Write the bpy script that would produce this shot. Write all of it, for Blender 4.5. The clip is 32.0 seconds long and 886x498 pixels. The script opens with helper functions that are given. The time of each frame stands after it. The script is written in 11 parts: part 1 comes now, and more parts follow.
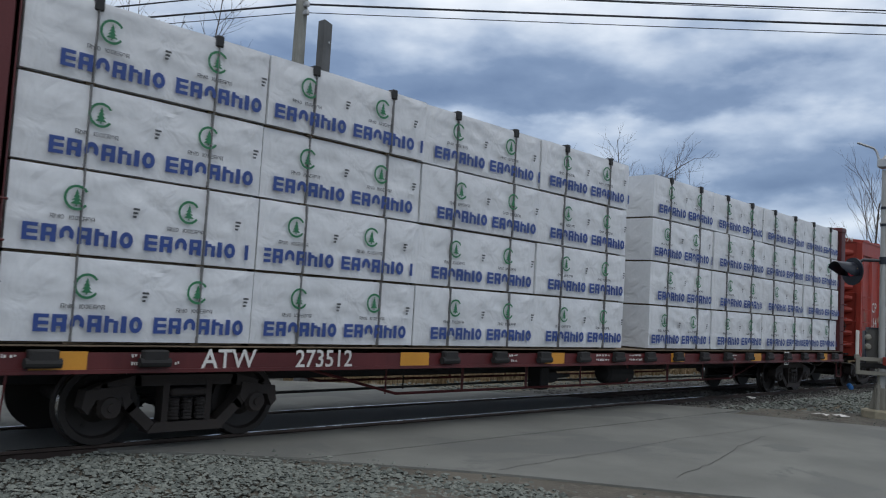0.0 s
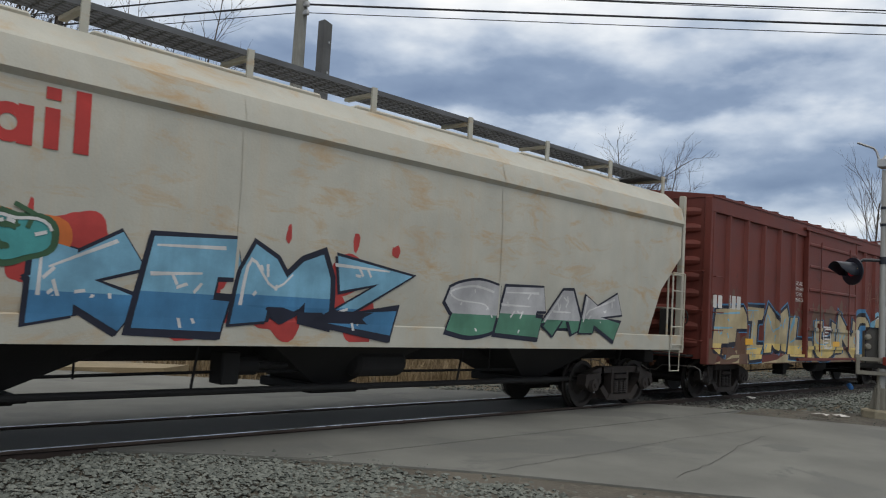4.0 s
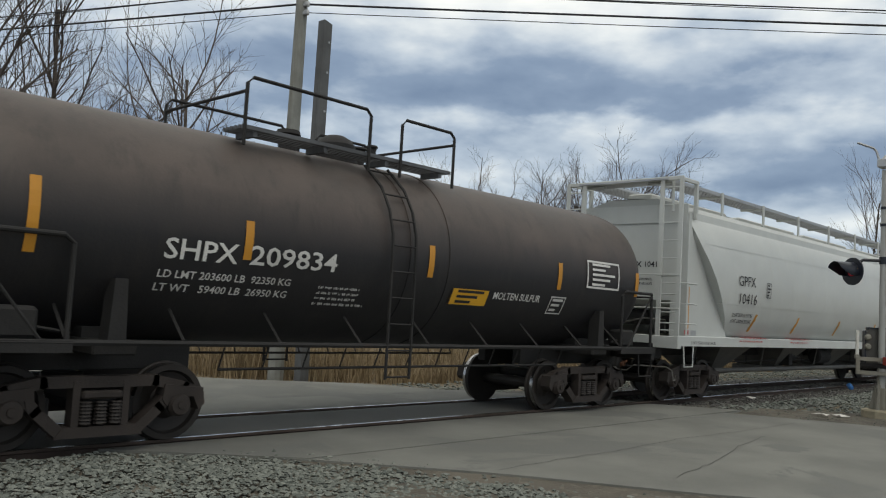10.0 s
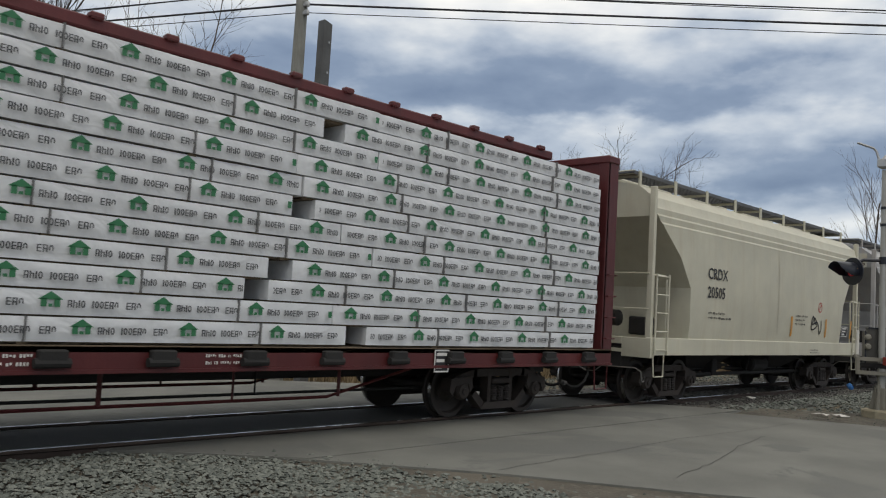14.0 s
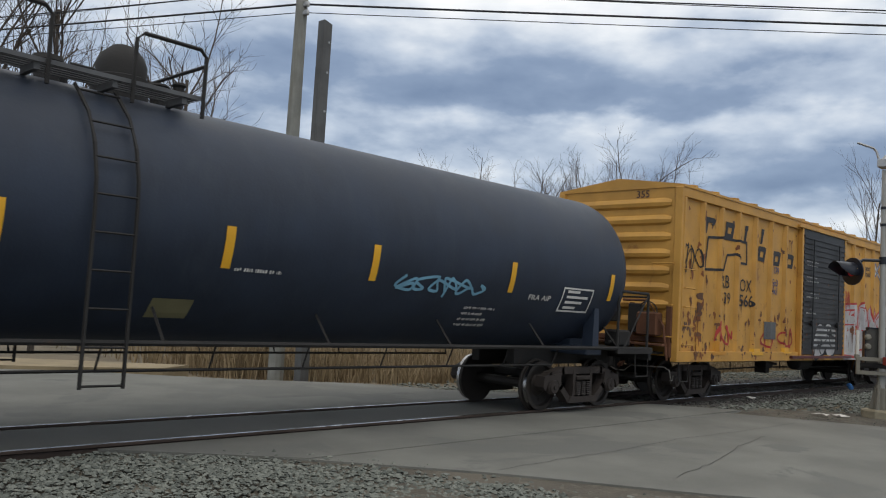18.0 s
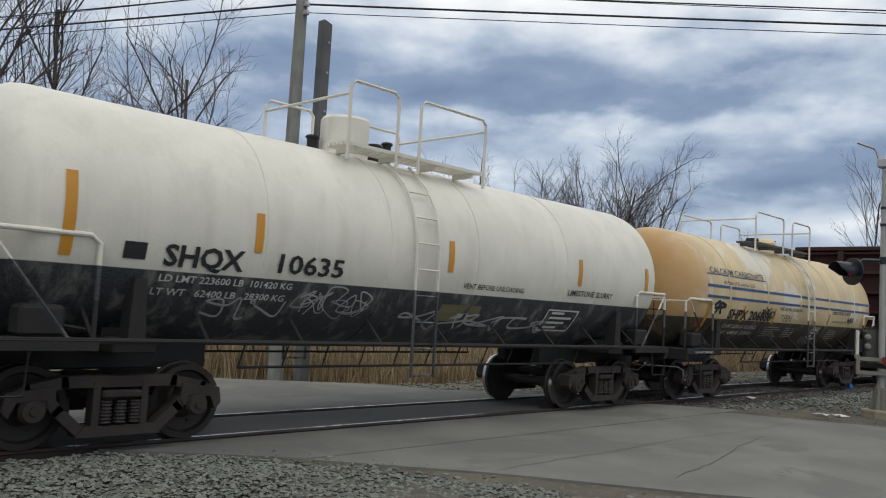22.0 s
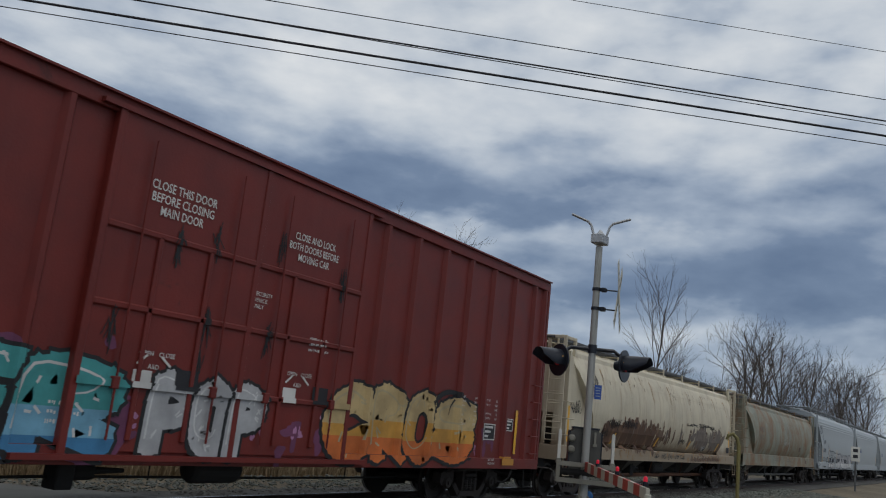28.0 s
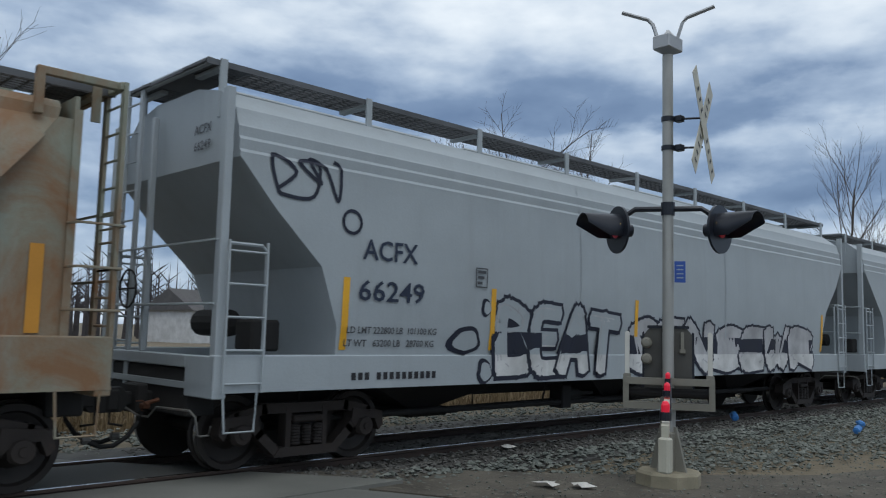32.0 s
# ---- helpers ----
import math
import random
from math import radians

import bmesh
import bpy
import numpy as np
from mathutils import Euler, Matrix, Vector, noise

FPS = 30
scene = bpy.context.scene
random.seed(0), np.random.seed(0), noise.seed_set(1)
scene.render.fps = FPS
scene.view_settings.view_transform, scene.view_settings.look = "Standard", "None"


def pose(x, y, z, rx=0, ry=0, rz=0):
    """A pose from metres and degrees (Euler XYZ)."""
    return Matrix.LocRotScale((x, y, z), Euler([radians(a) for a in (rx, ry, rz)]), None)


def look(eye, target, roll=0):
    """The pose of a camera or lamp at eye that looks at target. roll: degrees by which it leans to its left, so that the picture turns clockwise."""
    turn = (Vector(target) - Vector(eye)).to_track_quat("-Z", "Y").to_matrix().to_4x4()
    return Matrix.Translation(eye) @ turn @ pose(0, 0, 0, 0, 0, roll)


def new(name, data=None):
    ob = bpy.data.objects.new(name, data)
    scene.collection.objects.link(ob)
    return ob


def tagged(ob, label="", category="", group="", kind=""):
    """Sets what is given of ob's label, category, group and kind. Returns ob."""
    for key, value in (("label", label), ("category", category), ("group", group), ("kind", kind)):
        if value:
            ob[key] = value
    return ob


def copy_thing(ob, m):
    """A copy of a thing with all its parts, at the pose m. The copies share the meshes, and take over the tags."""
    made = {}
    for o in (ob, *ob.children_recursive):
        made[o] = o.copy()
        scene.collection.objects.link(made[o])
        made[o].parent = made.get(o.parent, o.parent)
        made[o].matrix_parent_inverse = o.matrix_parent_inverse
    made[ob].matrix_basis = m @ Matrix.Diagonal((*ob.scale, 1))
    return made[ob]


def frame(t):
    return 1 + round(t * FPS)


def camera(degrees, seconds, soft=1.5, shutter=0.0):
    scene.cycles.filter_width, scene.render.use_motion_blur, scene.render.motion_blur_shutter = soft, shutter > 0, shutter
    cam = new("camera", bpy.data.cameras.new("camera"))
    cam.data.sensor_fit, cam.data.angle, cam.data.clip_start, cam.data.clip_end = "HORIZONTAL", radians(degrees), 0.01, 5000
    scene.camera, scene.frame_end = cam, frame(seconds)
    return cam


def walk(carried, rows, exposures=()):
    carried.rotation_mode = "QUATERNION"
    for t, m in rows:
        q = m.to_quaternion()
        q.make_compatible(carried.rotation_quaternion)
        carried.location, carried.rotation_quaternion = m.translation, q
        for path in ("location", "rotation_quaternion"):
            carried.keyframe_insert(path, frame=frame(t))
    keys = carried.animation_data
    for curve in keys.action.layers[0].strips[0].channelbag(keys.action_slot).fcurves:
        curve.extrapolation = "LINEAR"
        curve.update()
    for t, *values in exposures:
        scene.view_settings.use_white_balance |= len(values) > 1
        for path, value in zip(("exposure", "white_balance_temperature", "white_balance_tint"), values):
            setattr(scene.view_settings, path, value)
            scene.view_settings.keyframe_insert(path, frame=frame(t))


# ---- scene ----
TRACK_Y = 9.708
SIDE = 1.55


def gone(t):
    """How far the train has rolled at t seconds."""
    return 11.033 * t + 0.0150 * t * t + 0.0082 * max(0.0, t - 20.0) ** 2


cam = camera(56.54, 32.0, soft=1.1, shutter=0.04)
ROWS = [
    (0.0, 0, 0, 1.685, -46.11, 4.14, -3.31), (11.0, 0, 0, 1.685, -46.11, 4.14, -3.31), (22.0, 0, 0, 1.685, -46.11, 4.14, -3.31), (22.2, 0, 0, 1.685, -46.11, 4.14, -3.31),
    (22.5, .03, -.10, 1.685, -43.20, 3.75, .08), (22.7, .11, -.26, 1.685, -42.23, 4.30, 1.07),
    (23.0, .21, -.55, 1.70, -41.74, 6.49, 1.95), (23.5, .54, -.64, 1.72, -40.73, 9.87, -2.15),
    (24.0, .86, -.67, 1.75, -41.81, 11.08, -6.53), (24.5, 1.10, -.90, 1.76, -41.80, 11.2, -7.9),
    (26.5, 3.29, -.58, 1.75, -48.55, 11.92, -3.79), (27.0, 3.80, -.57, 1.77, -51.14, 12.06, -3.21),
    (27.5, 4.27, -.59, 1.77, -56.5, 11.9, -4.85), (28.0, 4.77, -.60, 1.74, -57.49, 11.49, -5.89),
    (28.45, 5.24, -.61, 1.70, -56.7, 9.5, -7.0), (29.0, 6.08, -.57, 1.66, -54.64, 7.56, -.45),
    (29.5, 6.80, -.46, 1.62, -47.95, 3.43, 1.51), (30.0, 7.51, -.39, 1.61, -45.92, 4.26, 1.99),
    (30.5, 8.16, -.25, 1.60, -48.54, 5.69, -2.33), (31.0, 8.87, -.13, 1.60, -46.61, 4.39, -2.83),
    (31.5, 9.49, -.07, 1.66, -41.18, 4.21, -1.18), (31.7, 9.70, .04, 1.67, -42.13, 4.10, -3.20),
    (32.0, 10.24, .14, 1.67, -44.18, 5.73, -1.45)]
walk(cam, [(r[0], pose(r[1], r[2], r[3], 90 + r[5], r[6], r[4])) for r in ROWS],
     exposures=[(0.0, -0.02, 6250, 10), (1.0, -0.06, 6300, 10), (2.0, 0.0, 6600, 10), (3.0, 0.05, 6850, 10), (6.0, 0.19, 6600, 10), (7.0, 0.19, 6450, 7), (8.0, 0.32, 6450, 5), (9.0, 0.10, 6800, 5), (10.0, 0.12, 7050, 7),
                (11.0, 0.05, 7200, 8), (12.0, 0.0, 6900, 8), (13.0, 0.07, 7100, 10), (16.0, 0.0, 6950, 10), (17.0, 0.10, 6750, 10), (18.0, 0.15, 6850, 10), (19.0, 0.1, 6800, 10), (20.0, 0.0, 6700, 10), (21.0, 0.12, 6800, 10), (22.4, 0.05, 6800, 10),
                (23.0, -0.10, 6500, 9), (23.5, -0.35, 6300, 9), (24.0, -0.45, 6150, 9), (26.0, -0.47, 6400, 9), (28.3, -0.45, 6500, 9), (29.0, -0.18, 6600, 9), (29.3, -0.26, 6650, 9), (30.0, 0.07, 6850, 9), (31.0, -0.2, 6400, 9), (31.5, -0.13, 6450, 9), (32.0, -0.1, 6150, 7)])

# ---- world and light ----
world = bpy.data.worlds.new("overcast sky")
scene.world = world
world.use_nodes = True
wt = world.node_tree
wt.nodes.clear()


def wn(kind, **kw):
    n = wt.nodes.new(kind)
    for k, v in kw.items():
        n.inputs[k].default_value = v
    return n


def wmath(op, a, b=None):
    n = wt.nodes.new("ShaderNodeMath")
    n.operation = op
    for i, s in enumerate((a, b)):
        if s is None:
            continue
        if isinstance(s, (int, float)):
            n.inputs[i].default_value = s
        else:
            wt.links.new(s, n.inputs[i])
    return n.outputs[0]


def wmix(fac, a, b, kind="MIX"):
    n = wt.nodes.new("ShaderNodeMix")
    n.data_type, n.blend_type = "RGBA", kind
    for i, s in ((0, fac), (6, a), (7, b)):
        if isinstance(s, (int, float, tuple)):
            n.inputs[i].default_value = s
        else:
            wt.links.new(s, n.inputs[i])
    return n.outputs[2]


def wramp(fac, stops):
    n = wt.nodes.new("ShaderNodeValToRGB")
    while len(n.color_ramp.elements) < len(stops):
        n.color_ramp.elements.new(0.5)
    for e, (p, c) in zip(n.color_ramp.elements, stops):
        e.position, e.color = p, (*c, 1)
    wt.links.new(fac, n.inputs[0])
    return n.outputs[0]


SUN_ELEVATION, SUN_AZIMUTH = 58.0, 238.0      # azimuth: degrees from +X, anticlockwise
sky = wn("ShaderNodeTexSky")
sky.sky_type, sky.sun_disc = "NISHITA", False
sky.sun_elevation, sky.sun_rotation = radians(SUN_ELEVATION), radians(90 - SUN_AZIMUTH)
coord = wn("ShaderNodeTexCoord")
sep = wn("ShaderNodeSeparateXYZ")
wt.links.new(coord.outputs["Generated"], sep.inputs[0])
up = wmath("MAXIMUM", sep.outputs[2], 0.0)
bearing = wmath("MULTIPLY", wmath("ARCTAN2", sep.outputs[0], sep.outputs[1]), 57.2958)     # degrees from +Y towards +X
height = wmath("MULTIPLY", wmath("ARCSINE", sep.outputs[2]), 57.2958)


def cloud_noise(scale, tall, detail, rough, seed):
    comb = wn("ShaderNodeCombineXYZ")
    for i, k in ((0, 1.0), (1, 1.0), (2, tall)):
        wt.links.new(wmath("ADD", wmath("MULTIPLY", sep.outputs[i], k), seed * (i + 1)), comb.inputs[i])
    n = wn("ShaderNodeTexNoise", Scale=scale, Detail=detail, Roughness=rough, Distortion=0.0)
    wt.links.new(comb.outputs[0], n.inputs["Vector"])
    return wmath("SUBTRACT", n.outputs[0], 0.5)


# ragged cloud: broad masses, heaps on them and a fine torn edge
masses = cloud_noise(4.2, 2.6, 4.0, 0.5, 3.7)
heaps = cloud_noise(7.5, 2.4, 6.0, 0.5, 8.2)
lit_tops = cloud_noise(7.5, 2.4, 6.0, 0.5, 8.187)
torn = cloud_noise(5.0, 2.0, 6.0, 0.5, 1.3)
bear_ = wmath("ADD", bearing, wmath("MULTIPLY", torn, 26.0))
high_ = wmath("ADD", height, wmath("MULTIPLY", heaps, 5.5))
cover = wmath("ADD", wmath("MULTIPLY", masses, 0.20), wmath("MULTIPLY", heaps, 0.15))
cover = wmath("ADD", cover, wmath("MULTIPLY", wmath("SUBTRACT", lit_tops, heaps), 0.38))
thin = wramp(wmath("DIVIDE", height, 60.0), [(0.0, (.46,) * 3), (0.10, (.445,) * 3), (0.17, (.435,) * 3), (0.25, (.438,) * 3), (0.32, (.485,) * 3), (0.40, (.535,) * 3), (0.7, (.60,) * 3), (1.0, (.64,) * 3)])
cover = wmath("ADD", cover, thin)
# long flat-bottomed banks over the horizon, and the pale gaps between them: bearing, height, half widths, depth
for b0, h0, bw, hw, amount in ((54, 15.4, 13, 1.7, -.125), (33, 14.2, 11, 2.2, -.085), (69, 10.2, 7.5, 1.5, -.125), (61, 12.7, 7, .9, .06), (48.5, 21.6, 5, 2.2, .06),
                               (69, 16.9, 3.2, .6, -.06), (80, 11.0, 6, 2.0, -.13), (72, 13.6, 6, 1.1, .05), (30, 9.0, 10, 2.0, -.03), (72, 19.5, 9, 3.0, .04), (100, 12, 14, 2.5, -.10), (130, 15, 16, 2.5, -.10), (0, 13, 14, 2.4, -.10)):
    du = wmath("DIVIDE", wmath("SUBTRACT", bear_, b0), bw)
    dv = wmath("DIVIDE", wmath("SUBTRACT", high_, h0), hw)
    d2 = wmath("ADD", wmath("MULTIPLY", du, du), wmath("MULTIPLY", dv, dv))
    cover = wmath("ADD", cover, wmath("DIVIDE", amount * 0.88, wmath("ADD", 1.0, wmath("MULTIPLY", d2, d2))))
cloud = wramp(cover, [(0.27, (0.125, 0.180, 0.290)), (0.37, (0.185, 0.250, 0.370)), (0.45, (0.36, 0.43, 0.54)),
                      (0.53, (0.60, 0.65, 0.715)), (0.66, (0.86, 0.875, 0.885))])
dim = wmix(1.0, sky.outputs[0], (0.10, 0.10, 0.10, 1), "MULTIPLY")
veil = wmix(0.90, dim, cloud)
back = wn("ShaderNodeBackground", Strength=1.26)
wt.links.new(veil, back.inputs[0])
wt.links.new(back.outputs[0], wn("ShaderNodeOutputWorld").inputs[0])

sun = new("sun", bpy.data.lights.new("sun", "SUN"))
sun.data.energy, sun.data.angle, sun.data.color = 0.55, radians(24), (1.0, 0.97, 0.92)
az, el = radians(SUN_AZIMUTH), radians(SUN_ELEVATION)
sun.matrix_world = look((60 * math.cos(az) * math.cos(el), 60 * math.sin(az) * math.cos(el), 60 * math.sin(el)), (0, 0, 0))
scene.view_settings.exposure = 0.0

# ---- materials ----


def link(nt, a, b):
    nt.links.new(a, b)


def noise_node(nt, vec, scale, detail=5.0, rough=0.55, distort=0.0):
    n = nt.nodes.new("ShaderNodeTexNoise")
    n.inputs["Scale"].default_value, n.inputs["Detail"].default_value = scale, detail
    n.inputs["Roughness"].default_value, n.inputs["Distortion"].default_value = rough, distort
    link(nt, vec, n.inputs["Vector"])
    return n.outputs[0]


def stretch(nt, vec, sx, sy, sz):
    n = nt.nodes.new("ShaderNodeMapping")
    n.inputs["Scale"].default_value = (sx, sy, sz)
    link(nt, vec, n.inputs[0])
    return n.outputs[0]


def mask(nt, fac, lo, hi):
    n = nt.nodes.new("ShaderNodeMapRange")
    n.inputs["From Min"].default_value, n.inputs["From Max"].default_value = lo, hi
    link(nt, fac, n.inputs[0])
    return n.outputs[0]


def mixed(nt, fac, a, b, kind="MIX"):
    n = nt.nodes.new("ShaderNodeMix")
    n.data_type, n.blend_type = "RGBA", kind
    for i, s in ((0, fac), (6, a), (7, b)):
        if isinstance(s, (int, float)):
            n.inputs[i].default_value = s
        elif isinstance(s, tuple):
            n.inputs[i].default_value = (*s, 1) if len(s) == 3 else s
        else:
            link(nt, s, n.inputs[i])
    return n.outputs[2]


def scaled(nt, fac, k):
    n = nt.nodes.new("ShaderNodeMath")
    n.operation = "MULTIPLY"
    link(nt, fac, n.inputs[0])
    n.inputs[1].default_value = k
    return n.outputs[0]


def surface(name, base, rough=0.6, metal=0.0, vary=0.18, scale=1.3, grain=60.0, bump=0.02, rust=None, rust_amount=0.0,
            streak=None, streak_amount=0.0, random=0.0, low=None, low_z=0.0, glow=0.0, spots=None, spot_scale=2.0, spot_lo=0.6, bump_scale=None, spec=0.4, ends=None, rust_tall=1.0, soil=None, soil_z=(1.4, 2.2), low_soft=0.004, bump_detail=5.0, rust_soft=1.0):
    """A weathered surface: broad tone changes, fine grain, and where given rust blotches, vertical streaks, a second
    colour below low_z.
    """
    m = bpy.data.materials.new(name)
    m.use_nodes = True
    nt = m.node_tree
    bsdf = nt.nodes["Principled BSDF"]
    vec = nt.nodes.new("ShaderNodeTexCoord").outputs["Object"]
    tone = noise_node(nt, vec, scale, 6.0)
    dark = tuple(c * (1 - vary) for c in base)
    pale = tuple(min(1, c * (1 + vary * 0.7)) for c in base)
    col = mixed(nt, mask(nt, tone, 0.35, 0.65), dark, pale)
    if spots:
        sp = mask(nt, noise_node(nt, vec, spot_scale, 7.0, 0.6, 0.4), spot_lo, spot_lo + 0.03)
        col = mixed(nt, sp, col, spots)
    if ends:
        # the heads have weathered to another tone
        ex = nt.nodes.new("ShaderNodeSeparateXYZ")
        link(nt, vec, ex.inputs[0])
        far = nt.nodes.new("ShaderNodeMath")
        far.operation = "ABSOLUTE"
        link(nt, ex.outputs[0], far.inputs[0])
        both = nt.nodes.new("ShaderNodeMath")
        both.operation = "ADD"
        link(nt, mask(nt, far.outputs[0], ends[1], ends[2]), both.inputs[0])
        link(nt, scaled(nt, noise_node(nt, vec, 1.1, 5.0), 0.8), both.inputs[1])
        col = mixed(nt, mask(nt, both.outputs[0], 0.45, 1.35), col, ends[0])
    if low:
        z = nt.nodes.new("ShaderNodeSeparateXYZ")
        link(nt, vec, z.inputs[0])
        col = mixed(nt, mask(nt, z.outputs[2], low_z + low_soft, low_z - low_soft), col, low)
    small = noise_node(nt, vec, grain, 3.0)
    col = mixed(nt, scaled(nt, mask(nt, small, 0.3, 0.7), 0.16), col, tuple(c * 0.6 for c in base))
    if streak:
        s = noise_node(nt, stretch(nt, vec, 2.6, 2.6, 0.16), 1.6, 6.0, 0.65, 0.3)
        col = mixed(nt, scaled(nt, mask(nt, s, 0.50, 0.72), streak_amount), col, streak)
    r_fac = None
    if rust:
        rn = noise_node(nt, stretch(nt, vec, 1, 1, rust_tall) if rust_tall != 1 else vec, 1.15, 8.0, 0.68, 0.6)
        r_mid = 0.77 - 0.26 * rust_amount
        r_half = (0.03 + 0.04 * rust_amount) * rust_soft
        r_fac = mask(nt, rn, r_mid - r_half, r_mid + r_half)
        col = mixed(nt, scaled(nt, r_fac, 0.85), col, rust)
    if soil:
        # splashed dirt with drips along its upper edge
        zz = nt.nodes.new("ShaderNodeSeparateXYZ")
        link(nt, vec, zz.inputs[0])
        up_to = nt.nodes.new("ShaderNodeMath")
        up_to.operation = "ADD"
        link(nt, mask(nt, zz.outputs[2], soil_z[1], soil_z[0]), up_to.inputs[0])
        link(nt, noise_node(nt, stretch(nt, vec, 2.2, 2.2, 0.5), 1.4, 8.0, 0.65, 0.5), up_to.inputs[1])
        col = mixed(nt, scaled(nt, mask(nt, up_to.outputs[0], 0.78, 1.12), 0.8), col, soil)
    if random:
        info = nt.nodes.new("ShaderNodeObjectInfo")
        col = mixed(nt, scaled(nt, info.outputs["Random"], random), col, tuple(c * 0.45 for c in base))
    link(nt, col, bsdf.inputs["Base Color"])
    bsdf.inputs["Metallic"].default_value = metal
    bsdf.inputs["Specular IOR Level"].default_value = spec
    rr = nt.nodes.new("ShaderNodeMapRange")
    rr.inputs["To Min"].default_value, rr.inputs["To Max"].default_value = max(0.05, rough - 0.12), min(1, rough + 0.12)
    link(nt, tone, rr.inputs[0])
    link(nt, rr.outputs[0], bsdf.inputs["Roughness"])
    if bump:
        bn = nt.nodes.new("ShaderNodeBump")
        bn.inputs["Strength"].default_value, bn.inputs["Distance"].default_value = 0.6, bump
        link(nt, noise_node(nt, vec, bump_scale or grain * 0.5, bump_detail, 0.5, 0.8 if bump_detail < 4 else 0.0), bn.inputs["Height"])
        link(nt, bn.outputs[0], bsdf.inputs["Normal"])
    if glow:
        bsdf.inputs["Emission Color"].default_value = (*base, 1)
        bsdf.inputs["Emission Strength"].default_value = glow
    return m


M = {}


def define(name, *a, **k):
    M[name] = surface(name, *a, **k)


define("dark red paint", (0.152, 0.0180, 0.0130), rough=0.5, rust=(0.070, 0.014, 0.011), rust_amount=0.35, streak=(0.16, 0.03, 0.024), streak_amount=0.3, bump=0.004)
define("brown red paint", (0.105, 0.0215, 0.0185), rough=0.55, rust=(0.048, 0.014, 0.010), rust_amount=0.35, streak=(0.115, 0.030, 0.022), streak_amount=0.3, bump=0.004)
define("bright red paint", (0.285, 0.033, 0.020), rough=0.5, rust=(0.19, 0.03, 0.02), rust_amount=0.25, streak=(0.35, 0.07, 0.042), streak_amount=0.3, bump=0.004)
define("oxide red paint", (0.138, 0.029, 0.020), rough=0.62, rust=(0.06, 0.02, 0.014), rust_amount=0.42, streak=(0.14, 0.045, 0.032), streak_amount=0.3, bump=0.004)
# darker maroon: grime, with the shade inside the bulkhead ends mixed into the colour
define("grimy maroon paint", (0.040, 0.012, 0.012), rough=0.7, rust=(0.025, 0.014, 0.012), rust_amount=0.6, streak=(0.085, 0.02, 0.02), streak_amount=0.4, bump=0.004)
define("maroon paint", (0.085, 0.015, 0.016), rough=0.5, rust=(0.065, 0.018, 0.014), rust_amount=0.3, streak=(0.16, 0.04, 0.035), streak_amount=0.25, bump=0.004)
define("yellow paint", (0.53, 0.28, 0.06), rough=0.55, rust=(0.22, 0.09, 0.03), rust_amount=0.40, streak=(0.45, 0.24, 0.06), streak_amount=0.45, bump=0.004)
define("stain brown", (0.185, 0.125, 0.090), rough=0.8, vary=0.3, scale=5, bump=0.0, streak=(0.28, 0.21, 0.15), streak_amount=0.5)
define("stain grey", (0.215, 0.180, 0.155), rough=0.8, vary=0.25, scale=5, bump=0.0, streak=(0.13, 0.10, 0.08), streak_amount=0.5)
define("rust run", (0.38, 0.245, 0.135), rough=0.8, vary=0.3, scale=5, bump=0.0)
define("gold paint", (0.50, 0.25, 0.045), rough=0.5, streak=(0.36, 0.19, 0.05), streak_amount=0.4, bump=0.004)
define("black door paint", (0.0105, 0.011, 0.013), rough=0.5, streak=(0.04, 0.038, 0.036), streak_amount=0.4, bump=0.004)
define("tank black paint", (0.0100, 0.0190, 0.0315), spec=0.24, rough=0.5, vary=0.3, streak=(0.014, 0.020, 0.027), streak_amount=0.4, bump=0.003)
define("tank slate paint", (0.0205, 0.0300, 0.0500), spec=0.32, rough=0.5, vary=0.2, streak=(0.035, 0.045, 0.060), streak_amount=0.4, bump=0.003)
# brown above, turning near black towards the bottom over a soft edge
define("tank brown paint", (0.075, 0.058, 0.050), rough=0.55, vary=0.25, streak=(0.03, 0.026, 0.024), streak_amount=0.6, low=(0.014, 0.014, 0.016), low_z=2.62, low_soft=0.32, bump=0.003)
define("tank white paint", (0.68, 0.66, 0.58), rough=0.45, vary=0.08, streak=(0.50, 0.47, 0.40), streak_amount=0.4, low=(0.011, 0.016, 0.027), low_z=1.92, bump=0.003)
define("tank cream paint", (0.62, 0.50, 0.30), ends=((0.44, 0.25, 0.09), 4.5, 6.2), rough=0.5, vary=0.14, streak=(0.48, 0.30, 0.13), streak_amount=0.35, low=(0.020, 0.021, 0.022), low_z=1.82, spots=(0.66, 0.63, 0.54), spot_scale=0.8, spot_lo=0.56, bump=0.003)
define("hopper white paint", (0.44, 0.43, 0.37), rough=0.55, vary=0.10, rust=(0.42, 0.27, 0.12), rust_amount=0.58, rust_soft=1.8, rust_tall=2.6, streak=(0.45, 0.37, 0.26), streak_amount=0.5, bump=0.004)
define("hopper pale grey paint", (0.50, 0.515, 0.495), rough=0.42, vary=0.06, streak=(0.46, 0.46, 0.43), streak_amount=0.4, bump=0.003)
define("hopper beige paint", (0.53, 0.51, 0.41), rough=0.5, vary=0.08, streak=(0.42, 0.36, 0.26), streak_amount=0.4, rust=(0.26, 0.16, 0.09), rust_amount=0.12, bump=0.003)
define("hopper worn grey paint", (0.35, 0.35, 0.35), rough=0.6, vary=0.16, streak=(0.36, 0.29, 0.23), streak_amount=0.55, bump=0.004)
define("patch blue grey", (0.27, 0.325, 0.385), rough=0.6, vary=0.12, bump=0.0, streak=(0.33, 0.36, 0.39), streak_amount=0.4)
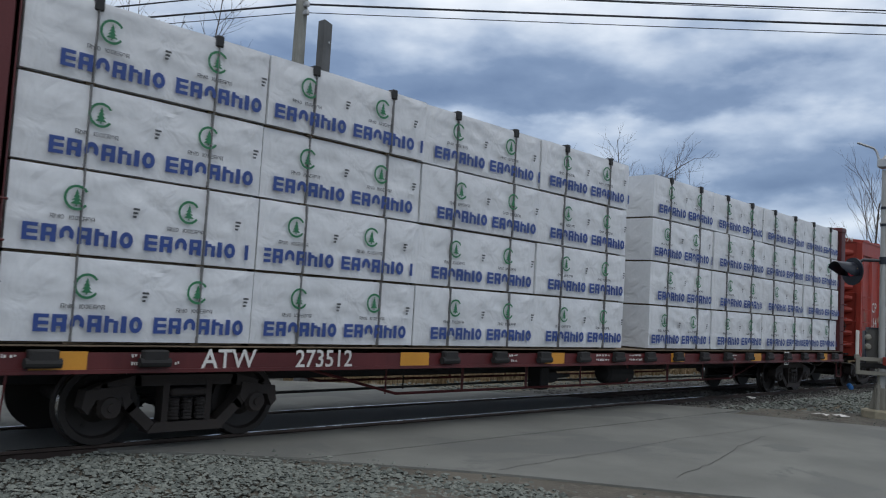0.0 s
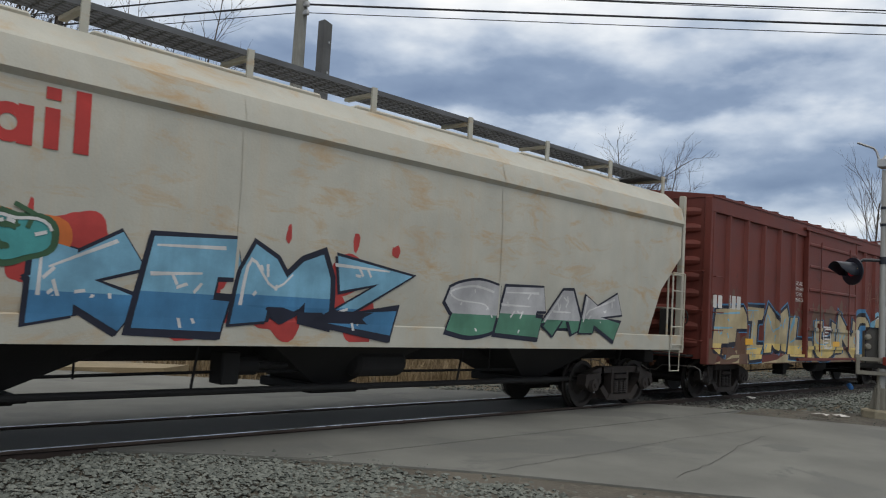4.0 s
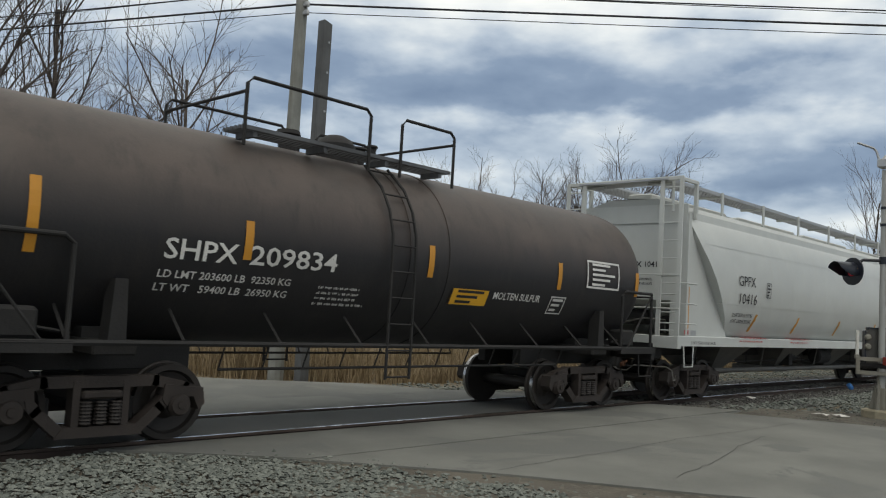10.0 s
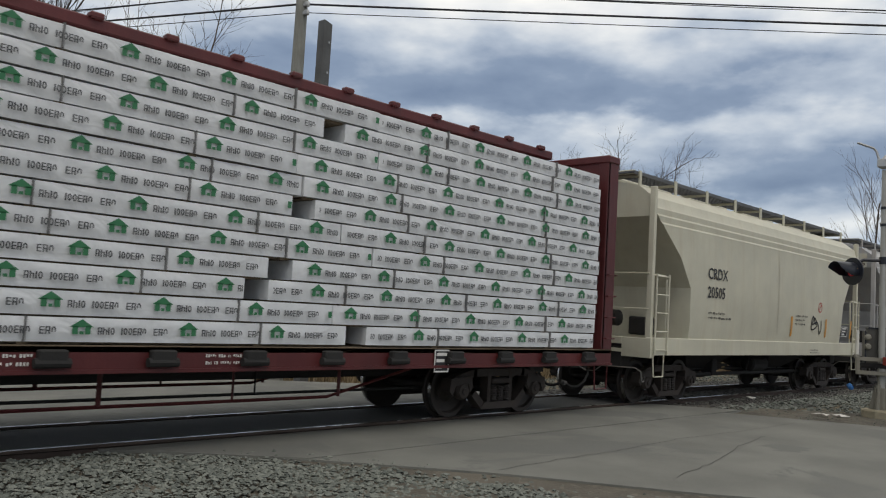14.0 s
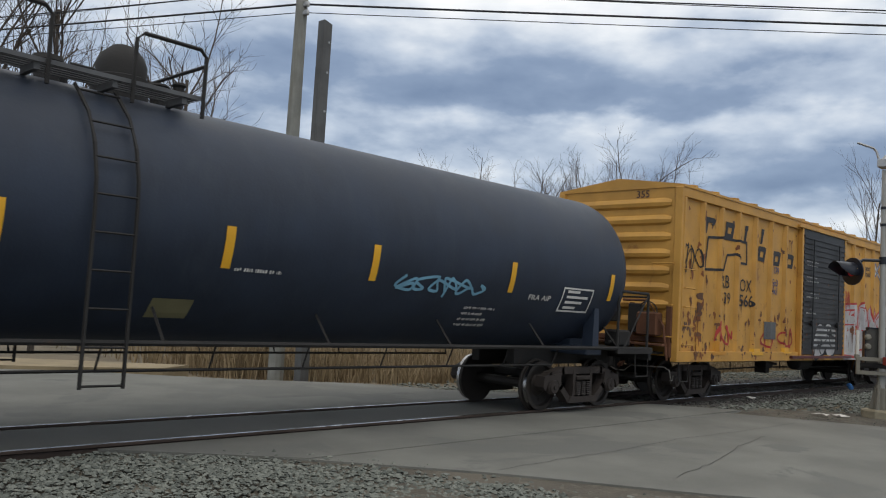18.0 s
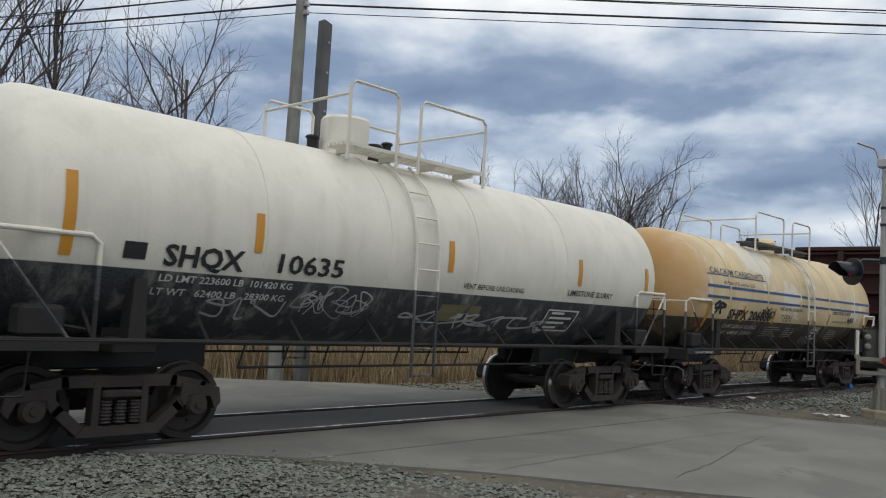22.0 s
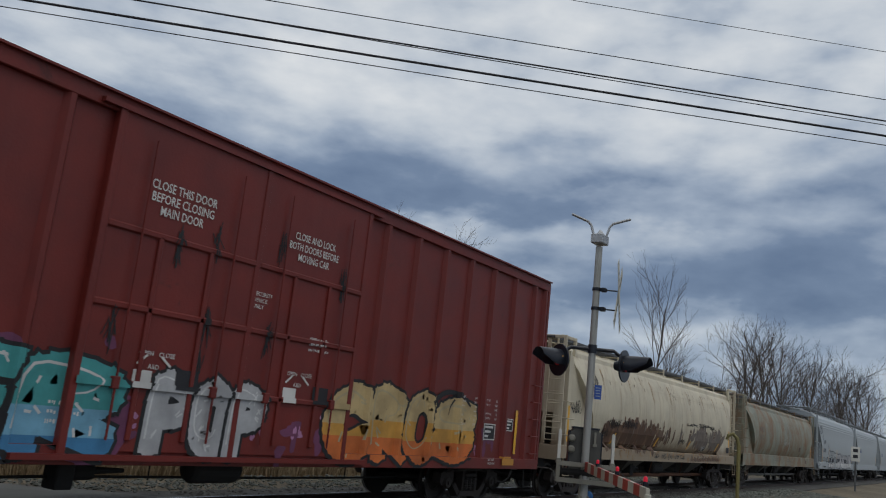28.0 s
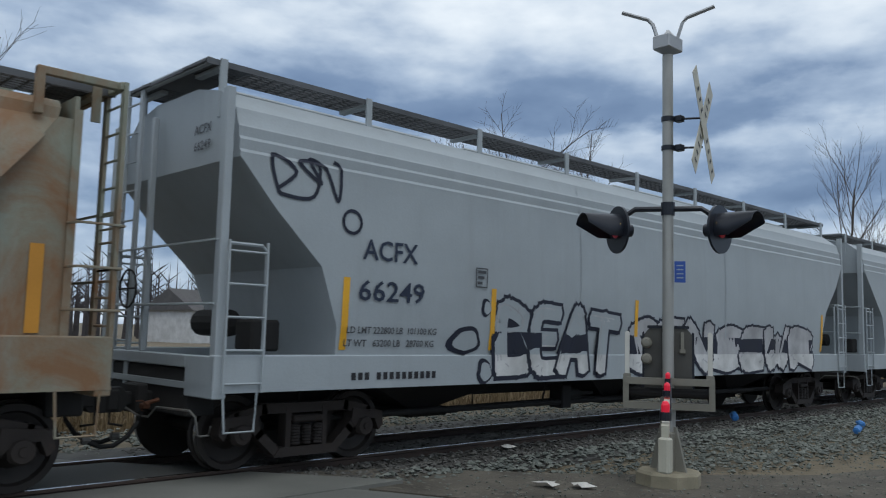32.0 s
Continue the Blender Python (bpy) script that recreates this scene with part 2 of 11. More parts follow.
define("patch warm grey", (0.37, 0.335, 0.285), rough=0.6, vary=0.14, bump=0.0)
define("hopper stained white paint", (0.60, 0.54, 0.41), rough=0.6, vary=0.10, streak=(0.30, 0.20, 0.12), streak_amount=0.5, rust=(0.24, 0.13, 0.07), rust_amount=0.2, bump=0.005, soil=(0.24, 0.175, 0.115), soil_z=(1.15, 1.95))
define("hopper rusty grey paint", (0.250, 0.262, 0.205), rough=0.65, vary=0.16, streak=(0.33, 0.34, 0.31), streak_amount=0.35, rust=(0.215, 0.098, 0.036), rust_amount=0.95, rust_tall=0.7, rust_soft=1.6, bump=0.005)
define("hopper light blue paint", (0.36, 0.395, 0.415), rough=0.5, vary=0.06, streak=(0.29, 0.31, 0.32), streak_amount=0.35, bump=0.003)
define("truck iron", (0.037, 0.029, 0.025), rough=0.75, vary=0.35, rust=(0.075, 0.04, 0.025), rust_amount=0.45, grain=90, bump=0.006)
define("under iron", (0.021, 0.020, 0.0195), rough=0.8, vary=0.3, rust=(0.05, 0.03, 0.02), rust_amount=0.35, bump=0.006)
define("rusty iron", (0.115, 0.048, 0.025), rough=0.85, vary=0.4, rust=(0.06, 0.026, 0.016), rust_amount=0.5, bump=0.006)
define("wheel steel", (0.034, 0.029, 0.026), rough=0.6, metal=0.3, vary=0.3, bump=0.003)
define("bright steel", (0.45, 0.44, 0.43), rough=0.25, metal=1.0, vary=0.15, bump=0.001)
define("rail steel", (0.06, 0.042, 0.034), rough=0.7, metal=0.2, vary=0.3, bump=0.003)
define("spring steel", (0.03, 0.025, 0.023), rough=0.6, vary=0.2, bump=0.002)
define("hose rubber", (0.02, 0.02, 0.02), rough=0.8, bump=0.0)
define("walkway steel", (0.105, 0.110, 0.118), rough=0.7, vary=0.3, bump=0.004)
define("pipe grey", (0.13, 0.125, 0.115), rough=0.6, vary=0.3, rust=(0.10, 0.05, 0.03), rust_amount=0.4, bump=0.003)
define("galvanised steel", (0.40, 0.41, 0.42), rough=0.5, metal=0.5, vary=0.12, bump=0.002)
define("white lettering", (0.62, 0.61, 0.58), rough=0.6, vary=0.15, bump=0.0)
define("black lettering", (0.022, 0.022, 0.026), rough=0.6, vary=0.2, bump=0.0)
define("faded gold lettering", (0.13, 0.09, 0.045), rough=0.6, vary=0.3, bump=0.0)
define("gold lettering", (0.55, 0.36, 0.06), rough=0.6, vary=0.15, bump=0.0)
define("red lettering", (0.42, 0.035, 0.03), rough=0.6, vary=0.2, bump=0.0)
define("slate lettering", (0.022, 0.032, 0.060), rough=0.6, vary=0.2, bump=0.0)
define("slate blue lettering", (0.060, 0.085, 0.150), rough=0.6, vary=0.25, bump=0.0)
define("stripe blue", (0.030, 0.080, 0.205), rough=0.55, vary=0.2, bump=0.0)
define("navy lettering", (0.025, 0.05, 0.16), rough=0.6, vary=0.2, bump=0.0)
define("brown lettering", (0.09, 0.05, 0.042), rough=0.6, vary=0.3, bump=0.0)
define("maroon lettering", (0.22, 0.025, 0.02), rough=0.6, vary=0.2, bump=0.0)
define("orange reflector", (0.56, 0.255, 0.03), rough=0.4, vary=0.12, bump=0.0)
define("amber reflector", (0.76, 0.40, 0.028), rough=0.4, vary=0.12, bump=0.0)
define("faded print", (0.135, 0.135, 0.125), rough=0.6, vary=0.3, bump=0.0)
define("faded patch", (0.10, 0.105, 0.11), rough=0.6, vary=0.3, bump=0.0)
define("yellow sign", (0.19, 0.175, 0.095), rough=0.6, vary=0.2, bump=0.0)
define("white wrap", (0.66, 0.675, 0.69), rough=0.38, vary=0.05, scale=1.5, bump=0.05, bump_scale=3.0, bump_detail=2.5, random=0.08, grain=20)
define("grey wrap", (0.57, 0.57, 0.565), rough=0.38, vary=0.05, scale=1.5, bump=0.05, bump_scale=3.0, bump_detail=2.5, random=0.08, grain=20)
define("wood dunnage", (0.16, 0.12, 0.08), rough=0.8, vary=0.3)
define("strap grey", (0.16, 0.16, 0.16), rough=0.5, bump=0.0)
define("black strap", (0.02, 0.02, 0.02), rough=0.6, bump=0.0)
define("logo blue", (0.03, 0.065, 0.24), rough=0.5, vary=0.1, bump=0.0)
define("logo mid blue", (0.04, 0.11, 0.26), rough=0.5, vary=0.1, bump=0.0)
define("logo green", (0.03, 0.17, 0.075), rough=0.5, vary=0.1, bump=0.0)
define("logo dark green", (0.035, 0.10, 0.105), rough=0.5, vary=0.15, bump=0.0)
define("logo grey", (0.065, 0.068, 0.075), rough=0.5, vary=0.1, bump=0.0)
define("logo brown", (0.27, 0.17, 0.09), rough=0.5, vary=0.1, bump=0.0)
for nm, c in {"spray cream": (0.42, 0.345, 0.205), "spray pale yellow": (0.62, 0.47, 0.17), "spray teal": (0.06, 0.30, 0.30), "spray blue": (0.05, 0.19, 0.36),
              "spray sky": (0.17, 0.38, 0.52), "spray navy": (0.011, 0.014, 0.030), "spray grey": (0.20, 0.20, 0.23), "spray silver": (0.42, 0.42, 0.43),
              "spray red": (0.42, 0.045, 0.04), "spray orange": (0.58, 0.15, 0.035), "spray pink": (0.40, 0.19, 0.33),
              "spray lime": (0.38, 0.46, 0.06), "spray green": (0.04, 0.10, 0.05), "spray white": (0.60, 0.60, 0.59), "spray black": (0.018, 0.018, 0.02),
              "spray violet grey": (0.27, 0.24, 0.33), "spray brown": (0.13, 0.07, 0.045), "spray sand": (0.50, 0.37, 0.18), "spray aqua": (0.255, 0.40, 0.355), "spray amber": (0.56, 0.29, 0.055), "spray tan": (0.12, 0.10, 0.075), "spray plum": (0.045, 0.028, 0.06), "spray royal": (0.018, 0.045, 0.19), "spray mauve": (0.15, 0.045, 0.10), "spray sea": (0.075, 0.21, 0.14), "spray rust": (0.19, 0.065, 0.022), "oxide chalk": (0.27, 0.14, 0.10), "old rust": (0.20, 0.115, 0.07), "pale run": (0.36, 0.345, 0.31)}.items():
    define(nm, c, rough=0.6, vary=0.28, scale=1.8, bump=0.0, streak=tuple(x * 0.6 for x in c), streak_amount=0.35)
define("asphalt", (0.158, 0.158, 0.141), rough=0.88, vary=0.20, scale=0.8, grain=70, bump=0.008, streak=None, spots=(0.128, 0.129, 0.118), spot_scale=0.35, spot_lo=0.55)
# infill between the rails: older asphalt, its colour darkened further with the train's shade
define("old asphalt", (0.075, 0.076, 0.072), rough=0.9, vary=0.16, scale=0.5, grain=120, bump=0.008)
define("crack tar", (0.055, 0.055, 0.052), rough=0.9)
define("dirt", (0.098, 0.086, 0.068), rough=0.95, vary=0.38, scale=1.1, grain=50, bump=0.03, spots=(0.135, 0.12, 0.096), spot_scale=7.0, spot_lo=0.58)
define("dry ground", (0.165, 0.135, 0.090), rough=0.95, vary=0.3, scale=0.25, grain=20, bump=0.05, spots=(0.12, 0.10, 0.07), spot_scale=0.5, spot_lo=0.55)
define("ballast bed", (0.085, 0.082, 0.075), rough=0.95, vary=0.3, scale=3, grain=40, bump=0.05)
define("concrete", (0.27, 0.24, 0.17), rough=0.9, vary=0.2, scale=3, bump=0.01)
define("tan path", (0.28, 0.225, 0.14), rough=0.95, vary=0.2, scale=1.2, bump=0.02)
define("tie wood", (0.05, 0.04, 0.032), rough=0.9, vary=0.35, random=0.4)
define("pole wood", (0.25, 0.255, 0.235), rough=0.85, vary=0.18, scale=2, streak=(0.12, 0.11, 0.08), streak_amount=0.7)
define("dark post wood", (0.115, 0.118, 0.12), rough=0.9, vary=0.25, streak=(0.05, 0.05, 0.05), streak_amount=0.6)
define("bark", (0.075, 0.062, 0.052), rough=0.95, vary=0.3, scale=4)
define("twig", (0.085, 0.071, 0.062), rough=0.95, vary=0.3)
define("wire black", (0.018, 0.02, 0.026), rough=0.6, bump=0.0)
define("mast aluminium", (0.36, 0.36, 0.34), rough=0.5, metal=0.35, vary=0.14, streak=(0.22, 0.22, 0.2), streak_amount=0.4, bump=0.002)
define("signal black", (0.014, 0.017, 0.026), rough=0.35, vary=0.2, bump=0.0)
define("machine grey", (0.080, 0.077, 0.068), rough=0.5, vary=0.3, bump=0.002)
define("signal cabinet", (0.215, 0.205, 0.170), rough=0.6, vary=0.15, bump=0.002)
define("white plastic", (0.60, 0.59, 0.54), rough=0.5, vary=0.12, bump=0.0)
define("red lamp", (0.75, 0.02, 0.05), rough=0.3, glow=0.22, bump=0.0)
define("amber lamp", (1.0, 0.55, 0.15), rough=0.3, glow=0.7, bump=0.0)
define("dull red lens", (0.40, 0.012, 0.03), rough=0.3, glow=0.08, bump=0.0)
define("gate red", (0.35, 0.045, 0.03), rough=0.55, vary=0.2, bump=0.0)
define("gate white", (0.47, 0.45, 0.37), rough=0.55, vary=0.2, bump=0.0)
define("blue sign", (0.03, 0.08, 0.32), rough=0.5, bump=0.0)
define("olive pipe", (0.20, 0.17, 0.06), rough=0.6, vary=0.2)
define("blue plastic", (0.05, 0.19, 0.48), rough=0.4, bump=0.0)
define("litter paper", (0.60, 0.58, 0.54), rough=0.8, vary=0.12)
define("house white", (0.55, 0.55, 0.55), rough=0.8)
define("house roof", (0.10, 0.095, 0.095), rough=0.9)
define("window dark", (0.03, 0.035, 0.045), rough=0.2)
define("tree far", (0.065, 0.058, 0.060), rough=0.95, vary=0.3)


def islands(name, a, b, rough=0.9):
    """Stones or stalks: every loose piece its own tone between a and b."""
    m = bpy.data.materials.new(name)
    m.use_nodes = True
    nt = m.node_tree
    geo = nt.nodes.new("ShaderNodeNewGeometry")
    ramp = nt.nodes.new("ShaderNodeValToRGB")
    ramp.color_ramp.elements[0].color, ramp.color_ramp.elements[1].color = (*a, 1), (*b, 1)
    link(nt, geo.outputs["Random Per Island"], ramp.inputs[0])
    vec = nt.nodes.new("ShaderNodeTexCoord").outputs["Object"]
    col = mixed(nt, scaled(nt, noise_node(nt, vec, 30, 4), 0.35), ramp.outputs[0], tuple(x * 0.5 for x in a))
    bsdf = nt.nodes["Principled BSDF"]
    link(nt, col, bsdf.inputs["Base Color"])
    bsdf.inputs["Roughness"].default_value = rough
    M[name] = m


islands("gravel stones", (0.088, 0.098, 0.086), (0.225, 0.236, 0.205))
islands("dark ballast stones", (0.045, 0.042, 0.038), (0.17, 0.165, 0.15))
islands("reed stalks", (0.16, 0.115, 0.062), (0.40, 0.31, 0.19))

# ---- mesh building ----
from mathutils.geometry import tessellate_polygon


class Geo:
    """Gathers vertices and faces of one mesh."""

    def __init__(self):
        self.v, self.f, self.m, self.cur = [], [], [], 0

    def add(self, verts, faces):
        n = len(self.v)
        self.v += [tuple(p) for p in verts]
        self.f += [tuple(i + n for i in f) for f in faces]
        self.m += [self.cur] * len(faces)
        return self

    def box(self, x0, x1, y0, y1, z0, z1, c=0.0):
        if c <= 0:
            return self.add([(x, y, z) for x in (x0, x1) for y in (y0, y1) for z in (z0, z1)],
                            [(0, 1, 3, 2), (4, 6, 7, 5), (0, 4, 5, 1), (2, 3, 7, 6), (0, 2, 6, 4), (1, 5, 7, 3)])
        vs, fs, idx = [], [], {}
        for ix, x in enumerate((x0, x1)):
            for iy, y in enumerate((y0, y1)):
                for iz, z in enumerate((z0, z1)):
                    sx, sy, sz = (c, -c)[ix], (c, -c)[iy], (c, -c)[iz]
                    for k, p in enumerate(((x, y + sy, z + sz), (x + sx, y, z + sz), (x + sx, y + sy, z))):
                        idx[ix, iy, iz, k] = len(vs)
                        vs.append(p)
        for s in (0, 1):
            fs.append([idx[s, a, b, 0] for a, b in ((0, 0), (0, 1), (1, 1), (1, 0))])
            fs.append([idx[a, s, b, 1] for a, b in ((0, 0), (1, 0), (1, 1), (0, 1))])
            fs.append([idx[a, b, s, 2] for a, b in ((0, 0), (0, 1), (1, 1), (1, 0))])
            for r in (0, 1):
                fs.append([idx[0, s, r, 1], idx[1, s, r, 1], idx[1, s, r, 2], idx[0, s, r, 2]])
                fs.append([idx[s, 0, r, 0], idx[s, 1, r, 0], idx[s, 1, r, 2], idx[s, 0, r, 2]])
                fs.append([idx[s, r, 0, 0], idx[s, r, 1, 0], idx[s, r, 1, 1], idx[s, r, 0, 1]])
                for q in (0, 1):
                    fs.append([idx[s, r, q, 0], idx[s, r, q, 1], idx[s, r, q, 2]])
        return self.add(vs, fs)

    def tube(self, pts, r, seg=6, r1=None):
        """A round bar along points, tapering to r1."""
        pts = [Vector(p) for p in pts]
        n, rings = len(pts), []
        for i, p in enumerate(pts):
            d = (pts[min(i + 1, n - 1)] - pts[max(i - 1, 0)])
            d = d.normalized() if d.length > 1e-9 else Vector((0, 0, 1))
            a = d.cross(Vector((0, 0, 1)) if abs(d.z) < 0.9 else Vector((1, 0, 0))).normalized()
            b = d.cross(a)
            rad = r if r1 is None else r + (r1 - r) * i / max(1, n - 1)
            rings.append([p + a * rad * math.cos(2 * math.pi * k / seg) + b * rad * math.sin(2 * math.pi * k / seg) for k in range(seg)])
        vs = [q for ring in rings for q in ring]
        fs = [(i * seg + k, i * seg + (k + 1) % seg, (i + 1) * seg + (k + 1) % seg, (i + 1) * seg + k) for i in range(n - 1) for k in range(seg)]
        fs += [tuple(range(seg))[::-1], tuple(range((n - 1) * seg, n * seg))]
        return self.add(vs, fs)

    def lathe(self, profile, origin, axis="y", seg=20):
        """Profile rows (along, radius) turned about an axis through origin."""
        vs, fs, n = [], [], len(profile)
        for a, r in profile:
            for k in range(seg):
                c, s = r * math.cos(2 * math.pi * k / seg), r * math.sin(2 * math.pi * k / seg)
                p = {"x": (a, c, s), "y": (c, a, s), "z": (c, s, a)}[axis]
                vs.append((p[0] + origin[0], p[1] + origin[1], p[2] + origin[2]))
        for i in range(n - 1):
            for k in range(seg):
                fs.append((i * seg + k, i * seg + (k + 1) % seg, (i + 1) * seg + (k + 1) % seg, (i + 1) * seg + k))
        fs += [tuple(range(seg)), tuple(range((n - 1) * seg, n * seg))]
        return self.add(vs, fs)

    def prism(self, poly, y0, y1):
        """A polygon of (x, z) with thickness from y0 to y1."""
        n = len(poly)
        vs = [(x, y0, z) for x, z in poly] + [(x, y1, z) for x, z in poly]
        fs = [tuple(range(n)), tuple(range(n, 2 * n))[::-1]] + [(i, (i + 1) % n, n + (i + 1) % n, n + i) for i in range(n)]
        return self.add(vs, fs)

    def extrude_x(self, poly, x0, x1):
        """A polygon of (y, z) drawn out from x0 to x1."""
        n = len(poly)
        vs = [(x0, y, z) for y, z in poly] + [(x1, y, z) for y, z in poly]
        fs = [tuple(range(n)), tuple(range(n, 2 * n))[::-1]] + [(i, (i + 1) % n, n + (i + 1) % n, n + i) for i in range(n)]
        return self.add(vs, fs)

    def bar(self, pts, w, y0, y1):
        """A flat bar of width w along (x, z) points, from y0 to y1 thick."""
        for a, b in zip(pts, pts[1:]):
            dx, dz = b[0] - a[0], b[1] - a[1]
            k = w / 2 / max(1e-6, math.hypot(dx, dz))
            nx, nz = -dz * k, dx * k
            ex, ez = dx * k * 0.6, dz * k * 0.6
            self.prism([(a[0] + nx - ex, a[1] + nz - ez), (b[0] + nx + ex, b[1] + nz + ez), (b[0] - nx + ex, b[1] - nz + ez), (a[0] - nx - ex, a[1] - nz - ez)], y0, y1)
        return self

    def mesh(self, name, mats, smooth=False):
        me = bpy.data.meshes.new(name)
        me.from_pydata(self.v, [], self.f)
        for m in (mats if isinstance(mats, (list, tuple)) else [mats]):
            me.materials.append(M[m] if isinstance(m, str) else m)
        if any(self.m):
            me.polygons.foreach_set("material_index", self.m)
        bm = bmesh.new()
        bm.from_mesh(me)
        bmesh.ops.recalc_face_normals(bm, faces=bm.faces)
        if smooth:
            for f in bm.faces:
                f.smooth = True
            for e in bm.edges:
                if len(e.link_faces) != 2 or e.calc_face_angle(0) > radians(25):
                    e.smooth = False
        bm.to_mesh(me)
        bm.free()
        return me


def part(name, geo, mats, parent, label="", smooth=False):
    ob = new(name, geo.mesh(name, mats, smooth) if isinstance(geo, Geo) else geo)
    if parent is not None:
        ob.parent = parent
    return tagged(ob, label)


def thing(name, label, category, group="", at=None):
    ob = tagged(new(name), label, category, group)
    if at is not None:
        ob.matrix_basis = at
    return ob


# ---- writing and paint on sides ----
_glyphs = {}


def text_tris(s, size, align="CENTER", fat=0.0, squeeze=1.0):
    """Triangles of the built-in font, in the plane."""
    key = (s, fat, align)
    if key not in _glyphs:
        cu_ = bpy.data.curves.new("glyphs", "FONT")
        cu_.body, cu_.align_x, cu_.align_y, cu_.resolution_u, cu_.offset = s, align, "CENTER", 2, fat
        tmp = new("glyphs", cu_)
        me = bpy.data.meshes.new_from_object(tmp)
        bm = bmesh.new()
        bm.from_mesh(me)
        bmesh.ops.triangulate(bm, faces=bm.faces)
        _glyphs[key] = [[(v.co.x, v.co.y) for v in f.verts] for f in bm.faces]
        bm.free()
        bpy.data.objects.remove(tmp)
        bpy.data.curves.remove(cu_)
        bpy.data.meshes.remove(me)
    return [[(x * size * squeeze, y * size) for x, y in t] for t in _glyphs[key]]


def poly_tris(poly):
    return [[poly[i] for i in t] for t in tessellate_polygon([[Vector((x, z, 0)) for x, z in poly]])]


def rect_tris(x0, x1, z0, z1, lean=0.0):
    return [[(x0, z0), (x1, z0), (x1 + lean, z1)], [(x0, z0), (x1 + lean, z1), (x0 + lean, z1)]]


def moved(tris, x, z):
    return [[(a + x, b + z) for a, b in t] for t in tris]


def _cut(poly, axis, lim, keep_low):
    out = []
    for i, p in enumerate(poly):
        q = poly[(i + 1) % len(poly)]
        pin, qin = (p[axis] <= lim) == keep_low, (q[axis] <= lim) == keep_low
        if pin:
            out.append(p)
        if pin != qin:
            k = (lim - p[axis]) / (q[axis] - p[axis])
            out.append((p[0] + (q[0] - p[0]) * k, p[1] + (q[1] - p[1]) * k))
    return out


def _slabs(poly, axis, cuts):
    lo, hi = min(p[axis] for p in poly), max(p[axis] for p in poly)
    rest = poly
    for c in cuts:
        if lo < c < hi:
            a = _cut(rest, axis, c, True)
            if len(a) > 2:
                yield a
            rest = _cut(rest, axis, c, False)
            if len(rest) < 3:
                return
    yield rest


class Side:
    """The near side of a car: depth(x, z) tells how far it stands out; cuts are where it steps or bends."""

    def __init__(self, depth, xcuts=(), zcuts=()):
        self.depth, self.xcuts, self.zcuts, self.limit, self.bent = depth, sorted(xcuts), sorted(zcuts), None, None

    def lay(self, geo, tris, off):
        if self.limit:
            x0, x1, z0, z1 = self.limit
            for axis, lim, low in ((0, x0, False), (0, x1, True), (1, z0, False), (1, z1, True)):
                tris = [c for t in tris for c in [_cut(t, axis, lim, low)] if len(c) > 2]
        for t in tris:
            for a in _slabs(t, 0, self.xcuts):
                for b in _slabs(a, 1, self.zcuts):
                    mx, mz = sum(p[0] for p in b) / len(b), sum(p[1] for p in b) / len(b)
                    n = len(geo.v)
                    if self.bent:
                        geo.v += [(x, -self.bent(mx, x, mz) - off, z) for x, z in b]
                    else:
                        geo.v += [(x, -self.depth(mx, z if self.zcuts else mz) - off, z) for x, z in b]
                    geo.f.append(tuple(range(n, n + len(b))))
                    geo.m.append(geo.cur)


FINE = ("small_print", "spray_spot", "letter_shade", "graffiti_stroke", "spray_smear", "spray_ground", "repaint", "stain", "rust_patch", "spray_drip", "spray_cloud", "notice", "letter_highlight", "lettering", "marking", "stripe", "spray_tag", "spray_counter", "spray_outline", "spray_highlight")


def decal(car, side, name, tris, mat, off=0.004, label="", weld=False, fine=1.0):
    g = Geo()
    for k, t in enumerate(tris):
        if (t[1][0] - t[0][0]) * (t[2][1] - t[0][1]) < (t[1][1] - t[0][1]) * (t[2][0] - t[0][0]):
            t = t[::-1]
        side.lay(g, [t], off + (0 if weld else 0.00004 * fine * (k % 40)))
    if weld:
        known = {}
        same = [known.setdefault(tuple(round(c, 4) for c in v), len(known)) for v in g.v]
        g.v, g.f = list(known), [tuple(same[i] for i in f) for f in g.f]
    me = bpy.data.meshes.new(name)
    me.from_pydata(g.v, [], g.f)
    me.materials.append(M[mat])
    ob = new(name, me)
    ob.parent = car
    if name in FINE:
        tagged(ob, kind="stuff")
    return tagged(ob, label)


def words(car, side, s, x, z, size, mat="white lettering", align="LEFT", fat=0.012, squeeze=1.0, name="lettering", fit=0.0, off=0.0165):
    if fit:
        wide = [p[0] for t in text_tris(s, size, align, fat) for p in t]
        squeeze = fit / (max(wide) - min(wide))
    return decal(car, side, name, moved(text_tris(s, size, align, fat, squeeze), x, z), mat, off)


def end_words(car, s, x, y, z, size, mat="white lettering", fit=0.0):
    """Writing on the end of a car that faces down the line; y is its middle."""
    tris = text_tris(s, size, "CENTER", .012)
    k = 1.0
    if fit:
        wide = [p[0] for t in tris for p in t]
        k = fit / (max(wide) - min(wide))
    me = bpy.data.meshes.new("lettering")
    vs = [(x - .012, y - p[0] * k, z + p[1]) for t in tris for p in t]
    me.from_pydata(vs, [], [(i, i + 1, i + 2) for i in range(0, len(vs), 3)])
    me.materials.append(M[mat])
    new("lettering", me).parent = car


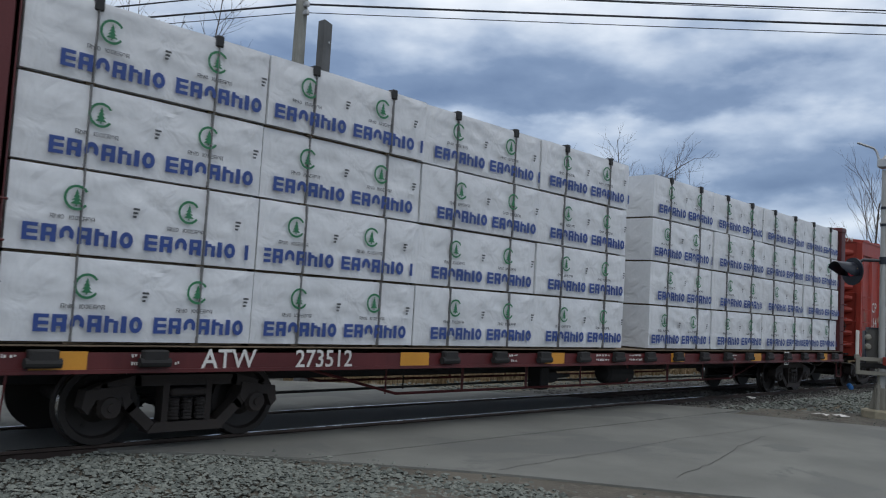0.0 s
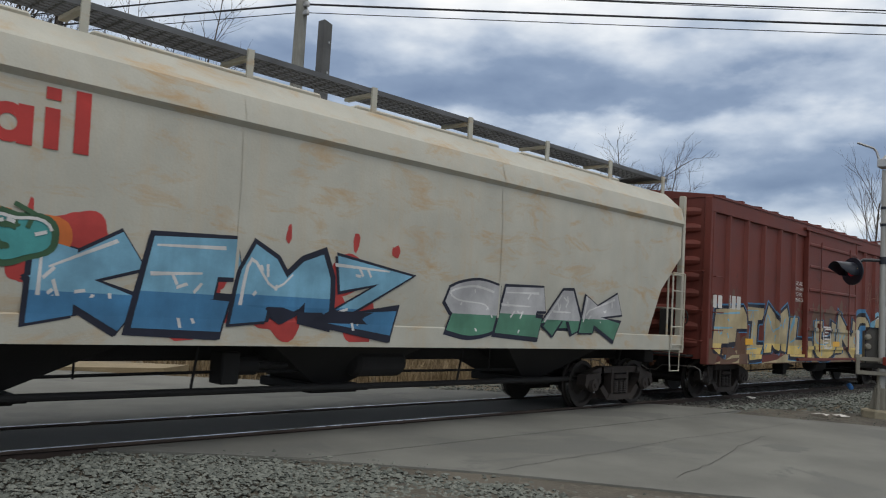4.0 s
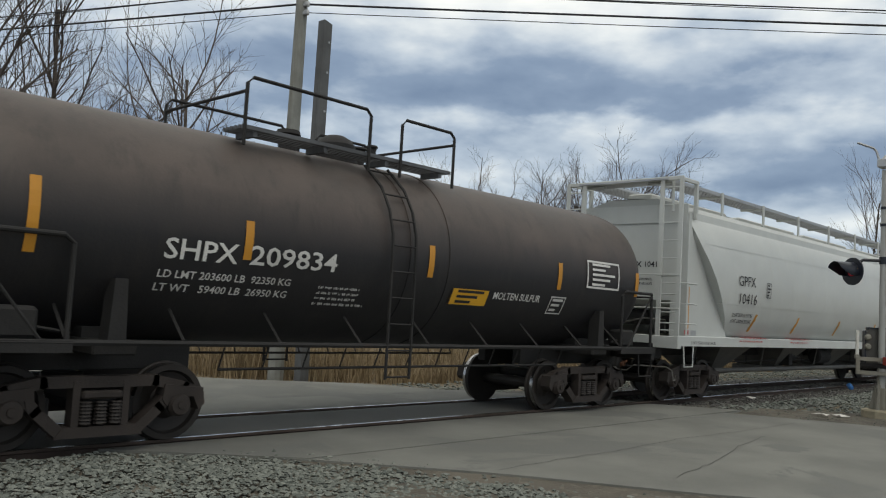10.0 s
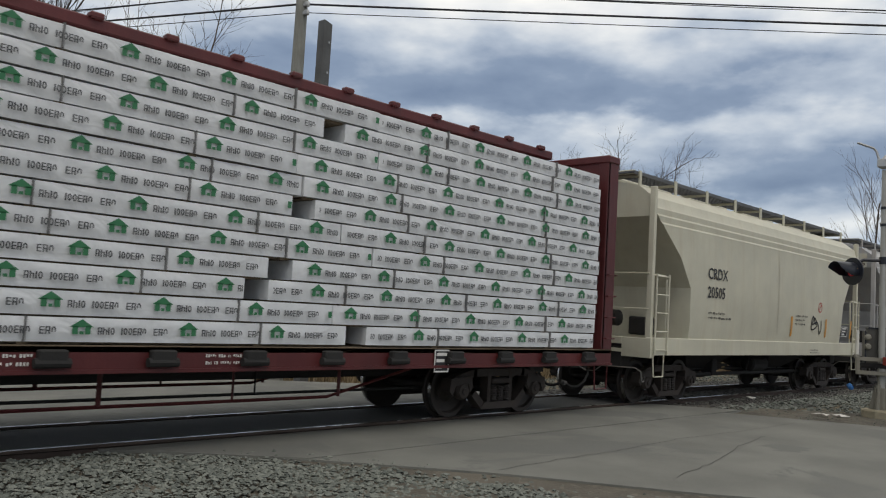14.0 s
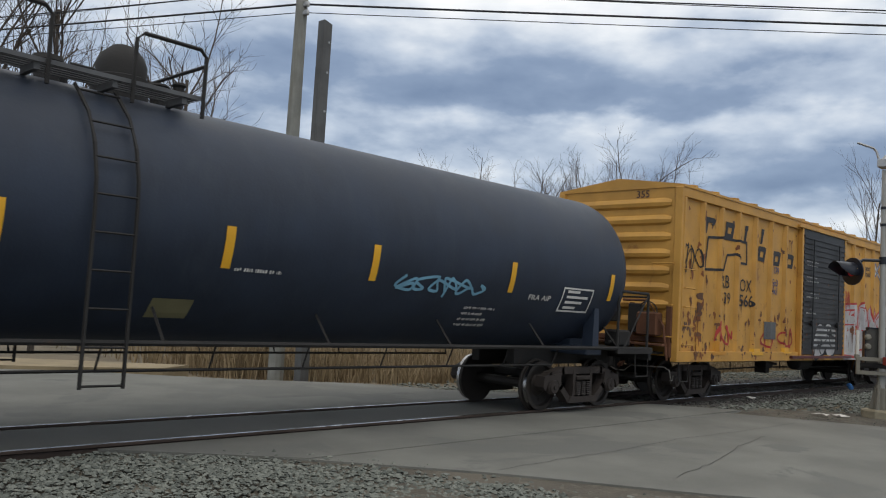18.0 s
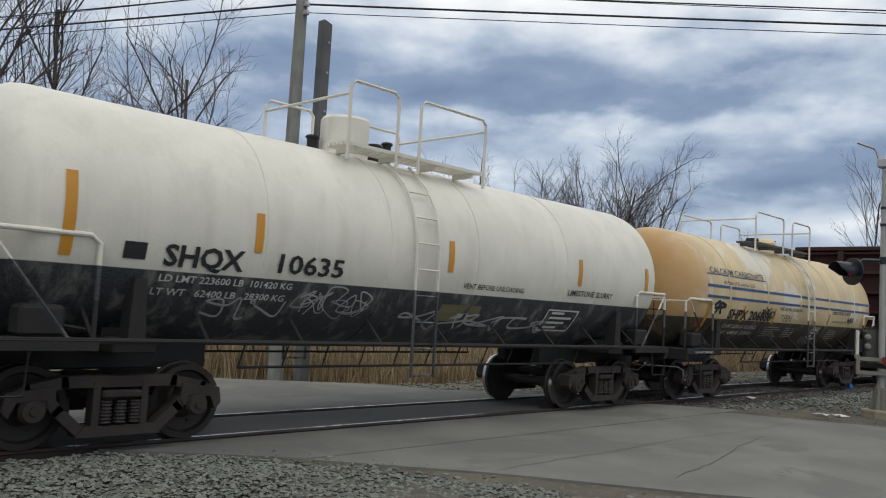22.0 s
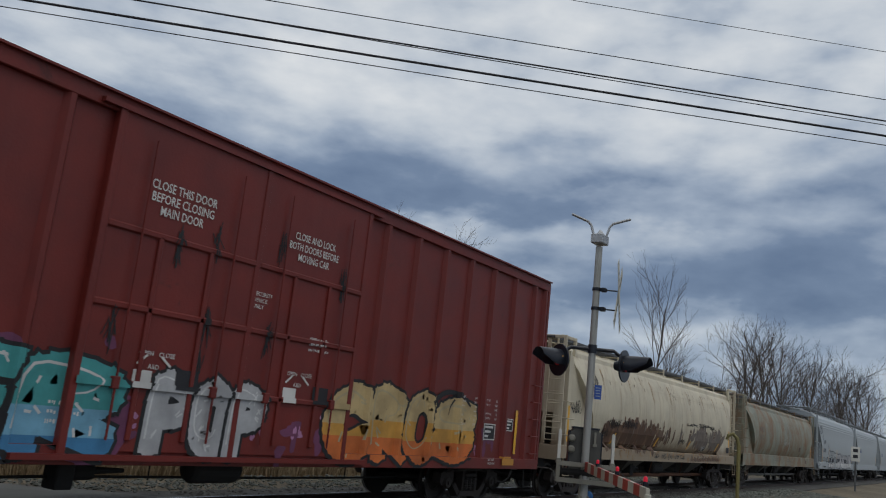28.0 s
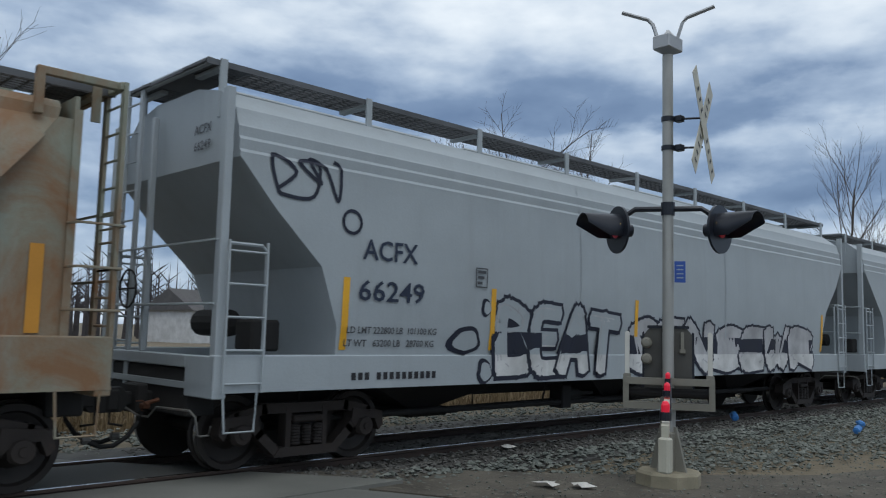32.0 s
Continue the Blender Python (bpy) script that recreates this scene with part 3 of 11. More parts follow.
def sill_words(car, s, x, y, z, size, mat="black lettering"):
    """Writing on the edge of a sill or platform, facing the near side."""
    tris = text_tris(s, size, "LEFT", .004)
    me = bpy.data.meshes.new("lettering")
    vs = [(x + p[0], y - .004, z + p[1]) for t in tris for p in t]
    me.from_pydata(vs, [], [(i, i + 1, i + 2) for i in range(0, len(vs), 3)])
    me.materials.append(M[mat])
    new("lettering", me).parent = car


def bars(car, side, x, z, widths, h, gap, mat="white lettering", lean=0.0, name="marking"):
    """A run of plain bars in place of writing."""
    tris, cx = [], x
    for w in widths:
        if w > 0:
            tris += rect_tris(cx, cx + w, z - h / 2, z + h / 2, lean)
        cx += abs(w) + gap
    return decal(car, side, name, tris, mat, 0.006)


def small_print(car, side, x, z, lines, w, h, mat="white lettering", seed=1, name="small_print"):
    """A block of small unreadable lines."""
    rnd, tris = random.Random(seed), []
    for i in range(lines):
        cx, zz = x, z - i * h * 1.75
        end = x + w * rnd.uniform(0.6, 1.0)
        while cx < end:
            for _ in range(rnd.choice((2, 3, 3, 4, 5))):
                if cx < end:
                    # one short bar for each figure, now and then a thinner one
                    ww = h * rnd.choice((0.22, 0.42, 0.46, 0.5))
                    z_lo = zz + h * rnd.choice((0.0, 0.0, 0.0, 0.22))
                    tris += rect_tris(cx, cx + ww, z_lo, zz + h * rnd.choice((0.62, 0.78, 0.78)))
                    cx += ww + h * 0.24
            cx += h * 0.55
    return decal(car, side, name, tris, mat, 0.0165)


def dimension_table(car, side, x0, x1, z, rows, size, mat="white lettering", off=0.0165):
    """Two columns of stencilled sizes: the name of each, and feet and inches."""
    for i, (what, much) in enumerate(rows):
        zz = z - i * size * 1.42
        words(car, side, what, x0, zz, size, mat, fat=0.004, off=off)
        words(car, side, much, x1, zz, size, mat, "RIGHT", fat=0.004, off=off)


def freehand(car, side, lines, mat, off, name="graffiti_stroke", soft=True):
    """Sprayed lines drawn by hand: each is (points, width at its start, width at its end)."""
    for pts, w0, w1 in lines:
        decal(car, side, name, ribbon(softened(pts) if soft and len(pts) > 2 else pts, w0, w1), mat, off, fine=.2)


def framed_label(car, side, x, z, w, h, mat="white lettering", plate=None, name="notice"):
    tris, e = [], min(w, h) * 0.07
    if plate:
        decal(car, side, "notice_plate", rect_tris(x, x + w, z, z + h), plate, 0.0165)
    for a, b, c, d in ((x, x + w, z, z + e), (x, x + w, z + h - e, z + h), (x, x + e, z, z + h), (x + w - e, x + w, z, z + h)):
        tris += rect_tris(a, b, c, d)
    n = max(2, int(h / 0.09))
    for i in range(n):
        zz = z + h * (i + 0.6) / (n + 0.6)
        tris += rect_tris(x + w * 0.15, x + w * (0.55 + 0.3 * ((i * 7) % 3) / 2), zz, zz + h / n * 0.42)
    return decal(car, side, name, tris, mat, 0.019)


def blob(rnd, cx, cz, w, h, rough=0.10, square=3.0, n=34):
    ph = [rnd.uniform(0, 6.28) for _ in range(4)]
    out = []
    for i in range(n):
        a = 2 * math.pi * i / n
        c, s = math.cos(a), math.sin(a)
        r = 1 / (abs(c) ** square + abs(s) ** square) ** (1 / square)
        r *= 1 + rough * (math.sin(2 * a + ph[0]) + 0.7 * math.sin(3 * a + ph[1]) + 0.5 * math.sin(5 * a + ph[2]))
        out.append((cx + r * c * w / 2, cz + r * s * h / 2))
    return out


def stroke(pts, w):
    """A painted line of width w through (x, z) points."""
    tris = []
    for a, b in zip(pts, pts[1:]):
        dx, dz = b[0] - a[0], b[1] - a[1]
        k = w / 2 / max(1e-6, math.hypot(dx, dz))
        nx, nz, ex, ez = -dz * k, dx * k, dx * k * 0.7, dz * k * 0.7
        q = [(a[0] + nx - ex, a[1] + nz - ez), (b[0] + nx + ex, b[1] + nz + ez), (b[0] - nx + ex, b[1] - nz + ez), (a[0] - nx - ex, a[1] - nz - ez)]
        tris += [[q[0], q[1], q[2]], [q[0], q[2], q[3]]]
    return tris


def tag(car, side, x, z, w, h, mat, seed, width=0.03, turns=14, off=0.012):
    """A scrawl in one line of spray."""
    rnd, pts = random.Random(seed), []
    n = max(2, turns // 4)
    for i in range(n):
        # one loose looping letter after another
        c, r0, r1, a0 = x + w * (i + 0.5) / n, w / n * rnd.uniform(0.4, 0.62), h * rnd.uniform(0.34, 0.52), rnd.uniform(0, 6.28)
        for k in range(rnd.choice((4, 5, 6))):
            a = a0 + k * rnd.uniform(1.3, 2.4)
            pts.append((c + r0 * math.cos(a) * rnd.uniform(0.5, 1.1), z + h / 2 + r1 * math.sin(a) * rnd.uniform(0.6, 1.1)))
    fine_pts = []
    for i in range(len(pts) - 1):
        p0, p1, p2, p3 = pts[max(i - 1, 0)], pts[i], pts[i + 1], pts[min(i + 2, len(pts) - 1)]
        for j in range(5):
            u = j / 5
            fine_pts.append(tuple(0.5 * (2 * p1[c] + (p2[c] - p0[c]) * u + (2 * p0[c] - 5 * p1[c] + 4 * p2[c] - p3[c]) * u * u + (3 * p1[c] - p0[c] - 3 * p2[c] + p3[c]) * u ** 3) for c in (0, 1)))
    return decal(car, side, "spray_tag", stroke(fine_pts, width), mat, off)


def mural(car, side, x0, x1, z0, z1, letters, fill, fill_low, outline, halo=None, shine="spray white", seed=1, rough=0.10, spiky=False, split=0.45):
    """A spray-painted piece: a cloud of colour, thick outlines, two-tone letters with dark counters, highlights."""
    rnd = random.Random(seed)
    w, h = (x1 - x0) / letters, z1 - z0
    A, B, C, Dk, H, Ins = [], [], [], [], [], []
    for i in range(letters):
        cx, cz = x0 + w * (i + 0.5) + rnd.uniform(-.05, .05) * w, (z0 + z1) / 2 + rnd.uniform(-.04, .04) * h
        ww, hh = w * rnd.uniform(0.98, 1.16), h * rnd.uniform(0.86, 1.0)
        sq = 2.2 if not spiky else 1.35
        st = rnd.getstate()
        if halo:
            A += poly_tris(blob(rnd, cx, cz, ww * 1.42, hh * 1.28, rough * 1.9, 2.0))
            for _ in range(5):
                A += poly_tris(blob(rnd, cx + rnd.uniform(-.7, .7) * ww, cz + rnd.uniform(-.62, .66) * hh, ww * rnd.uniform(.1, .3), ww * rnd.uniform(.1, .3), .15, 2, 12))
        rnd.setstate(st)
        B += poly_tris(blob(rnd, cx, cz, ww + 0.13, hh + 0.13, rough, sq))
        rnd.setstate(st)
        body = blob(rnd, cx, cz, ww, hh, rough, sq)
        C += poly_tris(body)
        low_part = _cut(body, 1, cz - hh * (0.5 - split), True)
        if len(low_part) > 2:
            Ins += poly_tris(low_part)
        # counters and inner arms
        for _ in range(2):
            Dk += poly_tris(blob(rnd, cx + rnd.uniform(-.16, .16) * ww, cz + rnd.uniform(-.28, .30) * hh, ww * rnd.uniform(.14, .30), hh * rnd.uniform(.12, .24), .12, 2, 14))
        for _ in range(4):
            a, l = rnd.uniform(0, 6.28), rnd.uniform(.25, .5)
            px, pz = cx + rnd.uniform(-.28, .28) * ww, cz + rnd.uniform(-.3, .3) * hh
            Dk += stroke([(px, pz), (px + ww * l * .6 * math.cos(a), pz + hh * l * .6 * math.sin(a)), (px + ww * l * math.cos(a + .6), pz + hh * l * math.sin(a + .6))], 0.045)
        for _ in range(4):
            px, pz = cx + rnd.uniform(-.40, .40) * ww, cz + rnd.uniform(.05, .42) * hh
            H += stroke([(px, pz), (px + rnd.uniform(-.2, .2) * ww, pz + rnd.uniform(-.03, .10) * hh)], 0.035)
        H += stroke(body[2:14], 0.03)
    if halo:
        decal(car, side, "spray_cloud", A, halo, 0.004)
    decal(car, side, "spray_outline", B, outline, 0.007)
    decal(car, side, "spray_letters", C, fill, 0.010)
    decal(car, side, "spray_letters", Ins, fill_low, 0.0125)
    decal(car, side, "spray_counter", Dk, outline, 0.015)
    decal(car, side, "spray_highlight", H, shine, 0.0175)


LETTERS = {"A": [[(0, 0), (.45, 1), (.6, 1), (1, 0)], [(.22, .38), (.8, .38)]], "B": [[(.05, 0), (0, 1), (.75, .92), (.8, .62), (.1, .5), (.95, .42), (.95, .08), (.05, 0)]],
           "C": [[(1, .85), (.6, 1), (.15, .85), (0, .5), (.15, .15), (.6, 0), (1, .15)]], "E": [[(1, 1), (0, .95), (0, .05), (1, 0)], [(0, .5), (.8, .52)]],
           "F": [[(1, 1), (.05, .95), (0, 0)], [(0, .5), (.75, .52)]], "H": [[(0, 0), (.05, 1)], [(1, 0), (.95, 1)], [(0, .5), (1, .5)]], "I": [[(.5, 0), (.5, 1)], [(.1, 1), (.9, 1)], [(.1, 0), (.9, 0)]],
           "K": [[(0, 0), (.05, 1)], [(.95, 1), (.1, .5), (1, 0)]], "L": [[(.05, 1), (0, .05), (1, 0)]], "M": [[(0, 0), (.1, 1), (.5, .4), (.9, 1), (1, 0)]], "N": [[(0, 0), (.05, 1), (.9, 0), (1, 1)]],
           "O": [[(.5, 1), (.1, .85), (0, .5), (.1, .15), (.5, 0), (.9, .15), (1, .5), (.9, .85), (.5, 1)]], "P": [[(0, 0), (0, 1), (.85, .9), (.85, .6), (.05, .5)]],
           "R": [[(0, 0), (0, 1), (.85, .9), (.8, .6), (.05, .5), (1, 0)]], "S": [[(1, .88), (.5, 1), (.05, .8), (.2, .56), (.8, .46), (.95, .2), (.5, 0), (0, .12)]],
           "T": [[(0, 1), (1, .98)], [(.5, 1), (.48, 0)]], "U": [[(0, 1), (.05, .2), (.5, 0), (.95, .2), (1, 1)]], "W": [[(0, 1), (.2, 0), (.5, .6), (.8, 0), (1, 1)]],
           "Y": [[(0, 1), (.5, .5), (1, 1)], [(.5, .5), (.45, 0)]], "Z": [[(0, 1), (1, .95), (0, .05), (1, 0)]]}


def rounded(pts, w, n=9):
    """A thick painted line with round joints."""
    tris = stroke(pts, w)
    for x, z in pts:
        ring = [(x + w / 2 * math.cos(6.2832 * i / n), z + w / 2 * math.sin(6.2832 * i / n)) for i in range(n)]
        tris += [[(x, z), ring[i], ring[(i + 1) % n]] for i in range(n)]
    return tris


def ribbon(pts, w0, w1=None, cap=0.3):
    """A broad-nib line through (x, z) points with mitred corners and slanted ends; its width runs from w0 to w1."""
    n, w1 = len(pts), w0 if w1 is None else w1
    if n < 2:
        return []
    dirs = []
    for (ax, az), (bx, bz) in zip(pts, pts[1:]):
        k = max(1e-6, math.hypot(bx - ax, bz - az))
        dirs.append(((bx - ax) / k, (bz - az) / k))
    left, right = [], []
    for i, (x, z) in enumerate(pts):
        w = (w0 + (w1 - w0) * i / (n - 1)) / 2
        d0, d1 = dirs[max(0, i - 1)], dirs[min(i, n - 2)]
        nx, nz = -(d0[1] + d1[1]), d0[0] + d1[0]
        k = math.hypot(nx, nz)
        if k < 0.35:
            nx, nz, m = -d1[1], d1[0], 1.0
        else:
            nx, nz = nx / k, nz / k
            m = min(1.5, 1 / max(0.3, -nx * d1[1] + nz * d1[0]))
        ex, ez = (-d1[0] * w * cap, -d1[1] * w * cap) if i == 0 else (d0[0] * w * cap, d0[1] * w * cap) if i == n - 1 else (0, 0)
        left.append((x + nx * w * m + ex * 1.7, z + nz * w * m + ez * 1.7))
        right.append((x - nx * w * m + ex * .3, z - nz * w * m + ez * .3))
    tris = []
    for i in range(n - 1):
        tris += [[left[i], left[i + 1], right[i + 1]], [left[i], right[i + 1], right[i]]]
    return tris


def jagged(car, side, x0, x1, z0, z1, mat, seed, off=0.004, tooth=0.55, rise=0.22):
    """A painted ground for letters, with a torn upper edge."""
    rnd, tris, x, za = random.Random(seed), [], x0, z1 - rise
    while x < x1:
        w = tooth * rnd.uniform(.35, 1.0)
        zb_ = z1 + rnd.uniform(-1, .25) * rise
        xe = min(x1, x + w)
        tris += [[(x, z0), (xe, z0), (xe, zb_)], [(x, z0), (xe, zb_), (x, za)]]
        x, za = xe, zb_ - rnd.choice((0, 0, rise * .6))
    return decal(car, side, "spray_ground", tris, mat, off, fine=.2)


def softened(pts, n=4):
    """The same line with its corners rounded."""
    out = []
    for i in range(len(pts) - 1):
        p0, p1, p2, p3 = pts[max(i - 1, 0)], pts[i], pts[i + 1], pts[min(i + 2, len(pts) - 1)]
        for j in range(n):
            u = j / n
            out.append(tuple(0.5 * (2 * p1[c] + (p2[c] - p0[c]) * u + (2 * p0[c] - 5 * p1[c] + 4 * p2[c] - p3[c]) * u * u + (3 * p1[c] - p0[c] - 3 * p2[c] + p3[c]) * u ** 3) for c in (0, 1)))
    return out + [pts[-1]]


def piece(car, side, text, edges, z0, z1, fill, low, outline, halo=None, shine="spray white", seed=1, split=0.42, thick=0.34, edge=0.06, lean=0.06, fat=False, rim=None, base=None, base_at=0.2, off=0.0045):
    """A sprayed piece, letter over letter between the given edges: rim, outline, two- or three-tone fill, highlights; fat letters are rounded, the others cut sharp."""
    rnd = random.Random(seed)
    h, nl = z1 - z0, len(text)
    if halo:
        A, x0, x1 = [], edges[0], edges[-1]
        for i in range(nl * 3):
            A += poly_tris(blob(rnd, x0 + (x1 - x0) * rnd.uniform(-.02, 1.02), z0 + h * rnd.uniform(.12, .95), h * rnd.uniform(.3, .6), h * rnd.uniform(.3, .55), .16, 2))
        for i in range(nl * 5):
            A += poly_tris(blob(rnd, x0 + (x1 - x0) * rnd.uniform(-.05, 1.05), z0 + h * rnd.uniform(.2, 1.15), h * rnd.uniform(.04, .14), h * rnd.uniform(.05, .2), .15, 2, 12))
        decal(car, side, "spray_cloud", [t for t in A if min(p[1] for p in t) > z0 - .04], halo, 0.0035, fine=.2)
    draw = (lambda ln, w: rounded(ln, w)) if fat else (lambda ln, w: ribbon(ln, w, w * rnd.uniform(.75, 1.0)))
    for i, ch in enumerate(text):
        w = edges[i + 1] - edges[i]
        th = min(w * thick, h * .42) * rnd.uniform(.92, 1.08)
        bx, bw = edges[i] + th * .42, w - th * .72
        bz, bh = z0 + th * .45 + edge + rnd.uniform(0, .04) * h, h - th * .95 - edge * 2 - rnd.uniform(0, .07) * h
        tilt = rnd.uniform(-.05, .05) + lean
        lines = []
        for ln in LETTERS[ch]:
            pts = [(bx + (px + rnd.uniform(-.04, .04)) * bw + (pz - .5) * tilt * h, bz + (pz + rnd.uniform(-.03, .03)) * bh) for px, pz in ln]
            lines.append(softened(pts) if len(pts) > (2 if fat else 4) else pts)
        o_ = off + .0026 * i
        o = None
        if rim:
            o = decal(car, side, "graffiti_letter", [t for ln in lines for t in (rounded if fat else ribbon)(ln, th + edge * 3.2)], rim, o_ - .0009, fine=.2)
        back = [t for ln in lines for t in (rounded if fat else ribbon)(ln, th + edge * 2)]
        back += [t for ln in lines for t in (rounded if fat else ribbon)([(a - edge * .8, b - edge * .7) for a, b in ln], th + edge)]
        ol = decal(car, side, "letter_outline" if o else "graffiti_letter", back, outline, o_, fine=.2)
        if o:
            ol.parent = o
        o = o or ol
        front = [t for ln in lines for t in draw(ln, th)]
        decal(car, side, "letter_fill", front, fill, o_ + .0008, fine=.2).parent = o
        for mt, zs, k in ((low, z0 + h * (split + rnd.uniform(-.05, .05)), .0013), (base, z0 + h * (base_at + rnd.uniform(-.03, .03)), .0017)):
            lows = [c for t in front for c in [_cut(t, 1, zs, True)] if len(c) > 2] if mt and mt != fill else []
            if lows:
                decal(car, side, "letter_shade", lows, mt, o_ + k, fine=.2).parent = o
        hl = []
        for ln in lines:
            hl += ribbon([(a_ - th * .30, b_ + th * .24) for a_, b_ in ln[:max(2, len(ln) * 2 // 3)]], th * .10, th * .05)
        for _ in range(7):
            ln = rnd.choice(lines)
            k = rnd.randrange(len(ln) - 1)
            u = rnd.uniform(.2, .8)
            p = (ln[k][0] + (ln[k + 1][0] - ln[k][0]) * u, ln[k][1] + (ln[k + 1][1] - ln[k][1]) * u)
            hl += ribbon([p, (p[0] + rnd.uniform(-.3, .3) * th, p[1] + rnd.uniform(-.35, .35) * th)], th * .08)
        decal(car, side, "letter_highlight", hl, shine, o_ + .0021, fine=.2).parent = o


# ---- running gear ----
WHEEL_R = 0.435
_gear = {}
WHEELSETS = {-1: [], 1: []}


def gear_meshes():
    g = Geo()
    for s in (-1, 1):
        y = s * 0.755
        prof = [(y - s * 0.095, 0.20), (y - s * 0.085, 0.36), (y - s * 0.085, WHEEL_R + 0.028), (y - s * 0.055, WHEEL_R + 0.026), (y - s * 0.045, WHEEL_R + 0.006),
                (y + s * 0.07, WHEEL_R - 0.004), (y + s * 0.072, 0.365), (y + s * 0.02, 0.34), (y - s * 0.005, 0.20), (y + s * 0.05, 0.13), (y + s * 0.05, 0.01)]
        g.cur = 0
        g.lathe(prof, (0, 0, 0), "y", 28)
        g.cur = 1
        g.lathe([(y - s * 0.046, WHEEL_R + 0.004), (y + s * 0.066, WHEEL_R - 0.001)], (0, 0, 0), "y", 28)
        del g.f[-2:], g.m[-2:]
    g.cur = 0
    g.lathe([(-1.0, 0.075), (-0.7, 0.075), (-0.6, 0.09), (0.6, 0.09), (0.7, 0.075), (1.0, 0.075)], (0, 0, 0), "y", 12)
    # three lift holes in each web show the turning
    for s in (-1, 1):
        for k in range(3):
            a = 2.094 * k
            g.lathe([(s * 0.757, 0.028), (s * 0.772, 0.028)], (0.255 * math.cos(a), 0, 0.255 * math.sin(a)), "y", 8)
    _gear["wheelset"] = g.mesh("wheelset", ["wheel steel", "bright steel"], True)
    f = Geo()
    t0, t1 = -0.075, 0.075
    # one casting: bowed top member, two slanting legs down to the spring seat, a column each side of the springs
    f.bar([(-1.10, 0.57), (-0.96, 0.63), (-0.60, 0.71), (0.60, 0.71), (0.96, 0.63), (1.10, 0.57)], 0.12, t0, t1)
    for s in (-1, 1):
        f.prism([(s * 1.17, 0.62), (s * 1.20, 0.44), (s * 1.13, 0.37), (s * 1.06, 0.52), (s * 0.78, 0.54), (s * 0.74, 0.42), (s * 0.68, 0.50), (s * 0.70, 0.67)], t0 - 0.025, t1 + 0.025)
        f.bar([(s * 0.78, 0.56), (s * 0.66, 0.42), (s * 0.42, 0.20)], 0.115, t0 - 0.012, t1 + 0.012)
        f.bar([(s * 0.265, 0.22), (s * 0.265, 0.70)], 0.075, t0 - 0.008, t1 + 0.008)
    f.prism([(-0.47, 0.14), (0.47, 0.14), (0.38, 0.25), (-0.38, 0.25)], t0 - 0.03, t1 + 0.03)
    f.box(-0.215, 0.215, t0 - 0.05, t1, 0.535, 0.62, 0.02)
    _gear["side_frame"] = f.mesh("side_frame", "truck iron")
    prof = []
    for k in range(7):
        z = 0.27 + k * 0.036
        prof += [(z, 0.058), (z + 0.012, 0.070), (z + 0.024, 0.058)]
    _gear["spring"] = Geo().lathe(prof, (0, 0, 0), "z", 10).mesh("spring", "spring steel", True)
    c = Geo().lathe([(-0.06, 0.135), (0.0, 0.135), (0.02, 0.12), (0.05, 0.11), (0.055, 0.05), (0.075, 0.045), (0.075, 0.0)], (0, 0, 0), "y", 14)
    c.box(-0.13, 0.13, -0.10, 0.0, 0.03, 0.17, 0.02)
    _gear["bearing_cap"] = c.mesh("bearing_cap", "truck iron", True)
    b = Geo()
    b.box(-0.20, 0.20, -1.02, 1.02, 0.47, 0.62, 0.03)
    b.box(-0.14, 0.14, -0.5, 0.5, 0.36, 0.48, 0.02)
    b.lathe([(0.60, 0.22), (0.72, 0.22)], (0, 0, 0), "z", 16)
    for q in (-1, 1):
        b.box(q * 0.46 - 0.05, q * 0.46 + 0.05, -0.72, 0.72, 0.30, 0.40, 0.01)
        for r in (-1, 1):
            b.box(q * 0.46 - 0.035, q * 0.46 + 0.03, r * 0.76 - 0.06, r * 0.76 + 0.06, 0.26, 0.52, 0.01)
    _gear["truck"] = b.mesh("truck", "under iron")
    k = Geo()
    k.box(0.0, 0.62, -0.07, 0.07, 0.72, 0.88, 0.02)
    k.prism([(-0.20, 0.66), (0.06, 0.66), (0.12, 0.74), (0.12, 0.86), (0.06, 0.94), (-0.20, 0.94)], -0.14, 0.05)
    k.box(-0.24, -0.08, 0.03, 0.17, 0.67, 0.93, 0.03)
    k.box(0.20, 0.34, -0.20, 0.20, 0.64, 0.98, 0.02)
    k.tube([(-0.02, 0, 0.66), (-0.02, 0, 0.52), (0.1, -0.1, 0.50)], 0.015)
    _gear["coupler"] = k.mesh("coupler", "under iron")
    h = Geo().tube([(0.25, -0.28, 0.70), (0.19, -0.30, 0.56), (0.08, -0.29, 0.40), (-0.05, -0.24, 0.30), (-0.18, -0.17, 0.29), (-0.28, -0.10, 0.34)], 0.027, 8)
    _gear["air_hose"] = h.mesh("air_hose", "hose rubber", True)
    c = Geo().tube([(0.24, -0.28, 0.68), (0.26, -0.30, 0.76), (0.42, -0.30, 0.80)], 0.026, 6)
    c.box(0.21, 0.31, -0.345, -0.255, 0.70, 0.77, 0.015)
    c.tube([(0.26, -0.35, 0.75), (0.20, -0.37, 0.80), (0.12, -0.37, 0.80)], 0.01, 5)
    _gear["angle_cock"] = c.mesh("angle_cock", "rusty iron", True)
    g = Geo().lathe([(-0.06, 0.02), (-0.05, 0.045), (0.04, 0.045), (0.05, 0.02)], (-0.30, -0.09, 0.36), "x", 8)
    _gear["hose_coupling"] = g.mesh("hose_coupling", "pipe grey", True)
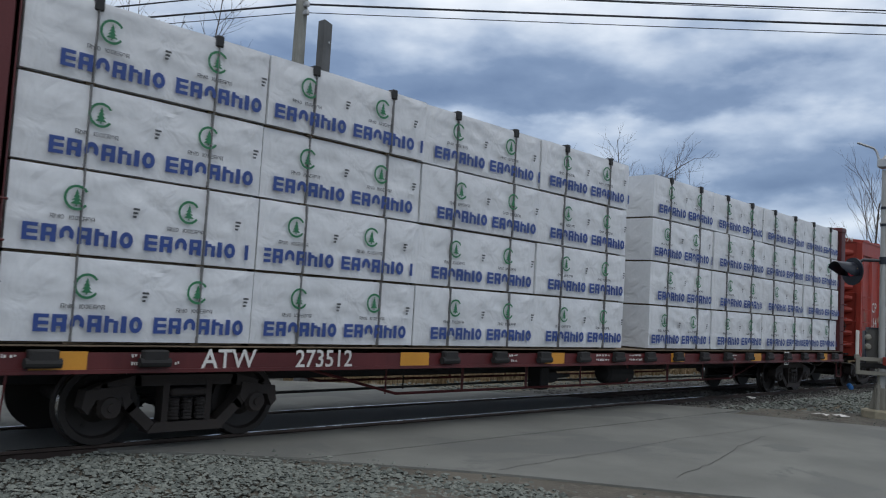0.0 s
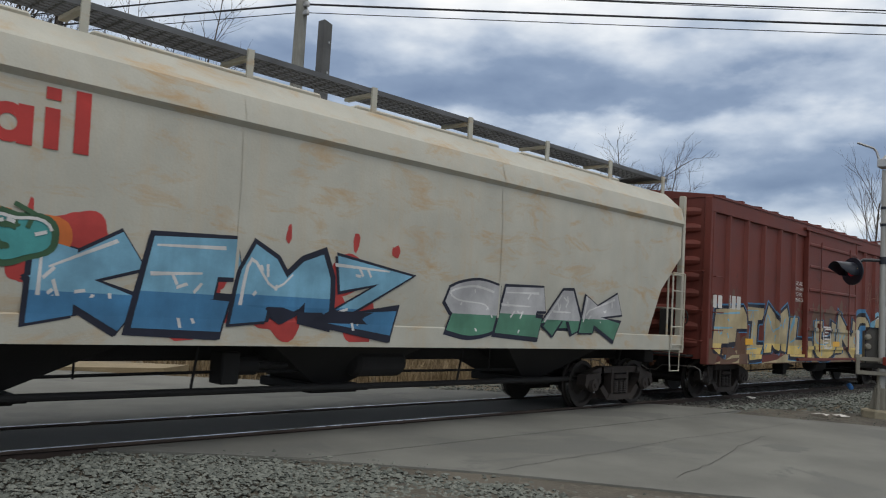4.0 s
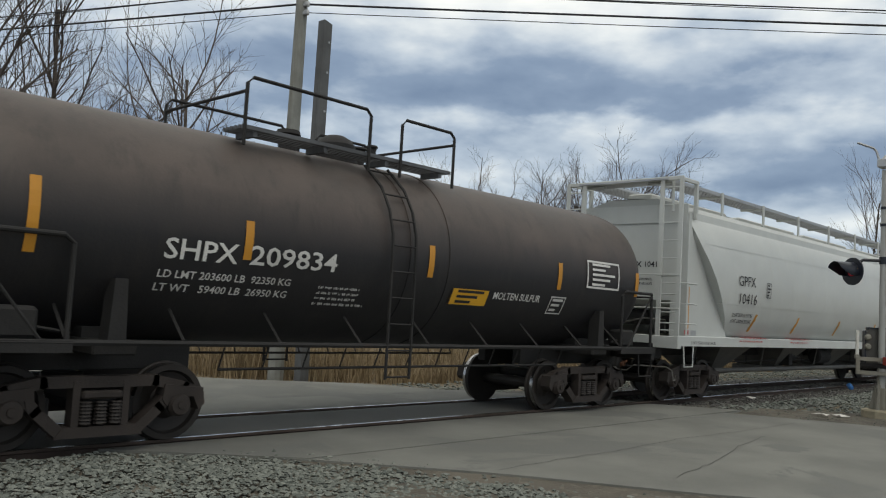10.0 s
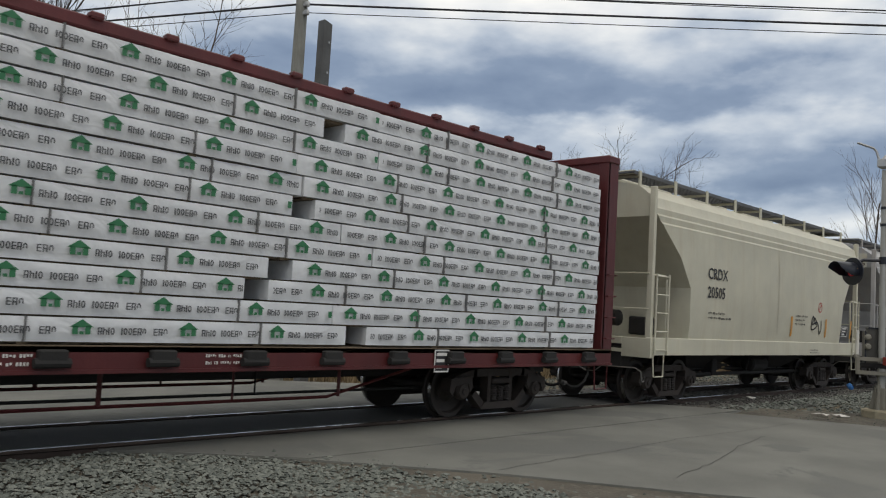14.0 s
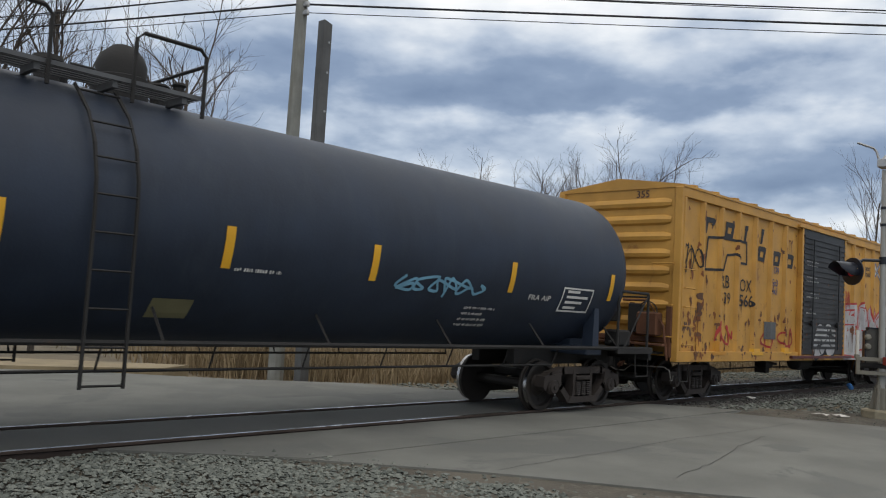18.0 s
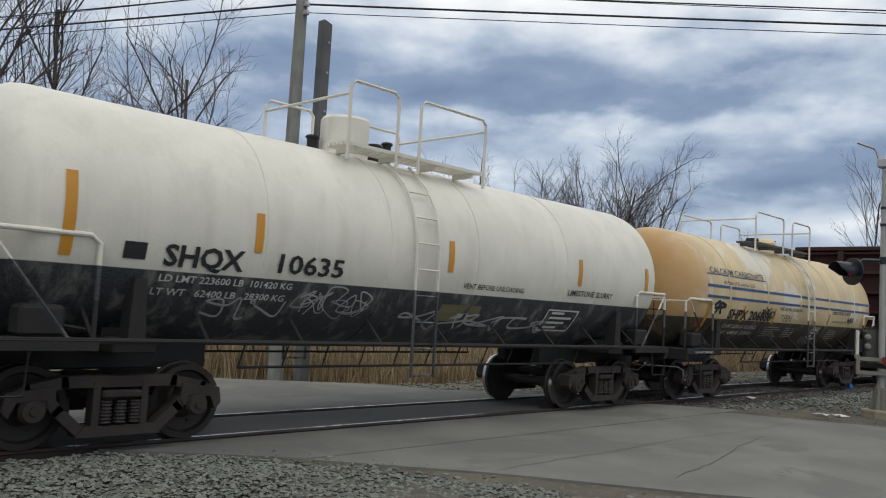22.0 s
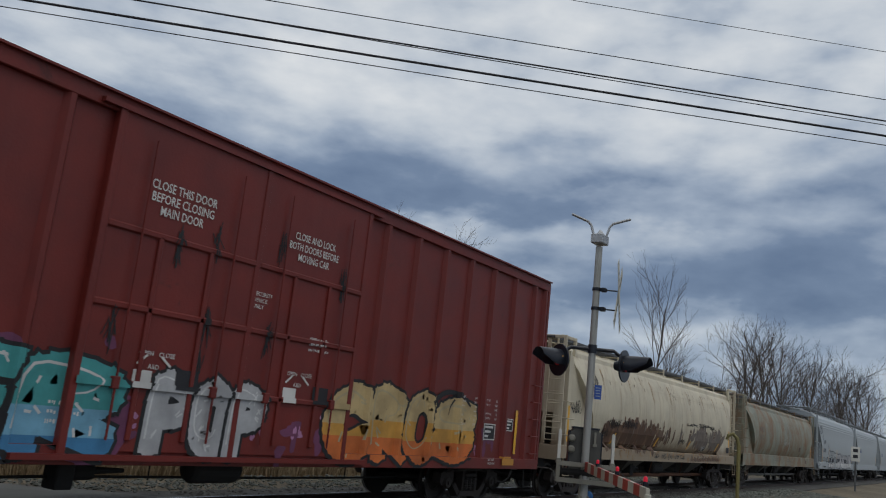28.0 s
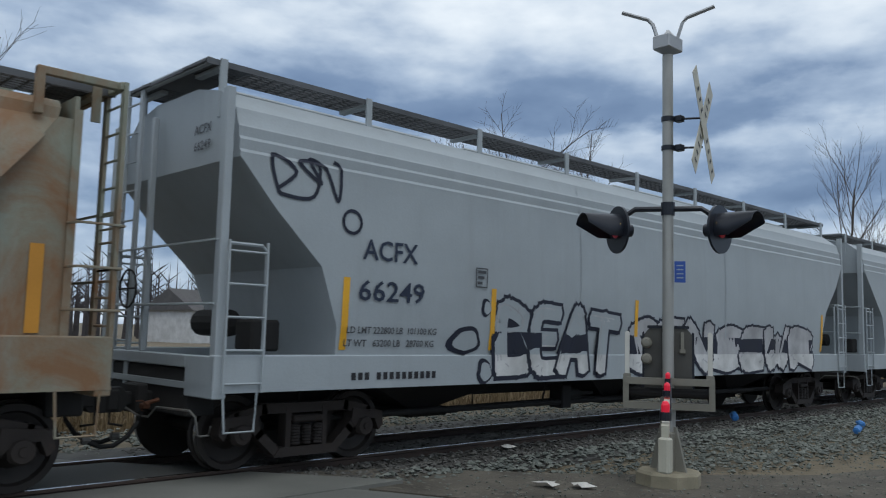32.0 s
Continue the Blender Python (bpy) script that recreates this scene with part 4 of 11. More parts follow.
    u = Geo().tube([(0.36, -1.42, 0.50), (0.33, -1.44, 0.52), (0.31, -1.42, 0.70), (0.30, -1.30, 0.76), (0.28, -0.55, 0.74), (0.26, -0.40, 0.62), (0.22, -0.22, 0.62), (0.10, -0.10, 0.72), (0.02, -0.02, 0.93)], 0.013, 5)
    u.tube([(0.36, -1.42, 0.50), (0.48, -1.40, 0.50), (0.50, -1.40, 0.60)], 0.013, 5)
    _gear["uncoupling_lever"] = u.mesh("uncoupling_lever", "pipe grey", True)


gear_meshes()


def running_gear(car, L, inset, wheels=True):
    h = L / 2
    for s in (-1, 1):
        tr = new("truck", _gear["truck"])
        tr.parent = car
        tr.location = (s * (h - inset), 0, 0)
        for y in (-1, 1):
            for nm, loc, rz in [("side_frame", (0, y * 1.0, 0), 0)] + [("spring", (px, y * 1.0 + py, 0), 0) for px in (-.16, 0, .16) for py in (-.075, .075)]:
                o = new(nm, _gear[nm])
                o.parent, o.location = tr, loc
            for ax in (-1, 1):
                o = new("bearing_cap", _gear["bearing_cap"])
                o.parent, o.location = tr, (ax * 0.9, y * 1.075, WHEEL_R)
                if y < 0:
                    o.rotation_euler = (0, 0, math.pi)
        for ax in (-1, 1):
            o = new("wheelset", _gear["wheelset"])
            o.parent = tr
            o.location = (ax * 0.9, 0, WHEEL_R)
            WHEELSETS[ax].append(o)
        for nm in ("coupler", "air_hose", "angle_cock", "hose_coupling", "uncoupling_lever"):
            o = new(nm, _gear[nm])
            o.parent = car
            o.location = (s * (h + 0.42), 0, 0)
            o.rotation_euler = (0, 0, 0 if s < 0 else math.pi)


def ladder(car, x, y0, z0, z1, mat, w=0.45, step=0.38, r=0.013):
    """Single rungs bolted to the side, one above the other."""
    n = max(2, int((z1 - z0) / step) + 1)
    for i in range(n):
        z = z0 + (z1 - z0) * i / (n - 1)
        part("rung", Geo().tube([(x - w / 2, y0 + 0.06, z), (x - w / 2, y0, z), (x + w / 2, y0, z), (x + w / 2, y0 + 0.06, z)], r, 5), mat, car)


def stirrup(car, x, y, z, mat, w=0.42, drop=0.42):
    g = Geo().tube([(x - w / 2, y, z), (x - w / 2 + 0.03, y - 0.01, z - drop), (x + w / 2 - 0.03, y - 0.01, z - drop), (x + w / 2, y, z)], 0.016, 5)
    return part("sill_step", g, mat, car)


def brake_rig(car, L, z=0.9, far=False):
    g = Geo()
    g.box(-L / 2 + 0.3, L / 2 - 0.3, -0.22, 0.22, z - 0.26, z + 0.02, 0.01)
    part("centre_sill", g, "under iron", car)
    r = Geo().lathe([(-0.5, 0.05), (-0.46, 0.16), (-0.40, 0.20), (0.40, 0.20), (0.46, 0.16), (0.5, 0.05)], (0.6, -0.75, z - 0.25), "x", 14)
    part("air_reservoir", r, "under iron", car, smooth=True)
    c = Geo().lathe([(-0.25, 0.12), (0.2, 0.12), (0.25, 0.05), (0.7, 0.03)], (-1.6, -0.7, z - 0.28), "x", 12)
    c.box(-1.95, -1.7, -0.85, -0.55, z - 0.5, z - 0.1, 0.02)
    part("brake_cylinder", c, "under iron", car, smooth=True)
    d = Geo().tube([(-L / 2 + 2.2, -0.55, z - 0.42), (-1.8, -0.62, z - 0.36), (1.9, -0.6, z - 0.40), (L / 2 - 2.2, -0.5, z - 0.42)], 0.02, 5)
    for x in (-L * 0.22, -0.4, L * 0.2):
        d.tube([(x, -0.6, z - 0.05), (x, -0.6, z - 0.42)], 0.014, 4)
    part("brake_rod", d, "under iron", car)


def hand_wheel(car, x, y, z, r, mat, axis="x"):
    g, n = Geo(), 16
    ring = [(0, r * math.cos(6.2832 * k / n), r * math.sin(6.2832 * k / n)) for k in range(n + 1)]
    pt = (lambda p: (x + p[0], y + p[1], z + p[2])) if axis == "x" else (lambda p: (x + p[1], y + p[0], z + p[2]))
    g.tube([pt(p) for p in ring], 0.014, 5)
    for k in range(4):
        a = 1.5708 * k
        g.tube([pt((0, 0, 0)), pt((0, r * math.cos(a), r * math.sin(a)))], 0.012, 4)
    return part("hand_brake_wheel", g, mat, car)


CARS = []           # (thing, place along the train)


def new_car(name, a, b, label, category):
    car = thing(name, label, category, "freight train")
    CARS.append((car, (a + b) / 2))
    return car, b - a

# ---- box cars ----


def boxcar(name, a, b, label, zb, zt, paint, posts, doors, door_paint=None, rails=(), end_ribs=9, roof_rise=0.22, inset=2.0, peak="flat", end_band=None, louvre=False, trim="under iron", seed=1, chord=0.20, door_bars=(), rod_spray=None):
    """Posts and door spans are places along the train; doors: list of (x0, x1)."""
    car, L = new_car(name, a, b, label, "boxcar")
    h, mid, panel = L / 2, (a + b) / 2, 1.475
    px = [p - mid for p in posts]
    dx = [(p - mid, q - mid) for p, q in doors]
    # side sheets
    for s, nm in ((-1, "side_wall"), (1, "side_wall")):
        g = Geo()
        g.box(-h, h, s * panel if s < 0 else panel - 0.05, -panel + 0.05 if s < 0 else panel, zb + 0.12, zt)
        part(nm, g, paint, car)
        g = Geo()
        y0, y1 = (-SIDE, -panel) if s < 0 else (panel, SIDE)
        g.box(-h, h, y0, y1, zb, zb + 0.22, 0.01)
        part("side_sill", g, paint, car)
        g = Geo().box(-h, h, y0, y1, zt - chord, zt + 0.02, 0.01)
        part("top_chord", g, paint, car)
    post = Geo()
    post.extrude_x([(0, 0), (0.055, -SIDE + panel), (0.125, -SIDE + panel), (0.18, 0)], zb + 0.22, zt - chord)
    pm = bpy.data.meshes.new("side_post")
    pm.from_pydata([(y - 0.09, z - panel, x) for x, y, z in post.v], [], post.f)
    pm.materials.append(M[paint])
    bm = bmesh.new(); bm.from_mesh(pm); bmesh.ops.recalc_face_normals(bm, faces=bm.faces); bm.to_mesh(pm); bm.free()
    for x in px + [-h + 0.10, h - 0.10]:
        for s in (-1, 1):
            o = new("side_post", pm)
            o.parent = car
            o.location = (x, 0, 0)
            if s > 0:
                o.rotation_euler = (0, 0, math.pi)
                o.location = (x, 0, 0)
    for z in rails:
        ys = [x for x in sorted(px + [-h + 0.1, h - 0.1] + [e for d in dx for e in d])]
        for u, v in zip(ys, ys[1:]):
            if not any(d0 - 0.01 <= u and v <= d1 + 0.01 for d0, d1 in dx) and v - u > 0.3:
                g = Geo().prism([(u + 0.08, z - 0.04), (v - 0.08, z - 0.04), (v - 0.08, z + 0.04), (u + 0.08, z + 0.04)], -SIDE + 0.015, -panel)
                part("side_rail", g, paint, car)
    # ends
    for s in (-1, 1):
        g = Geo()
        x0 = s * h
        g.box(min(x0, x0 - s * 0.06), max(x0, x0 - s * 0.06), -panel, panel, zb + 0.1, zt + 0.02)
        for y in (-1, 1):
            g.box(min(x0 + s * 0.07, x0 - s * 0.02), max(x0 + s * 0.07, x0 - s * 0.02), y * SIDE if y < 0 else SIDE - 0.16, -SIDE + 0.16 if y < 0 else SIDE, zb, zt, 0.01)
        part("end_wall", g, paint, car)
        n = end_ribs
        for i in range(n):
            z = zb + 0.42 + (zt - zb - 0.75) * i / (n - 1)
            r, hw = 0.10, 1.28
            rg = Geo()
            prof = [(-0.10, 0.0), (-0.055, 0.055), (0.02, 0.075), (0.09, 0.04), (0.12, 0.0)]
            vs, k = [], len(prof)
            for yy, sc in ((-hw, 0.25), (-hw + 0.16, 1.0), (hw - 0.16, 1.0), (hw, 0.25)):
                vs += [(x0 + s * (q * sc), yy, z + p * (0.5 + 0.5 * sc)) for p, q in prof]
            rg.add(vs, [(j * k + i2, j * k + i2 + 1, (j + 1) * k + i2 + 1, (j + 1) * k + i2) for j in range(3) for i2 in range(k - 1)])
            part("end_rib", rg, paint, car, smooth=True)
        if s < 0:
            g = Geo()
            g.box(-h - 0.18, -h - 0.05, -0.75, -0.45, zb + 0.55, zb + 1.15, 0.02)
            g.box(-h - 0.12, -h - 0.04, -0.2, 0.35, zb + 0.75, zb + 1.1, 0.02)
            part("hand_brake_box", g, trim, car)
            hand_wheel(car, -h - 0.24, -0.95, zb + 0.98, 0.22, trim)
        g = Geo().box(min(s * h, s * (h + 0.30)), max(s * h, s * (h + 0.30)), -1.2, 1.2, zb + 0.14, zb + 0.18)
        part("end_platform", g, trim, car)
        g = Geo()
        for z in (zb + 0.5, zb + 1.15, zb + 2.0):
            for y in (-1, 1):
                xx = s * (h + 0.13)
                g.tube([(s * (h + 0.04), y * 1.42, z), (xx, y * 1.42, z), (xx, y * 0.95, z), (s * (h + 0.04), y * 0.95, z)], 0.014, 5)
        part("grab_iron", g, paint, car)
    # roof
    g = Geo()
    if peak == "gable":
        poly = [(-SIDE - 0.02, zt), (-SIDE - 0.02, zt + 0.05), (0, zt + roof_rise), (SIDE + 0.02, zt + 0.05), (SIDE + 0.02, zt)]
    else:
        poly = [(-SIDE - 0.055, zt), (-SIDE - 0.055, zt + 0.03), (-0.75, zt + roof_rise * 0.75), (0, zt + roof_rise), (0.75, zt + roof_rise * 0.75), (SIDE + 0.055, zt + 0.03), (SIDE + 0.055, zt)]
    g.extrude_x(poly, -h - 0.02, h + 0.02)
    part("roof", g, paint, car)
    n = int(L / 0.95)
    for i in range(n):
        x = -h + L * (i + 0.5) / n
        g = Geo()
        # on the low roofs the ribs stop short of the eaves
        arch = poly[1:-1] if peak == "gable" else [(max(-1.2, min(1.2, y)), z) for y, z in poly[1:-1]]
        g.extrude_x([(y, z + 0.04) for y, z in arch] + arch[::-1], x - 0.05, x + 0.05)
        part("roof_rib", g, paint, car)
    if end_band:
        g = Geo()
        g.box(-h - 0.09, -h - 0.065, -1.36, 1.36, zt - 0.36, zt + 0.01)
        part("end_band", g, end_band, car, "pale painted band over the end")
    # doors
    cuts, bar_z = [], [zb + (zt - zb) * q for q in (door_bars or (0.22, 0.43, 0.645))]
    for k, (d0, d1) in enumerate(dx):
        g = Geo()
        g.box(d0, d1, -SIDE - 0.035, -panel, zb + 0.16, zt - 0.14, 0.01)
        door = part("door", g, door_paint or paint, car)
        ribs = Geo()
        if louvre:
            nl = 22
            for i in range(nl):
                z = zb + 0.35 + (zt - zb - 0.7) * i / (nl - 1)
                ribs.prism([(d0 + 0.08, z - 0.045), (d1 - 0.08, z - 0.045), (d1 - 0.08, z + 0.03), (d0 + 0.08, z + 0.03)], -SIDE - 0.065, -SIDE - 0.03)
        else:
            for zz in bar_z:
                ribs.box(d0 + 0.04, d1 - 0.04, -SIDE - 0.07, -SIDE - 0.03, zz - 0.045, zz + 0.045, 0.02)
            for q in () if door_bars else (0.33, 0.66):
                xx = d0 + (d1 - d0) * q
                ribs.box(xx - 0.035, xx + 0.035, -SIDE - 0.07, -SIDE - 0.03, zb + 0.3, zb + (zt - zb) * 0.645, 0.01)
        rib = part("door_ribs", ribs, door_paint or paint, car)
        rib.parent = door
        for xx in (d0, d1) if not any(abs(d0 - q[1]) < 0.05 for q in dx) else (d1,):
            part("door_post", Geo().box(xx - 0.05, xx + 0.05, -SIDE - 0.055, -panel, zb + 0.1, zt - 0.1, 0.01), paint, car)
        part("door_track", Geo().box(d0 - 0.3, d1 + 0.3, -SIDE - 0.08, -panel, zt - 0.16, zt - 0.10), paint, car)
        part("door_track", Geo().box(d0 - 0.6, d1 + 0.6, -SIDE - 0.08, -panel, zb + 0.06, zb + 0.13), paint if not louvre else "maroon paint", car)
        for q in (0.2, 0.8):
            xx = d0 + (d1 - d0) * q
            zs_ = 2.1 if rod_spray and k else zb + 0.3
            lk = part("lock_rod", Geo().tube([(xx, -SIDE - 0.10, zs_), (xx, -SIDE - 0.10, zt - 0.4)], 0.016, 5), door_paint or paint, door)
            rod = Geo().box(xx - 0.05, xx + 0.05, -SIDE - 0.12, -SIDE - 0.04, zb + 0.9, zb + 1.05, 0.01)
            if rod_spray and k:
                rod.tube([(xx, -SIDE - 0.10, zb + 0.3), (xx, -SIDE - 0.10, zs_)], 0.016, 5)
            part("lock_handle", rod, rod_spray if rod_spray and k else door_paint or paint, door)
        cuts += [d0, d1]
    for s in (-1, 1):
        ladder(car, s * (h - 0.32), -SIDE - 0.05, zb + 0.35, zb + 1.9, paint, 0.42)
        ladder(car, s * (h - 0.32), SIDE + 0.05, zb + 0.35, zb + 1.9, paint, 0.42)
        for y in (-1, 1):
            stirrup(car, s * (h - 0.32), y * (SIDE - 0.06), zb + 0.02, trim)
    brake_rig(car, L, zb + 0.12)
    running_gear(car, L, inset)
    pcuts = []
    for x in px:
        pcuts += [x - 0.09, x - 0.035, x + 0.035, x + 0.09]
    pcuts += [-h + 0.03, -h + 0.17, h - 0.17, h - 0.03]

    def depth(x, z):
        if any(d0 <= x <= d1 for d0, d1 in dx):
            return SIDE + (0.07 if not louvre and any(abs(z - q) < 0.045 for q in bar_z) else 0.035)
        if z < zb + 0.22 or z > zt - chord or any(abs(x - p) < 0.035 for p in px) or abs(x) > h - 0.17:
            return SIDE
        return SIDE - 0.015 if any(abs(z - q) < 0.04 for q in rails) else panel

    def bent(mx, x, z):
        """The depth at x on the face round mx: the flanks of the posts slope."""
        d = depth(mx, z)
        if d < SIDE:
            for p in px:
                if abs(mx - p) < 0.09:
                    return max(d, SIDE - (SIDE - panel) * min(1.0, max(0.0, (abs(x - p) - 0.035) / 0.055)))
        return d
    side = Side(depth, pcuts + cuts, ())
    side.bent = bent
    side.limit = (-h, h, zb + 0.005, zt)
    side.zsteps = sorted([zb + 0.22, zt - chord] + [q + e for q in rails for e in (-.0401, .0401)] + ([] if louvre or not dx else [q + e for q in bar_z for e in (-.0451, .0451)]))
    lay0 = side.lay

    def lay(geo, tris, off):
        out = []
        for t in tris:
            out += [[q for q in p] for p in _slabs(t, 1, side.zsteps)]
        lay0(geo, out, off)
    side.lay = lay
    return car, side, mid


def reflectors(car, side, xs, z0, z1, w=0.10, mat="amber reflector", lean=0.0):
    for x in xs:
        n = 5
        tris = []
        for i in range(n):
            za, zc_ = z0 + (z1 - z0) * i / n, z0 + (z1 - z0) * (i + 1) / n
            tris += rect_tris(x - w / 2 + lean * i / n, x + w / 2 + lean * i / n, za, zc_, lean / n)
        decal(car, side, "reflector", tris, mat, 0.009, weld=True)


# ---- covered hoppers ----
FLAT_PROFILE = [(1.02, 1.22), (1.50, 1.24), (1.555, 1.7), (1.585, 2.4), (1.58, 3.0), (1.55, 3.55), (1.555, 3.60), (1.525, 3.64), (1.535, 3.75), (1.505, 3.79), (1.51, 3.90), (1.48, 3.94), (1.43, 4.12), (1.10, 4.37), (0.55, 4.49), (0.0, 4.51)]
SMOOTH_PROFILE = [(1.02, 1.22), (1.50, 1.24), (1.56, 1.6), (1.585, 2.3), (1.58, 3.0), (1.54, 3.62), (1.60, 3.68), (1.57, 3.80), (1.50, 4.00), (1.10, 4.33), (0.55, 4.46), (0.0, 4.48)]
ROUND_PROFILE = [(0.80, 1.30), (1.20, 1.34), (1.36, 1.50), (1.49, 1.85), (1.565, 2.25), (1.59, 2.65), (1.56, 3.05), (1.48, 3.45), (1.36, 3.80), (1.29, 3.90), (1.27, 4.06), (1.15, 4.18), (0.6, 4.34), (0.0, 4.36)]


LOW_PROFILE = [(0.80, 1.30), (1.20, 1.34), (1.36, 1.50), (1.49, 1.82), (1.565, 2.15), (1.59, 2.50), (1.555, 2.90), (1.46, 3.27), (1.33, 3.56), (1.27, 3.64), (1.25, 3.76), (1.12, 3.86), (0.6, 3.98), (0.0, 4.00)]


def hopper(name, a, b, label, paint, profile, cut, bays=4, sill=(0.98, 1.24), walk_z=4.58, inset=1.6, webs=False, group="", roof_paint=None, walk_y=(0.45, 1.02), rail=False, cage=False, hang=0.55):
    """cut: rows (z, offset) telling how far the body's end stands in from the car's end at each height."""
    car, L = new_car(name, a, b, label, "hopper car")
    h, mid = L / 2, (a + b) / 2
    zs, os_ = [c[0] for c in cut], [c[1] for c in cut]
    sy = 1.47 if webs else SIDE

    def off(z):
        return float(np.interp(z, zs, os_))
    near = profile
    ring = [(-y, z) for y, z in near] + [(y, z) for y, z in near[::-1][1:]]
    g, n = Geo(), len(ring)
    cols = 9
    vs = []
    for y, z in ring:
        o = off(z)
        for c in range(cols):
            vs.append((-h + o + (L - 2 * o) * c / (cols - 1), y, z))
    g.add(vs, [(i * cols + c, i * cols + c + 1, (i + 1) * cols + c + 1, (i + 1) * cols + c) for i in range(n - 1) for c in range(cols - 1)])
    m = len(near)
    for e in (0, cols - 1):
        for i in range(m - 2):
            g.f.append((i * cols + e, (i + 1) * cols + e, (n - 2 - i) * cols + e, (n - 1 - i) * cols + e))
            g.m.append(0)
    g.f.append(tuple([c for c in range(cols)] + [(n - 1) * cols + c for c in range(cols)][::-1]))
    g.m.append(0)
    part("body", g, paint, car, smooth=True)
    for s in (-1, 1):
        f = Geo()
        y0, y1 = (-sy, -sy + 0.12) if s < 0 else (sy - 0.12, sy)
        f.box(-h, h, y0, y1, sill[0], sill[1], 0.015)
        f.box(-h, h, min(s * sy, s * (sy - 0.3)), max(s * sy, s * (sy - 0.3)), sill[0], sill[0] + 0.03)
        part("side_sill", f, paint, car)
    # seams on the side where the sheets meet
    inner = L - 2 * off(2.0)
    prof_y = [p[1] for p in near[1:]]
    prof_d = [p[0] for p in near[1:]]

    def depth(x, z):
        if z <= sill[1]:
            return sy
        if webs and abs(x) > h - off(z) - 0.02:
            return 1.384
        zz, yy = zip(*sorted(zip(prof_y, prof_d)))
        return float(np.interp(z, zz, yy))
    zcuts = sorted(set([sill[1]] + prof_y))
    side = Side(depth, (), zcuts)
    side.limit = (-h, h, sill[0], near[-1][1])
    for i in range(1, bays):
        x = -inner / 2 + inner * i / bays
        w = Geo()
        sw = 0.01 if webs else 0.02
        side.lay(w, rect_tris(x - sw, x + sw, sill[1] + 0.12, near[-4][1] - 0.05), 0.4 * sw)
        part("weld_seam", w, paint, car)
    if webs:
        for z in (near[4][1] - 0.1, near[7][1] - 0.05):
            w = Geo()
            side.lay(w, [t for i in range(12) for t in rect_tris(-L * .44 + L * .88 * i / 12, -L * .44 + L * .88 * (i + 1) / 12, z - .008, z + .008)], 0.006)
            part("weld_seam", w, paint, car)
    # outlets
    for i in range(bays):
        x = -inner / 2 + inner * (i + 0.5) / bays
        w = inner / bays * (0.27 if webs else 0.36)
        f = Geo()
        z1, z0 = sill[0] + 0.14, hang
        top = [(x - w, -1.15, z1), (x + w, -1.15, z1), (x + w, 1.15, z1), (x - w, 1.15, z1)]
        bot = [(x - 0.28, -0.5, z0), (x + 0.28, -0.5, z0), (x + 0.28, 0.5, z0), (x - 0.28, 0.5, z0)]
        f.add(top + bot, [(0, 1, 5, 4), (1, 2, 6, 5), (2, 3, 7, 6), (3, 0, 4, 7), (4, 5, 6, 7), (3, 2, 1, 0)])
        f.box(x - 0.42, x + 0.42, -0.62, 0.62, z0 - 0.12, z0 + 0.01, 0.02)
        f.tube([(x - 0.5, -0.72, z0 - 0.05), (x + 0.5, -0.72, z0 - 0.05)], 0.035, 8)
        part("outlet", f, "pipe grey" if webs else "under iron", car)
    pr_ = 0.06 if webs else 0.045
    pipe = Geo().tube([(-inner / 2, -0.78, hang - 0.02), (inner / 2, -0.78, hang - 0.02)], pr_, 10)
    for i in range(bays + 1):
        x = -inner / 2 + inner * i / bays
        pipe.tube([(x, -0.78, hang - 0.02), (x, -0.9, sill[0])], 0.018, 5)
    part("discharge_pipe", pipe, "rusty iron" if "stained" in paint else "pipe grey" if webs else "under iron", car)
    # end frames, ladders, platforms
    for s in (-1, 1):
        f = Geo()
        xe = s * h
        f.box(min(xe, xe - s * 1.9), max(xe, xe - s * 1.9), -1.3, 1.3, sill[0] + 0.02, sill[0] + 0.09)
        f.box(min(xe, xe - s * 0.16), max(xe, xe - s * 0.16), -sy + .005, -0.9, sill[0] - 0.06, sill[1] - 0.02, 0.01)
        f.box(min(xe, xe - s * 0.12), max(xe, xe - s * 0.12), -0.9, SIDE, sill[1] - 0.16, sill[1] - 0.02, 0.01)
        part("end_platform", f, paint, car)
        part("end_sill", Geo().box(min(xe - s * .03, xe - s * 0.4), max(xe - s * .03, xe - s * 0.4), -0.9, 1.3, sill[0] - 0.30, sill[1] - 0.17, 0.02), "under iron", car)
        for y in (-1, 1):
            if not webs:
                p = Geo()
                p.box(min(xe - s * 0.02, xe - s * 0.12), max(xe - s * 0.02, xe - s * 0.12), y * 1.46 - 0.06, y * 1.46 + 0.06, sill[1] - 0.02, near[-3][1] - 0.05, 0.01)
                part("corner_post", p, paint, car)
                if y > 0:
                    part("end_post", Geo().box(min(xe - s * 0.02, xe - s * 0.09), max(xe - s * 0.02, xe - s * 0.09), 0.30, 0.38, sill[1] - 0.02, near[-3][1] - 0.1, 0.01), paint, car)
                pr = Geo().tube([(xe - s * 0.62, y * 1.50, sill[1]), (xe - s * 0.62, y * 1.50, sill[1] + 1.15), (xe - s * 0.55, y * 1.50, sill[1] + 1.22), (xe - s * 0.10, y * 1.50, sill[1] + 1.22)], 0.022, 6)
                part("hand_rail", pr, paint, car)
            else:
                # flat gusset from the sill up to the roof line, under the slope
                p = Geo()
                rows = [(-h + off(z) + 0.02, z) for z in np.linspace(sill[1], near[-5][1], 9)]
                poly = [(-h + 0.42, sill[1]), *rows, (-h + 0.42, near[-5][1])]
